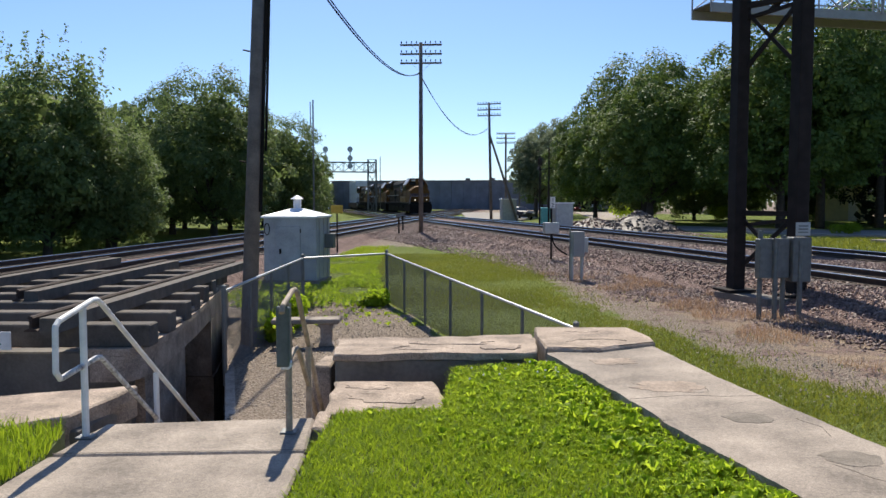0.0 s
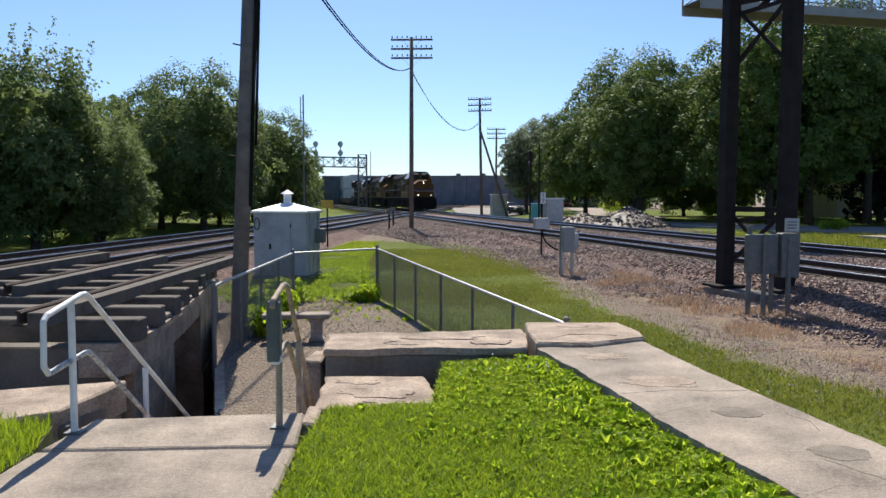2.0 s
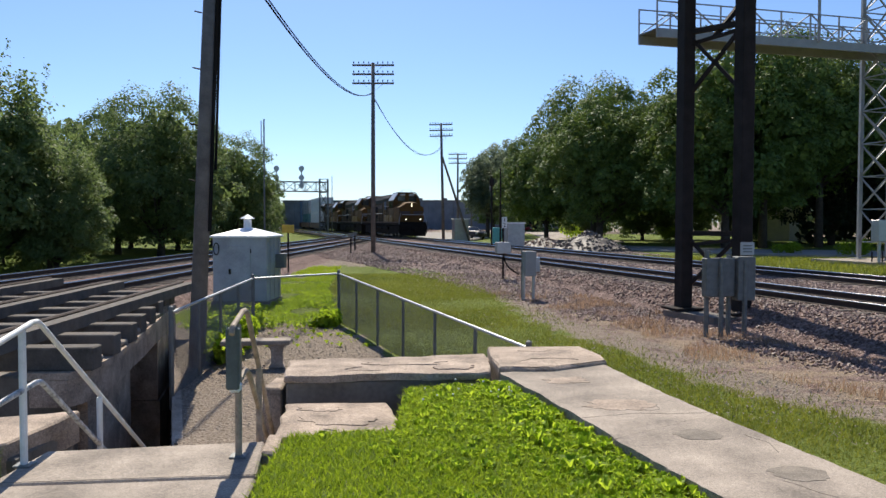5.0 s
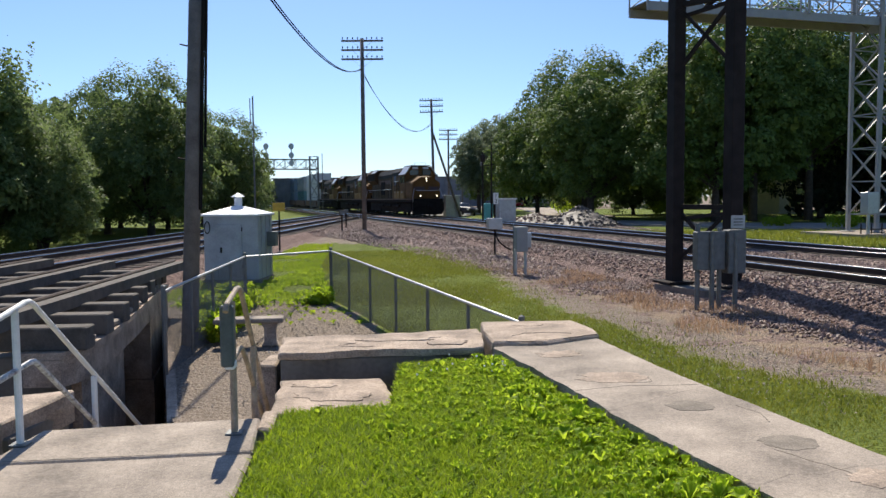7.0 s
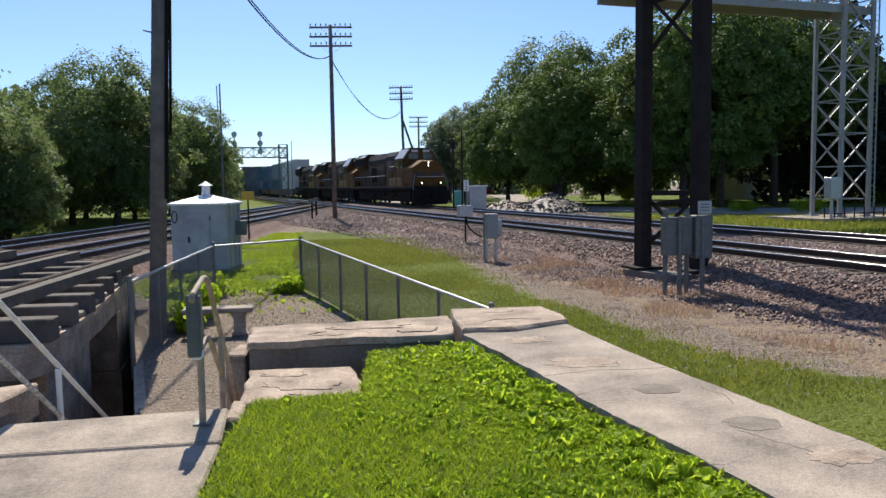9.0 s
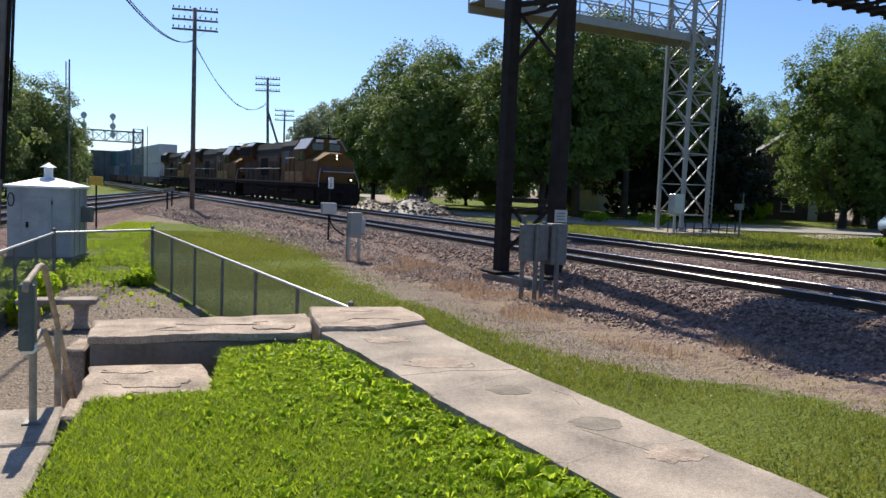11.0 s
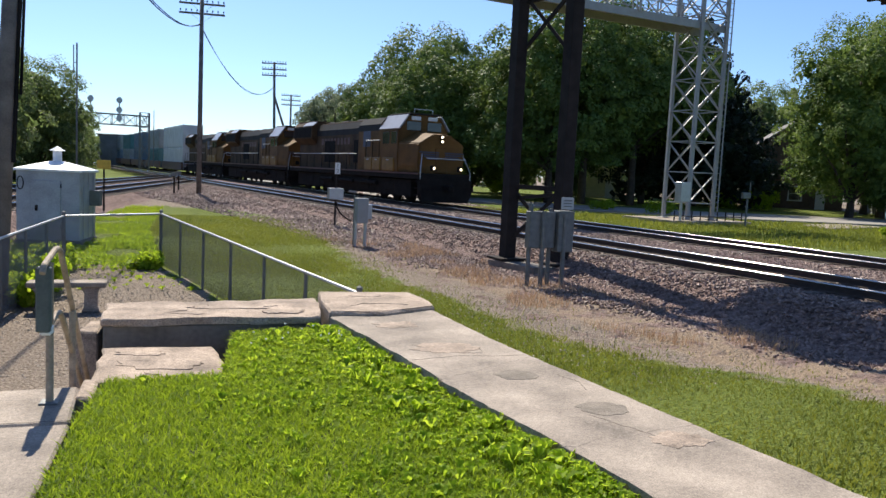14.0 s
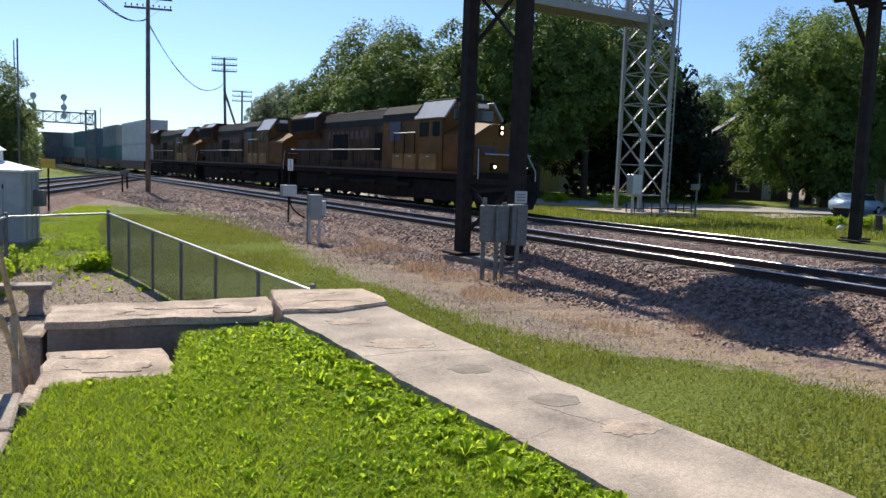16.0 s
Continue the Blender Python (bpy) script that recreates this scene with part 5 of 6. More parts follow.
    if shape == "plume":  # leafy shoots that rise over the crown
        tops = C[C[:, 2] > h * 0.72]
        extra = []
        for i in range(42):
            c = tops[rng.integers(len(tops)), :3]
            u = rng.random((80, 1))
            lean = np.array([rng.normal() * 0.3, rng.normal() * 0.3, rng.uniform(1.5, 2.6)])
            puff = 0.27 * np.sin(math.pi * (0.2 + 0.75 * u)) * (0.55 + 0.45 * np.sin(u * 17 + i))
            extra.append(c + u * lean + rng.normal(size=(80, 3)) * puff)
        pts = np.concatenate([pts] + extra)
        way = np.concatenate([way, rng.normal(size=(len(pts) - len(way), 3))])
    way /= np.linalg.norm(way, axis=1)[:, None]
    v, f = leaf_cloud(pts, leaf, seed, 0.2, way)
    # the dense inside of the crown
    m = 4200
    pick = rng.choice(len(L), m, p=L[:, 3] ** 2 / (L[:, 3] ** 2).sum())
    d = rng.normal(size=(m, 3))
    d /= np.linalg.norm(d, axis=1)[:, None]
    inner = L[pick, :3] + d * (L[pick, 3] * rng.uniform(0.4, 0.72, m))[:, None]
    v2, f2 = leaf_cloud(inner, spread * 0.085, seed + 1, 0.1, d)
    tagged(raw("crown", np.concatenate([v, v2]).tolist(), np.concatenate([f, f2 + len(v)]).tolist(), material, t), kind="stuff")
    return t


def place(t, x, y, s=1.0, rz=0.0, z=None, label="", sz=1.0):
    m = pose(x, y, gz(x, y) if z is None else z, 0, 0, rz)
    o = copy_thing(t, m)
    o.scale = (s, s, s * sz)
    if label:
        o["label"] = label
    return o


maple = make_tree("maple_tree", 3, 14.1, 7.0, 2.6, 46000, 0.23, M_MAPLE, "large dark green maple tree with a dense round crown")
maple.matrix_basis = pose(18.6, 72.5, -0.3, 0, 0, 20)
maple_b = make_tree("maple_tree", 11, 11.8, 4.7, 2.0, 36000, 0.19, M_MAPLE, "dark green maple with a tufted crown shading the street")
maple_b.matrix_basis = pose(16.4, 62.0, -0.3, 0, 0, 70)
maple_d = make_tree("maple_tree", 17, 14.3, 6.5, 2.6, 46000, 0.21, M_MAPLE, "tall broad maple with sunlit leaves on one edge")
maple_d.matrix_basis = pose(24.2, 56.0, -0.3, 0, 0, 200)
maple_c = make_tree("maple_tree", 23, 15.4, 6.8, 5.2, 44000, 0.22, M_MAPLE, "tall maple with a high dark crown over the cream house")
maple_c.matrix_basis = pose(28.2, 58.5, -0.3)
elm = make_tree("elm_tree", 5, 9.6, 4.6, 0.9, 42000, 0.15, M_ELM, "green deciduous tree beside the railway with a full round crown", trunk_r=0.22)
elm.matrix_basis = pose(-14.4, 49.0, -0.5, 0, 0, 40)
willow = make_tree("young_poplar", 8, 7.0, 3.6, 0.4, 34000, 0.14, M_ELM, "light green tree with thin upright leafy shoots", "plume", 0.18)
willow.matrix_basis = pose(-16.0, 31.5, -0.5)
pale = make_tree("poplar_tree", 14, 11.6, 4.0, 3.2, 26000, 0.22, M_PALE, "pale silvery green tree far down the street")
pale.matrix_basis = pose(13.6, 100.0, -0.3)
spruce = make_tree("spruce_tree", 21, 18.0, 8.4, 1.6, 30000, 0.26, M_SPRUCE, "tall dark blue-green spruce tree", "cone", 0.25)
spruce.matrix_basis = pose(43.6, 66.0, -0.3)
# left of the railway
for x, y, s, r, src in ((-17.5, 64.0, 1.1, 20, willow), (-22.5, 68.0, 1.2, 80, willow), (-14.0, 76.0, 0.9, 280, willow), (-20.0, 34.0, 0.98, 60, willow), (-13.9, 33.0, 0.68, 130, willow), (-21.5, 27.5, 0.8, 200, willow), (-18.0, 22.5, 0.62, 250, willow), (-19.4, 56.0, 1.0, 100, elm), (-12.0, 58.0, 0.84, 200, elm), (-17.2, 40.0, 0.62, 300, elm),
                        (-21.5, 44.0, 0.85, 150, elm), (-12.4, 68.0, 0.62, 250, elm), (-17.5, 76.0, 0.8, 50, elm), (-25.0, 60.0, 0.95, 320, elm), (-27.0, 40.0, 1.0, 220, elm), (-22.5, 95.0, 0.8, 120, elm)):
    place(src, x, y, s, r)
# right of the railway, along the street
for x, y, s, r, src in ((15.6, 80.0, 0.74, 130, maple), (21.5, 86.0, 1.0, 10, willow), (27.0, 84.0, 1.1, 90, willow), (32.0, 86.0, 1.1, 170, willow), (36.5, 80.0, 0.8, 250, willow), (47.5, 80.0, 0.9, 30, willow), (28.0, 74.0, 0.98, 210, maple), (33.5, 60.0, 1.0, 60, maple_c), (38.0, 66.0, 0.95, 170, maple_c), (34.0, 76.0, 1.0, 280, maple), (49.0, 95.0, 1.2, 40, maple),
                        (11.4, 96.0, 0.85, 80, pale), (17.0, 112.0, 0.9, 190, pale), (16.5, 130.0, 0.8, 200, maple_b), (51.0, 72.0, 0.7, 90, spruce), (66.0, 86.0, 1.5, 190, elm)):
    place(src, x, y, s, r)
garden = make_tree("garden_tree", 29, 14.2, 5.6, 1.2, 42000, 0.18, M_GARDEN, "light green leafy garden tree beside the street")
garden.matrix_basis = pose(45.6, 48.5, -0.3)
for x, y, s, r, src in ((52.0, 52.0, 1.1, 120, garden), (48.6, 46.5, 0.6, 120, garden), (58.0, 60.0, 1.1, 40, garden), (57.0, 46.0, 1.2, 300, garden)):
    place(src, x, y, s, r, label="green leafy garden tree beside the street")


def far_woods(name, x0, y0, x1, y1, h, label, seed):
    rng = random.Random(seed)
    blobs = []
    n = int(math.hypot(x1 - x0, y1 - y0) / 4)
    for i in range(n):
        u = i / max(1, n - 1)
        for k in range(3):
            blobs.append((x0 + (x1 - x0) * u + rng.uniform(-2, 2), y0 + (y1 - y0) * u + rng.uniform(-3, 3), h * (0.2 + 0.3 * k) * rng.uniform(0.85, 1.1), rng.uniform(2.2, 3.6)))
    v, f = leaf_cloud(crown_points(blobs, n * 700, seed), 0.75, seed)
    tagged(raw(name, v.tolist(), f.tolist(), M_ELM), label, "woods", kind="stuff")


far_woods("far_woods", -75, 60, -30, 190, 10, "distant green woods behind the railway", 2)
far_woods("far_woods", 24, 150, 90, 110, 10, "distant green woods behind the houses", 4)
far_woods("far_woods", -40, 320, 60, 330, 9, "distant tree line at the end of the tracks", 6)
far_woods("far_woods", -70, -10, -28, 60, 9, "green thicket beyond the lawn", 8)
far_woods("far_woods", 60, 40, 100, 100, 11, "trees behind the houses", 10)


def shrub(x, y, s, material, label, name="shrub", n=1800, leaf=0.09, z=None):
    rng = random.Random(x * 31 + y)
    blobs = [(rng.uniform(-0.6, 0.6) * s, rng.uniform(-0.6, 0.6) * s, rng.uniform(0.2, 0.75) * s, rng.uniform(0.25, 0.42) * s) for _ in range(12)]
    v, f = leaf_cloud(crown_points(blobs, n, int(x * 7 + y * 13) & 1023), leaf, 3)
    o = raw(name, v.tolist(), f.tolist(), material)
    o.matrix_basis = pose(x, y, gz(x, y) if z is None else z)
    return tagged(o, label, "shrub")


shrub(-3.1, 14.3, 0.7, M_WEED, "leafy green weeds climbing the fence")
shrub(-3.05, 13.3, 0.5, M_WEED, "leafy green weeds at the foot of the pole")
shrub(-3.3, 17.2, 0.5, M_WEED, "leafy green weeds by the hut")
shrub(-1.5, 17.3, 0.35, M_WEED, "low weeds by the fence corner")
for x, y, s in ((26.6, 44.0, 1.1), (24.0, 46.5, 0.9), (29.5, 26.5, 0.7), (28.4, 27.5, 0.6)):
    shrub(x, y, s, M_GRASS, "tall green grass clump beside the track")
for x, y, s in ((30.5, 84.0, 2.2), (21.5, 90.0, 2.6), (47.0, 60.5, 1.8), (45.0, 63.0, 1.6)):
    shrub(x, y, s, M_WEED, "sunlit green garden bush", n=2600, leaf=0.16)


# ---- street, houses, cars, piles ----
def sheet(name, outline, z, material, label, category):
    b = B()
    prism(b, outline, z - 0.12, z)
    return tagged(part(name, b, material), label, category, kind="structure")


sheet("road", [(11.0, 76.0), (16.5, 52.5), (22.0, 45.5), (30.0, 40.5), (46.0, 38.0), (120.0, 32.0), (120.0, 41.0), (48.0, 47.5), (33.0, 49.5), (25.0, 53.5), (18.0, 62.0), (14.0, 78.0)], -0.24, M_ASPHALT, "pale worn street beside the railway", "road")
sheet("driveway", [(16.0, 78.0), (22.0, 74.0), (30.0, 145.0), (24.0, 145.0)], -0.25, M_CONC, "pale driveway to the garage", "driveway")
sheet("driveway", [(30.5, 33.6), (37.0, 36.6), (36.0, 38.9), (31.5, 36.8)], -0.26, M_CONC, "pale concrete drive by the street", "driveway")
sheet("gravel_drive", [(2.6, 84.0), (8.2, 80.0), (11.0, 92.0), (9.0, 130.0), (3.0, 130.0)], -0.18, M_ASPHALT, "pale gravel yard beyond the crossing", "gravel yard")


def rock_pile():
    rng = random.Random(4)
    for name, cx, cy, r, h, n, lab in (("gravel_pile", 13.3, 53.0, 2.8, 1.35, 420, "heap of grey crushed stone beside the track"), ("rubble_pile", 11.2, 58.5, 2.4, 0.8, 260, "heap of earth and pale broken stone")):
        v, f = [], []
        m = 22
        for i in range(m + 1):
            for j in range(m + 1):
                x, y = (i / m * 2 - 1) * r * 1.2, (j / m * 2 - 1) * r * 1.2
                d = math.hypot(x, y) / r
                v.append((x, y, max(-0.3, h * (1 - d) * (1 + 0.35 * noise.noise((x * 1.2, y * 1.2, cx))))))
        for i in range(m):
            for j in range(m):
                k = i * (m + 1) + j
                f.append((k, k + m + 1, k + m + 2, k + 1))
        o = raw(name, v, f, M_PILE)
        o.matrix_basis = pose(cx, cy, gz(cx, cy) + 0.02)
        tagged(o, lab, "heap", kind="stuff")
        b = B()
        for i in range(n):
            a, d = rng.uniform(0, math.tau), r * math.sqrt(rng.random())
            s = rng.uniform(0.05, 0.2)
            x, y = math.cos(a) * d, math.sin(a) * d
            box(b, (x, y, h * max(0, 1 - d / r)), (s, s * rng.uniform(0.6, 1.2), s * 0.8), m=pose(x, y, h * max(0, 1 - d / r) + s * 0.2, rng.uniform(0, 90), rng.uniform(0, 90), rng.uniform(0, 90)))
        tagged(part("loose_stones", b, M_PILE if name[0] == "g" else M_STONE, o), kind="stuff")


rock_pile()

M_SIDING = mat("cream_siding", (0.66, 0.61, 0.38), 0.8, vary=0.12, scale=2, fine=30)
M_BRICKHOUSE = mat("brown_wall", (0.13, 0.085, 0.065), 0.9, vary=0.25, scale=3, fine=40)
M_ROOF = mat("grey_shingle", (0.2, 0.19, 0.185), 0.95, vary=0.25, scale=4, fine=40, bump=0.5)
M_GREYWALL = mat("grey_wall", (0.36, 0.36, 0.35), 0.85, vary=0.12, scale=2, fine=30)


def house(x, y, rz, w, d, eave, ridge, wall, label, wins, name="house", door=True):
    h = thing(name, label, "house" if name == "house" else "garage", pose(x, y, gz(x, y) if gz(x, y) < 0 else 0, 0, 0, rz))
    b = B()
    profile(b, [(-w / 2, -0.3), (w / 2, -0.3), (w / 2, eave), (0, ridge), (-w / 2, eave)], -d / 2, d / 2)
    part("wall", b, wall, h)
    for s in (-1, 1):
        b = B()
        run, rise = w / 2 + 0.4, (ridge - eave) * (w / 2 + 0.4) / (w / 2)
        m = Matrix.Translation((s * run / 2, 0, ridge - rise / 2 + 0.08)) @ pose(0, 0, 0, 0, s * math.degrees(math.atan2(rise, run)), 0)
        box(b, (0, 0, 0), (math.hypot(run, rise), d + 0.8, 0.14), m=m)
        part("roof", b, M_ROOF, h)
    for wx, wz, ww, wh in wins:
        b = B()
        for ex, ez, sx, sz in ((0, wh / 2, ww + 0.16, 0.1), (0, -wh / 2, ww + 0.2, 0.12), (-ww / 2, 0, 0.1, wh), (ww / 2, 0, 0.1, wh), (0, 0, ww, 0.05)):
            box(b, (wx + ex, -d / 2 - 0.03, wz + ez), (sx, 0.08, sz))
        win = part("window", b, M_WHITE, h)
        b = B()
        box(b, (wx, -d / 2 - 0.01, wz), (ww, 0.03, wh))
        part("pane", b, M_GLASS, win)
    if door:
        b = B()
        box(b, (w * 0.28, -d / 2 - 0.03, 1.05), (0.95, 0.06, 2.1), bev=0.01)
        part("door", b, M_WHITE, h)
    return h


house(42.4, 85.0, -22, 5.6, 8, 3.2, 5.6, M_SIDING, "small cream house with a gable window behind trees", [(-0.6, 3.5, 0.7, 1.3), (-2.0, 1.4, 0.9, 1.2)])
house(60.5, 74.0, -30, 10, 9, 5.6, 9.2, M_BRICKHOUSE, "large dark brown house behind the spruce trees", [(-3.2, 4.2, 1.0, 1.5), (0.2, 4.2, 1.0, 1.5), (-2.6, 1.6, 1.3, 1.5), (-4.2, 1.6, 0.9, 1.4), (0.3, 1.6, 1.3, 1.5)])
house(66.0, 62.0, -38, 8, 9, 2.9, 5.0, M_GREYWALL, "low pale grey house at the street corner", [(-2.2, 1.5, 1.6, 1.2), (0.2, 1.5, 1.6, 1.2)])
g = house(28.0, 158.0, -8, 12, 8, 2.9, 4.8, M_GREYWALL, "grey garage with a wide dark opening", [], "garage", False)
# Black panel on the closed wall, painted as the shaded doorway.
b = B()
box(b, (-0.5, -4.06, 1.25), (9.0, 0.1, 2.4))
part("garage_opening", b, M_BLACK, g, "black panel painting the shade of the garage doorway")


def car(x, y, rz, body, label, pickup=False):
    h = thing("car", label, "car", pose(x, y, gz(x, y), 0, 0, rz), "parked cars")
    b = B()
    o = [(-2.2, 0.35), (2.2, 0.35), (2.25, 0.7), (2.0, 0.92), (1.0, 0.98), (0.45, 1.42), (-1.0, 1.45), (-1.7, 1.0), (-2.2, 0.92)]
    profile(b, o, -0.86, 0.86)
    bmesh.ops.bevel(b, geom=list(b.edges), offset=0.06, segments=2, affect="EDGES")
    part("body", b, body, h, smooth=True)
    b = B()
    profile(b, [(0.9, 1.0), (0.42, 1.36), (-0.95, 1.38), (-1.5, 1.02)], -0.875, 0.875)
    part("side_window", b, M_GLASS, h)
    b = B()
    profile(b, [(1.02, 0.99), (0.50, 1.39), (0.46, 1.38), (0.96, 0.97)], -0.72, 0.72)
    part("windscreen", b, M_GLASS, h)
    for wx in (-1.35, 1.35):
        for wy in (-0.8, 0.8):
            b = B()
            tube(b, (wx, wy - 0.1, 0.32), (wx, wy + 0.1, 0.32), 0.32, n=18)
            wh = part("wheel", b, M_BLACK, h)
            b = B()
            tube(b, (wx, wy - 0.115, 0.32), (wx, wy + 0.115, 0.32), 0.19, n=14)
            part("rim", b, M_GALV, wh)
    for wy in (-0.6, 0.6):
        b = B()
        box(b, (2.22, wy, 0.72), (0.06, 0.3, 0.14), bev=0.02)
        part("headlight", b, M_WHITE, h)


car(24.9, 147.0, -95, mat("red_car_paint", (0.35, 0.02, 0.02), 0.3, vary=0.1), "small red car parked by the garage")
car(28.6, 146.0, -95, mat("silver_car_paint", (0.55, 0.56, 0.57), 0.3, 0.3, vary=0.1), "silver car parked by the garage")
car(8.2, 86.5, -60, mat("black_car_paint", (0.03, 0.03, 0.035), 0.3, vary=0.1), "dark car parked near the telegraph pole")
car(43.4, 40.6, 20, mat("pale_blue_car_paint", (0.30, 0.42, 0.55), 0.3, 0.2, vary=0.1), "light blue car parked behind the bridge leg")


def garden_bits():
    st = mat("white_stone", (0.55, 0.53, 0.5), 0.9, vary=0.2)
    for x, y, s in ((27.6, 26.6, 0.16), (28.2, 27.1, 0.2), (29.4, 26.9, 0.15)):
        b = B()
        ball(b, (0, 0, s * 0.5), s, 2, (1, 0.8, 0.8))
        wobble(b, 0.08, 4)
        o = part("boulder", b, st)
        o.matrix_basis = pose(x, y, gz(x, y))
        tagged(o, "pale boulder at the edge of the grass", "rock")
    h = thing("tree_stump", "grey weathered stump beside the street", "stump", pose(28.9, 25.8, gz(28.9, 25.8)))
    b = B()
    tube(b, (0, 0, -0.1), (0, 0, 0.75), 0.2, 0.16, n=10)
    wobble(b, 0.04, 5)
    part("stump", b, M_TRUNK, h)
    h = thing("planter", "dark round planter on the kerb", "planter", pose(38.0, 36.6, gz(38, 36.6)))
    b = B()
    tube(b, (0, 0, 0), (0, 0, 0.6), 0.4, 0.5, n=14)
    part("pot", b, M_STEEL_DARK, h)


garden_bits()


# ---- low warehouse beyond the crossing ----
def far_store():
    # Wall colour lightened and blued: distance haze is painted in.
    c = mat("hazed_wall_paint", (0.17, 0.18, 0.2), 0.7, vary=0.3, scale=0.5, fine=10)
    p, q = Vector((-26.0, 196.0, 0)), Vector((32.0, 186.0, 0))
    h = thing("warehouse", "long low dark grey warehouse behind the crossing", "warehouse")
    d = (q - p)
    rz = math.degrees(math.atan2(d.y, d.x))
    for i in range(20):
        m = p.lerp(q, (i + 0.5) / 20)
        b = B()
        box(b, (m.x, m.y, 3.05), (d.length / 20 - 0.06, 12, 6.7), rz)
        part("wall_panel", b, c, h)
    m = (p + q) / 2
    b = B()
    box(b, (m.x, m.y, 6.5), (d.length + 0.5, 12.5, 0.25), rz)
    part("roof", b, M_ROOF, h)
    for u in (0.55, 0.65):
        m = p.lerp(q, u)
        b = B()
        box(b, (m.x, m.y - 5.5, 6.85), (1.0, 1.0, 0.5), rz)
        part("roof_vent", b, M_GALV_DARK, h)


far_store()


# ---- grass, weeds and stones close by ----
def dress():
    p = scatter(150000, -0.9, 2.5, 1.6, 7.2, lambda x, y: inside(LAWN_A, x, y))
    blades("lawn_grass", p, lawn_z(p[:, 0]) - 0.01, 0.03, 0.075, 0.0075, 1.4, M_GRASS, "short bright green grass of the lawn")
    p = scatter(50000, -0.9, 2.5, -4.0, 1.6, lambda x, y: inside(LAWN_A, x, y))
    blades("lawn_grass", p, lawn_z(p[:, 0]) - 0.01, 0.03, 0.075, 0.011, 1.4, M_GRASS, "short bright green grass of the lawn")
    p = scatter(30000, -5.2, -2.4, 2.0, 5.4, lambda x, y: inside(LAWN_B, x, y))
    blades("lawn_grass", p, np.full(len(p), LAWN - 0.01), 0.05, 0.16, 0.008, 0.8, M_GRASS, "longer green grass beside the path")

    def weedy(x, y):
        edge = np.interp(y, [1.6, 2.6, 4.1, 5.6, 7.1], [2.0, 1.93, 1.6, 1.3, 0.98])
        n = np.array([noise.noise((a * 1.3, b * 1.3, 3)) for a, b in zip(x, y)])
        return inside(LAWN_A, x, y) & (n + np.clip(1.0 - (edge - x) * 1.0, -1.1, 0.6) > np.random.uniform(-0.9, 1.5, len(x)))

    p = scatter(12500, -0.9, 2.5, 1.6, 7.2, weedy)
    weeds("lawn_weeds", p, lawn_z(p[:, 0]) + 0.005, 0.066, M_WEED, "broad-leaved weeds in the lawn")
    # weeds leaning over the edge of the walk
    u = np.random.random(520)
    yy = 2.0 + 5.1 * u
    p = np.stack([np.interp(yy, [1.6, 2.6, 3.3, 4.12, 4.7, 5.6, 7.12], [2.0, 1.93, 1.80, 1.61, 1.47, 1.31, 0.99]) - np.random.exponential(0.16, 520) - 0.03, yy], 1)
    weeds("edge_weeds", p, lawn_z(p[:, 0]) + 0.02, 0.095, M_WEED, "taller broad-leaved weeds along the edge of the walk")
    p = scatter(60, 0.2, 1.2, 6.3, 7.0, lambda x, y: inside(LAWN_A, x, y))
    b = B()
    for x, y in p[:18]:
        ball(b, (x, y, lawn_z(x) + random.uniform(0.07, 0.13)), 0.009)
    tagged(part("clover_flowers", b, M_WHITE), "small white clover flowers in the grass", "flowers", kind="stuff")
    # grass beyond the walk and the fence
    def strip_test(x, y):
        e = x - edge_x(y)
        w = np.interp(y, [-6, 4, 6, 8.3, 10.7, 13, 18, 26, 33, 38], [3.6, 3.9, 4.4, 4.3, 3.7, 4.0, 4.6, 5.0, 4.3, 2.0])
        n = np.array([noise.noise((a * 0.9, b * 0.9, 7)) for a, b in zip(x, y)])
        return (e > 0.02) & (e < w + 0.7 * n - 0.15 + np.where(np.random.random(len(x)) < 0.3, np.random.exponential(0.5, len(x)), 0))

    p = scatter(330000, -3, 8.5, 0.5, 32, strip_test)
    blades("verge_grass", p, height(p) - 0.012, 0.03, 0.085, 0.012, 1.3, M_VERGE, "mown green grass between the walk and the railway")

    def corner_test(x, y):
        n = np.array([noise.noise((a * 0.7, b * 0.7, 11)) for a, b in zip(x, y)])
        return (x < edge_x(y)) & (terrain(x, y)[2] > 3.0) & (n > -0.2)

    p = scatter(52000, -7.5, -0.8, 17.7, 36, corner_test)
    blades("rough_grass", p, height(p) - 0.01, 0.05, 0.17, 0.016, 0.9, M_GRASS, "rough bright green grass behind the fence")
    p = scatter(1500, -4.7, -0.8, 17.0, 24, corner_test)
    weeds("fence_weeds", p, height(p), 0.13, M_WEED, "leafy weeds behind the fence")
    # dry grass by the boxes
    def dry_test(x, y):
        _, da, db = terrain(x, y)
        n = np.array([noise.noise((a * 0.8, b * 0.8, 17)) for a, b in zip(x, y)])
        return (da > 3.2) & (da < 5.9) & (n > -0.05 + np.abs(da - 4.3) * 0.2)

    p = scatter(36000, 2, 9.5, 9, 24, dry_test)
    blades("dry_grass", p, height(p) - 0.01, 0.06, 0.22, 0.010, 1.0, M_DRY, "dry straw-coloured grass along the ballast", "dry grass")
    # sparse tufts in the gravel yard
    p = scatter(160, -2.6, 0.2, 14.5, 17.4, lambda x, y: x < edge_x(y) - 0.2)
    weeds("yard_weeds", p, height(p), 0.09, M_WEED, "small weeds in the gravel yard")
    p = scatter(30000, 13, 36, 22, 46, lambda x, y: (terrain(x, y)[1] < -8.6) & (y < 47 - 0.25 * x))
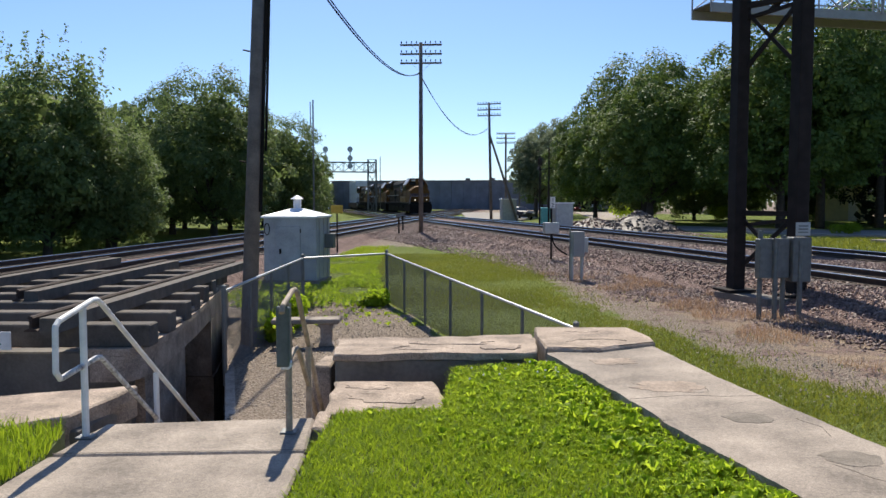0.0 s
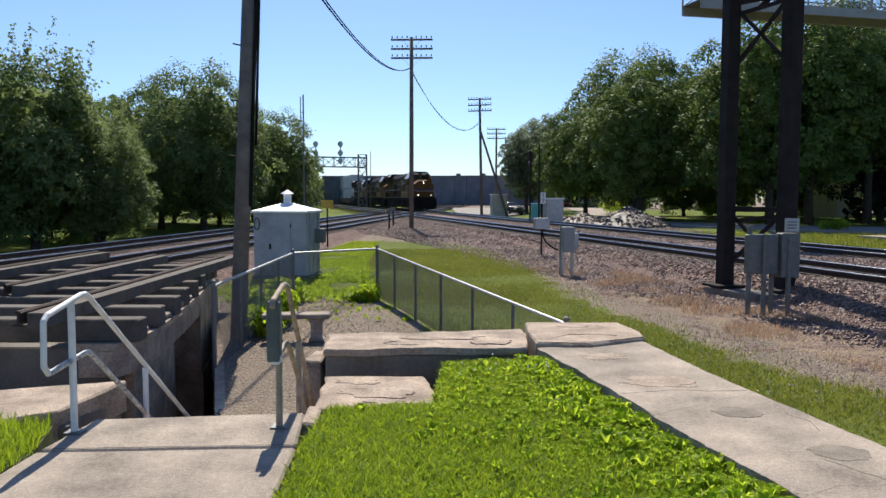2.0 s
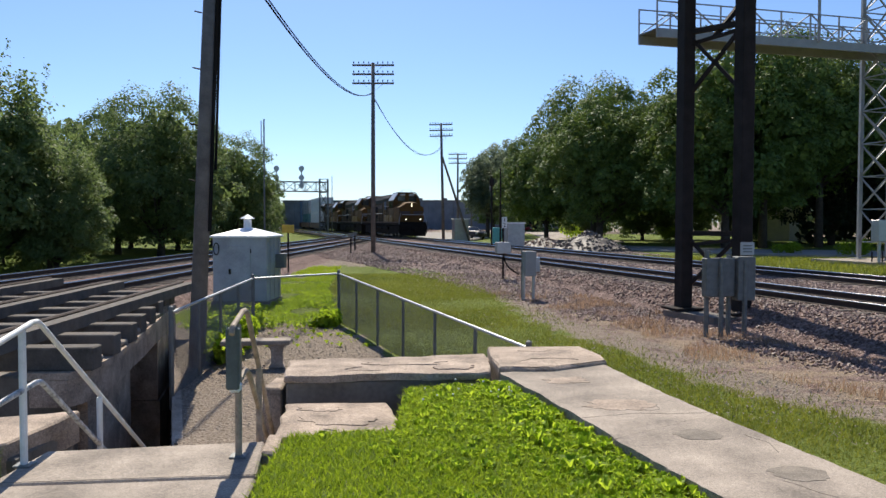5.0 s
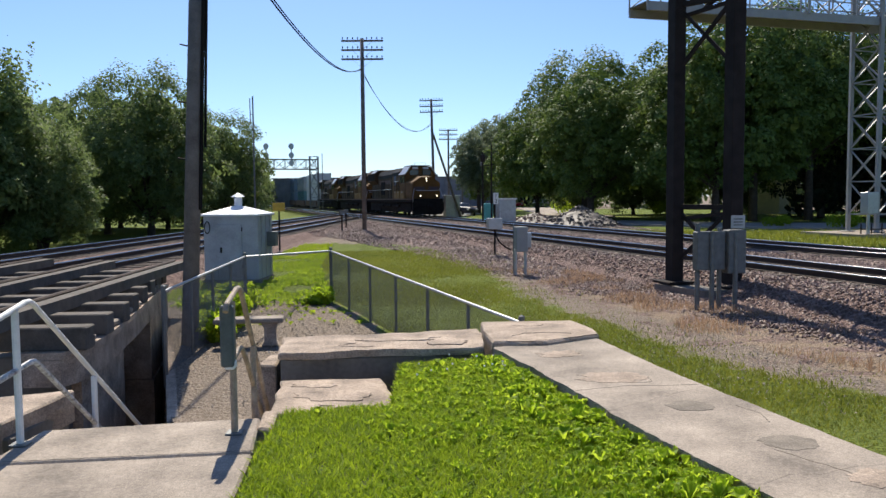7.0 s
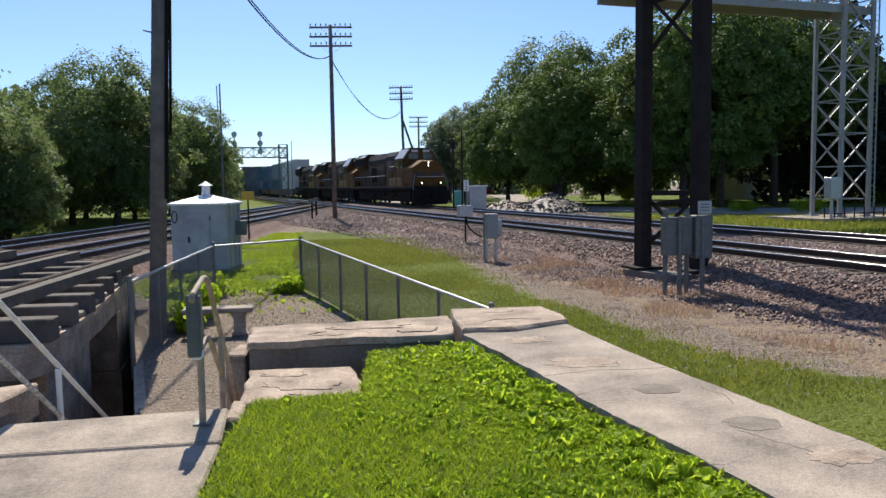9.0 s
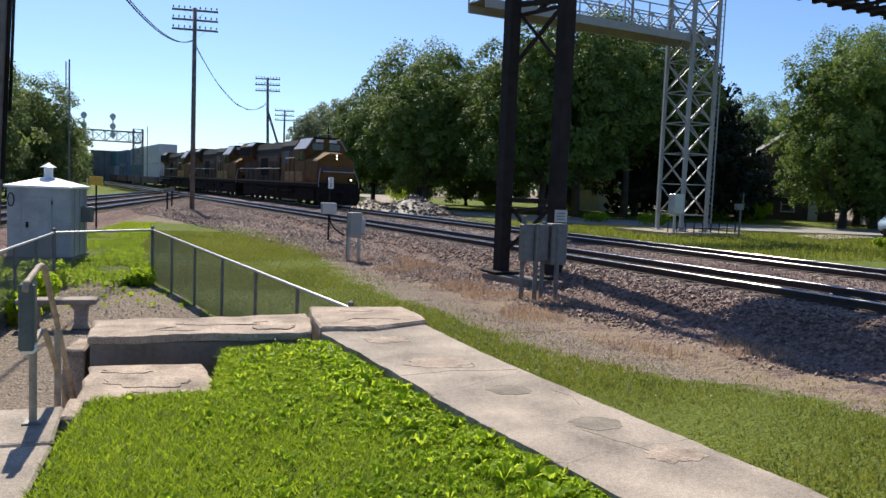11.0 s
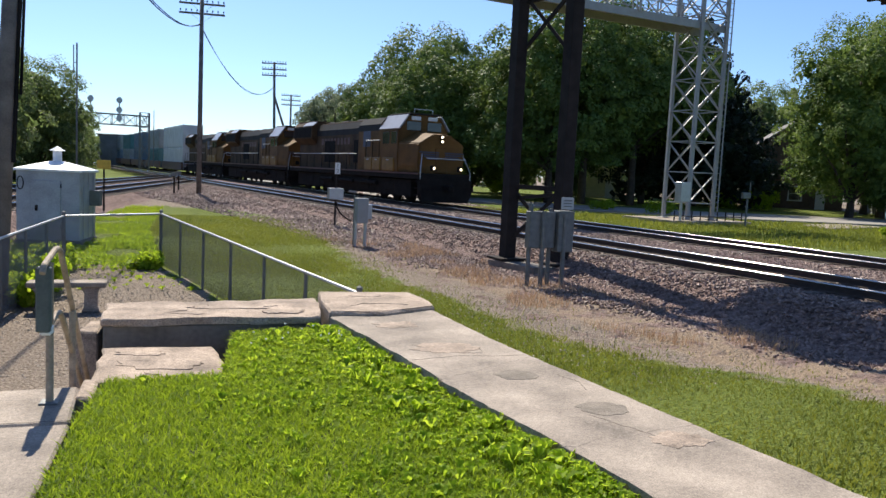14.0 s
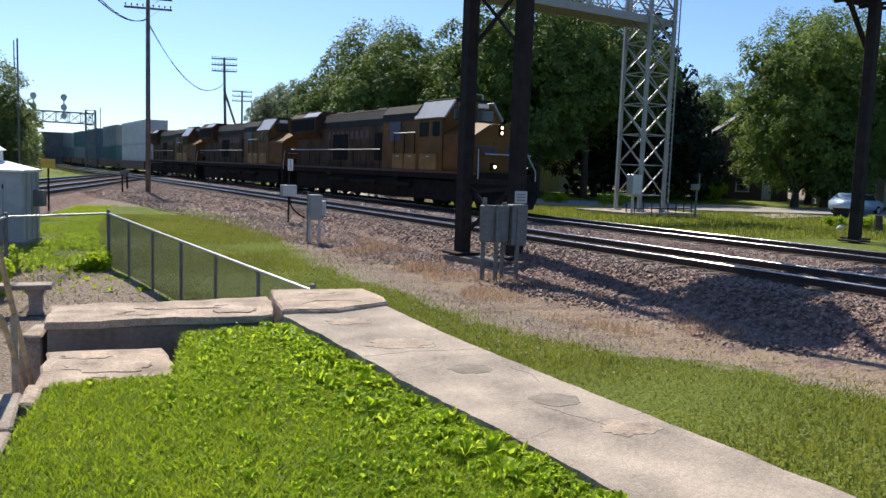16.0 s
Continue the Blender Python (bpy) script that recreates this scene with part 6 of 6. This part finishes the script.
    blades("far_grass", p, height(p) - 0.01, 0.06, 0.26, 0.035, 0.9, M_VERGE, "rough grass between the track and the street")
    # ballast stones
    shape = np.array([(1, 0, 0), (-0.9, 0.1, 0.1), (0.1, 1, 0), (0, -1, 0.1), (0.1, 0, 0.8), (0, 0.1, -0.8)])
    tri = np.array([(0, 2, 4), (2, 1, 4), (1, 3, 4), (3, 0, 4), (2, 0, 5), (1, 2, 5), (3, 1, 5), (0, 3, 5)])

    def stones(name, p, r0, r1, label, material, zoff=0.0):
        n = len(p)
        rng = np.random.default_rng(5)
        s = rng.uniform(r0, r1, (n, 1, 1)) * rng.uniform(0.6, 1.3, (n, 6, 1)) * rng.uniform(0.7, 1.2, (n, 1, 3))
        v = shape[None] * s
        a = rng.uniform(0, math.tau, n)
        t = rng.uniform(-0.8, 0.8, n)
        ca, sa, ct, stt = np.cos(a)[:, None], np.sin(a)[:, None], np.cos(t)[:, None], np.sin(t)[:, None]
        y1, z1 = v[:, :, 1] * ct - v[:, :, 2] * stt, v[:, :, 1] * stt + v[:, :, 2] * ct
        x2, y2 = v[:, :, 0] * ca - y1 * sa, v[:, :, 0] * sa + y1 * ca
        v = np.stack([x2 + p[:, :1], y2 + p[:, 1:2], z1 + height(p)[:, None] + zoff + r0 * 0.3], -1).reshape(-1, 3)
        f = (np.arange(n)[:, None, None] * 6 + tri[None]).reshape(-1, 3)
        tagged(raw(name, v.tolist(), f.tolist(), material), label, "stones", kind="stuff")

    def ballast_test(x, y):
        _, da, _ = terrain(x, y)
        lim = np.interp(y, [6, 14, 22, 40], [3.6, 4.4, 5.6, 6.5])
        dens = np.clip((36 - y) / 20, 0.0, 1)
        tie = (np.abs(da) < 1.3) & (np.random.rand(len(x)) < 0.5)
        return (da > -4.2) & (da < lim + np.random.normal(0, 0.25, len(x))) & (np.random.rand(len(x)) < dens) & ~tie

    p = scatter(150000, 1, 20, 4, 42, ballast_test)
    p2 = scatter(60000, -9, 16, 27, 66, lambda x, y: (terrain(x, y)[1] < np.interp(y, [27, 40, 66], [5.8, 7.5, 16])) & (terrain(x, y)[2] > 1.4) & (np.abs(terrain(x, y)[1]) > 1.3) & (np.abs(terrain(x, y)[1] + 5.3) > 1.3))
    stones("far_ballast", p2[:26000], 0.03, 0.075, "coarse ballast stones towards the crossing", M_STONE)
    stones("ballast_stones", p, 0.022, 0.058, "loose reddish grey ballast stones beside the track", M_STONE)

    def yard_test(x, y):
        _, da, db = terrain(x, y)
        e = x - edge_x(y)
        return ((e > 2.5) & (da > 3.4)) | ((e < 0) & (y > 9) & (y < 17.5) & (x > -2.9) & (x > -0.27 * y))

    p = scatter(16000, -3, 9, 7, 30, yard_test)
    stones("loose_gravel", p, 0.008, 0.022, "scattered small gravel on bare earth", M_PEBBLE)


dress()


# ---- the train ----
NUM = 3
GAP = 0.5


def loco():
    """Nose at the origin, running along +Y; +X is the side towards the yard."""
    h = thing("diesel_locomotive", "yellow and grey diesel freight locomotive with lit headlights", "locomotive", group="locomotives of the train")
    L = 22.3
    b = B()
    box(b, (0, -L / 2, 1.42), (3.05, L - 0.3, 0.32), bev=0.02)
    part("deck", b, M_BLACK, h)
    for s in (-1, 1):
        b = B()
        box(b, (s * 1.54, -L / 2, 1.55), (0.02, L - 0.4, 0.09))
        part("side_stripe", b, M_RED, h, "thin red stripe along the deck edge")
    # nose
    b = B()
    back = [(-1.42, 1.58), (1.42, 1.58), (1.5, 2.0), (1.5, 3.15), (0.55, 3.78), (-0.55, 3.78), (-1.5, 3.15), (-1.5, 2.0)]
    frnt = [(-1.28, 1.58), (1.28, 1.58), (1.34, 2.0), (1.3, 3.1), (0.5, 3.6), (-0.5, 3.6), (-1.3, 3.1), (-1.34, 2.0)]
    A = [b.verts.new((x, -2.9, z)) for x, z in back]
    F = [b.verts.new((x, -0.72, z)) for x, z in frnt]
    b.faces.new(F)
    b.faces.new(A[::-1])
    for i in range(8):
        j = (i + 1) % 8
        b.faces.new((A[i], A[j], F[j], F[i]))
    bmesh.ops.bevel(b, geom=[e for e in b.edges], offset=0.05, segments=2, affect="EDGES")
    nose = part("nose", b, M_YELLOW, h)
    b = B()
    box(b, (0, -0.7, 2.25), (0.72, 0.05, 1.3), bev=0.02)
    d = part("nose_door", b, M_YELLOW, nose)
    for w, z in ((2.5, 2.66), (2.2, 2.55), (1.9, 2.44), (1.5, 2.33)):
        for s in (-1, 1):
            b = B()
            box(b, (s * (0.12 + w / 4), -0.66, z), (w / 2 - 0.12, 0.02, 0.06))
            part("emblem_bar", b, M_BLUE, nose, "dark blue bar of a winged emblem")
    for z in (3.47, 3.25):
        b = B()
        tube(b, (0, -0.70, z), (0, -0.66, z), 0.135, n=16)
        hl = part("headlight", b, M_BLACK, nose)
        b = B()
        tube(b, (0, -0.665, z), (0, -0.645, z), 0.062, n=16)
        part("lens", b, M_LAMP, hl, "lit warm white lens")
    for s in (-1, 1):
        b = B()
        box(b, (s * 0.78, -0.05, 1.85), (0.28, 0.2, 0.28), bev=0.03)
        dl = part("ditch_light", b, M_BLACK, h)
        b = B()
        tube(b, (s * 0.78, 0.04, 1.85), (s * 0.78, 0.07, 1.85), 0.06, n=16)
        part("lens", b, M_LAMP, dl, "lit warm white lens")
        b = B()
        box(b, (s * 0.5, -2.86, 4.5), (0.55, 0.1, 0.2), bev=0.02)
        part("number_board", b, M_WHITE, h, "white number board without readable figures")
    # cab
    b = B()
    profile(b, [(-1.5, 1.58), (1.5, 1.58), (1.5, 3.85), (1.02, 4.55), (0.4, 4.74), (-0.4, 4.74), (-1.02, 4.55), (-1.5, 3.85)], -5.4, -2.88)
    bmesh.ops.bevel(b, geom=list(b.edges), offset=0.06, segments=2, affect="EDGES")
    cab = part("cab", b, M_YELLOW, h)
    for s in (-1, 1):
        m = pose(s * 1.25, -4.1, 4.28, 0, s * 55.5, 0)
        b = B()
        box(b, (0, 0, 0), (0.95, 2.7, 0.07), m=m, bev=0.01)
        part("cab_roof_panel", b, M_CABROOF, cab, "grey roof panel, paler for the sun glare put into its colour")
        for y, w in ((-3.45, 0.7), (-4.5, 0.9)):
            b = B()
            box(b, (s * 1.505, y, 3.42), (0.04, w, 0.66), bev=0.02)
            part("side_window", b, M_GLASS, cab)
        b = B()
        box(b, (s * 0.62, -2.85, 4.08), (0.85, 0.06, 0.5), bev=0.02)
        part("windscreen", b, M_GLASS, cab)
    b = B()
    box(b, (0, -4.1, 4.73), (1.9, 2.6, 0.08), bev=0.02)
    part("cab_roof", b, M_LGREY, cab)
    b = B()
    for s in (-0.55, 0.55):
        for z in (4.85,):
            beam(b, (s, -3.0, 4.75), (s, -3.0, 5.0), 0.03)
    beam(b, (-0.55, -3.0, 5.0), (0.55, -3.0, 5.0), 0.03)
    part("roof_rail", b, M_GALV, cab)
    # equipment cabinet and long hood
    b = B()
    profile(b, [(-1.42, 1.58), (1.42, 1.58), (1.42, 4.2), (1.1, 4.58), (-1.1, 4.58), (-1.42, 4.2)], -8.8, -5.42)
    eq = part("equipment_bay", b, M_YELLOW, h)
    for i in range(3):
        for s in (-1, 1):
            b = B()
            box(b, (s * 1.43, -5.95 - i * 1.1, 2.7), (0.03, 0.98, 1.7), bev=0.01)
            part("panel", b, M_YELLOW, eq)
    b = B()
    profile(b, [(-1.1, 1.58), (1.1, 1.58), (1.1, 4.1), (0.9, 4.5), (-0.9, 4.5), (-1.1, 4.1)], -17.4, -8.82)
    hood = part("long_hood", b, M_HOODSHADE, h)
    for i in range(8):
        b = B()
        box(b, (1.11, -9.4 - i * 1.02, 2.55), (0.03, 0.93, 1.5), bev=0.01)
        part("door", b, M_HOODSHADE, hood)
    b = B()
    profile(b, [(-0.98, 1.58), (0.98, 1.58), (0.98, 3.2), (1.5, 3.6), (1.5, 4.45), (1.2, 4.72), (-1.2, 4.72), (-1.5, 4.45), (-1.5, 3.6), (-0.98, 3.2)], -21.6, -17.42)
    rad = part("radiator_section", b, M_HOODSHADE, h)
    for s in (-1, 1):
        b = B()
        box(b, (s * 1.51, -19.5, 4.02), (0.03, 3.8, 0.7), bev=0.01)
        part("grille", b, M_BLACK, rad)
    b = B()
    box(b, (0, -12.9, 4.54), (1.7, 8.4, 0.12), bev=0.03)
    part("hood_roof", b, M_HOODSHADE, hood)
    for y, r in ((-10.5, 0.55), (-13.2, 0.4), (-15.8, 0.55)):
        b = B()
        box(b, (0, y, 4.63), (1.3, 1.1, 0.14), bev=0.05)
        part("roof_hatch", b, M_LGREY, hood)
    for name, w, top, y0, y1, owner in (("bay_roof", 1.435, 4.2, -8.79, -5.43, eq), ("hood_top", 1.115, 4.1, -17.39, -8.83, hood)):
        b = B()
        inner, z1 = (1.11, 4.6) if w > 1.2 else (0.91, 4.52)
        profile(b, [(-w, top - 0.35), (w, top - 0.35), (w, top + 0.01), (inner, z1), (-inner, z1), (-w, top + 0.01)], y0, y1)
        part(name, b, M_LGREY, owner, "dark grey painted roof band")
    b = B()
    box(b, (0, -19.5, 4.77), (2.3, 3.9, 0.1), bev=0.02)
    part("radiator_roof", b, M_HOODSHADE, rad)
    for i in range(9):
        b = B()
        box(b, (1.116, -11.2 - i * 0.62, 3.35), (0.02, 0.4, 0.42))
        part("letter_bar", b, M_RED, hood, "plain red bar in place of lettering")
    for s in (-1, 1):
        # Thin pale panel added to paint the sunlit slope of the roof.
        b = B()
        m = pose(s * 1.34, -18.3, 4.6, 0, s * 42, 0)
        box(b, (0, 0, 0), (0.42, 2.2, 0.04), m=m, bev=0.01)
        part("roof_panel", b, M_CABROOF, rad, "pale panel added as sun glare on the radiator roof")
        for y, w in ((-4.1, 1.5), (-5.75, 1.1), (-6.95, 1.1)):
            b = B()
            box(b, (s * 1.5, y, 1.98), (0.1, w, 0.72), bev=0.02)
            bb = part("battery_box", b, M_BOXYELLOW, h, "yellow equipment box over the deck edge")
            b = B()
            box(b, (s * 1.556, y, 2.22), (0.02, 0.3, 0.05), bev=0.005)
            part("latch", b, M_GALV, bb)
        # Black posts under a pale rail: their shade and light are in the colours.
        for y in (-5.35, -6.3, -7.3):
            b = B()
            tube(b, (s * 1.53, y, 2.3), (s * 1.53, y, 3.3), 0.022, n=6)
            part("stanchion", b, M_BLACK, h)
        b = B()
        tube(b, (s * 1.53, -5.3, 3.3), (s * 1.53, -7.35, 3.3), 0.022, n=6)
        part("handrail", b, M_GALV, h)
        for y, w in ((-9.6, 1.3), (-14.6, 2.0)):
            b = B()
            box(b, (s * 1.13, y, 2.7), (0.05, w, 1.4), bev=0.02)
            part("hood_louvre", b, M_BLACK, hood, "dark louvred opening")
        for k in range(3):
            b = B()
            tube(b, (s * 1.42, -15.4 + k * 3.6, 0.9), (s * 1.42, -13.0 + k * 3.6, 0.9), 0.12, n=10)
            part("air_tank", b, M_BLACK, h)
    b = B()
    box(b, (1.452, -7.4, 3.4), (0.02, 1.1, 0.9), bev=0.004)
    part("flag_panel", b, M_BLUE, eq, "dark blue flag panel")
    # railings on the yard side and the far side
    # Same split here: lit top rail pale, shaded stanchions black.
    for s in (-1, 1):
        b = B()
        tube(b, (s * 1.5, -8.9, 2.55), (s * 1.5, -21.4, 2.55), 0.022, n=6)
        part("handrail", b, M_GALV, h)
        for i in range(9):
            b = B()
            tube(b, (s * 1.5, -8.9 - i * 1.56, 1.58), (s * 1.5, -8.9 - i * 1.56, 2.55), 0.02, n=6)
            part("stanchion", b, M_BLACK, h)
        b = B()
        tube(b, (s * 1.45, -0.15, 0.5), (s * 1.45, -0.15, 1.7), 0.025, n=6)
        tube(b, (s * 1.45, -0.15, 1.7), (s * 1.2, -0.55, 2.55), 0.025, n=6)
        part("grab_rail", b, M_GALV, h)
        for z in (0.45, 0.8, 1.15):
            b = B()
            box(b, (s * 1.28, -0.45, z), (0.45, 0.5, 0.05))
            part("step", b, M_BLACK, h)
    b = B()
    tube(b, (-1.15, -0.12, 2.35), (1.15, -0.12, 2.35), 0.022, n=6)
    part("front_rail", b, M_GALV, h)
    # under the deck
    b = B()
    profile(b, [(-1.3, 1.28), (1.3, 1.28), (1.4, 0.9), (1.2, 0.28), (-1.2, 0.28), (-1.4, 0.9)], -15.1, -7.2)
    part("fuel_tank", b, M_BLACK, h)
    b = B()
    profile(b, [(-1.5, 1.3), (1.5, 1.3), (1.5, 0.55), (1.3, 0.12), (-1.3, 0.12), (-1.5, 0.55)], -0.35, -0.02)
    part("pilot", b, M_BLACK, h)
    b = B()
    box(b, (0, 0.25, 0.85), (0.3, 0.6, 0.3), bev=0.04)
    part("coupler", b, M_BLACK, h)
    for ty in (-4.3, -18.0):
        for s in (-1, 1):
            b = B()
            profile(b, [(s * 1.0, 1.2), (s * 1.3, 1.2), (s * 1.3, 0.32), (s * 1.0, 0.32)], ty - 2.8, ty + 2.8)
            box(b, (s * 1.15, ty, 0.8), (0.35, 1.2, 0.5), bev=0.03)
            part("bogie_frame", b, M_BLACK, h)
    return h


WHEELS = []


def wheelset(parent, y, r=0.53):
    b = B()
    tube(b, (-1.0, 0, 0), (1.0, 0, 0), 0.09, n=8)
    for s in (-0.76, 0.76):
        tube(b, (s - 0.07, 0, 0), (s + 0.07, 0, 0), r, n=20)
        box(b, (s + (0.09 if s > 0 else -0.09), r * 0.5, 0), (0.06, 0.3, 0.12))
    w = part("wheelset", b, M_BLACK, parent)
    w.matrix_basis = pose(0, y, r)
    WHEELS.append((w, y, r))
    return w


def container(col, long, label):
    h = thing("shipping_container", label, "container", group="containers on the train")
    b = B()
    box(b, (0, 0, 1.45), (2.44, long, 2.86), bev=0.02)
    part("shell", b, col, h)
    n = int(long / 0.4)
    for s in (-1, 1):
        b = B()
        for i in range(n):
            box(b, (s * 1.235, -long / 2 + (i + 0.5) * long / n, 1.45), (0.05, 0.2, 2.5))
        tagged(part("corrugation", b, col, h), kind="stuff")
        for y in (-long / 2 + 0.08, long / 2 - 0.08):
            b = B()
            box(b, (s * 1.2, y, 1.45), (0.14, 0.16, 2.9), bev=0.01)
            part("corner_post", b, col, h)
    return h


def well_car():
    h = thing("well_car", "dark container well wagon carrying two stacked containers", "railway wagon", group="wagons of the train")
    for s in (-1, 1):
        b = B()
        profile(b, [(s * 1.28, 0.35), (s * 1.5, 0.35), (s * 1.5, 1.35), (s * 1.28, 1.35)], -18.4, -1.6)
        part("side_sill", b, M_WAGON, h)
    b = B()
    box(b, (0, -10, 0.34), (2.7, 16.6, 0.1))
    part("floor", b, M_WAGON, h)
    for y in (-0.9, -19.1):
        b = B()
        box(b, (0, y, 1.05), (2.2, 1.8, 0.3), bev=0.03)
        part("end_platform", b, M_WAGON, h)
        for s in (-1, 1):
            b = B()
            box(b, (s * 1.0, y, 0.55), (0.2, 2.3, 0.4), bev=0.03)
            part("bogie_frame", b, M_BLACK, h)
    return h


M_WAGON = mat("wagon_paint", (0.10, 0.06, 0.05), 0.7, vary=0.3, scale=2, fine=20)
C_WHITE = mat("container_white", (0.6, 0.61, 0.62), 0.5, vary=0.2, scale=0.8, fine=15)
C_TEAL = mat("container_teal", (0.05, 0.15, 0.17), 0.55, vary=0.25, scale=0.8, fine=15)
C_BLUE = mat("container_blue", (0.09, 0.14, 0.2), 0.55, vary=0.25, scale=0.8, fine=15)
C_GREY = mat("container_grey", (0.22, 0.25, 0.27), 0.55, vary=0.25, scale=0.8, fine=15)
TRAIN = []  # thing, metres behind the front, height, middle of its length
first = loco()
for i in range(NUM):
    o = first if i == 0 else copy_thing(first, pose(0, 0, 0))
    o["label"] = ("leading yellow and grey diesel locomotive with lit headlights", "second yellow and grey diesel locomotive of the train", "third yellow and grey diesel locomotive of the train")[i]
    if i:
        for ch in list(o.children_recursive):
            if ch.name.startswith("lens"):
                ch.data = ch.data.copy()
                ch.data.materials.clear()
                ch.data.materials.append(M_GLASS)
                ch["label"] = "unlit lens"
    TRAIN.append((o, i * 22.8, 0.0))
    for y in (-2.5, -4.3, -6.1, -16.2, -18.0, -19.8):
        wheelset(o, y)
loads = [(C_WHITE, C_WHITE, 16.1), (C_TEAL, C_GREY, 12.2), (C_BLUE, C_BLUE, 12.2), (C_GREY, C_TEAL, 12.2), (C_BLUE, C_GREY, 16.1), (C_TEAL, C_BLUE, 12.2), (C_GREY, C_BLUE, 12.2), (C_TEAL, C_TEAL, 12.2)]
words = {C_WHITE: "pale grey corrugated shipping container", C_TEAL: "dark teal corrugated shipping container", C_BLUE: "blue corrugated shipping container", C_GREY: "grey corrugated shipping container"}
stock, car0 = {}, None
for i, (lo, hi, long) in enumerate(loads):
    s = NUM * 22.8 + i * 19.2
    if car0 is None:
        w = car0 = well_car()
    else:
        w = copy_thing(car0, pose(0, 0, 0))
    TRAIN.append((w, s, 0.0))
    for y in (-0.3, -1.6, -18.5, -19.7)[: 4 if i < 4 else 0]:
        wheelset(w, y, 0.46)
    for col, z, where in ((lo, 0.40, " in the well of a wagon"), (hi, 3.32, " stacked on another")):
        key = (col.name, long)
        if key not in stock:
            stock[key] = container(col, long, words[col] + where)
            c = stock[key]
        else:
            c = copy_thing(stock[key], pose(0, 0, 0))
            c["label"] = words[col] + where
        TRAIN.append((c, s + 10.0, z))


def front_y(t):
    """How far down the line the train's front is at t seconds."""
    return 103.98 - 4.162 * t - 0.0620 * t * t + 0.00211 * t * t * t


def along(t, s, z):
    y = front_y(t) + (s - 0.68) / NA
    return pose(CA_FAR + SA * y, y, z, 0, 0, 180 - math.degrees(math.atan(SA)))


def motions():
    for ob, s, z in TRAIN:
        walk(ob, [(t, along(t, s, z)) for t in range(17)])
    for w, y, r in WHEELS:
        rows = []
        for i in range(108):
            t = min(16.0, i * 0.15)
            rows.append((t, pose(0, y, r) @ Matrix.Rotation(-(front_y(0) - front_y(t)) * NA / r, 4, "X")))
        walk(w, rows)


motions()
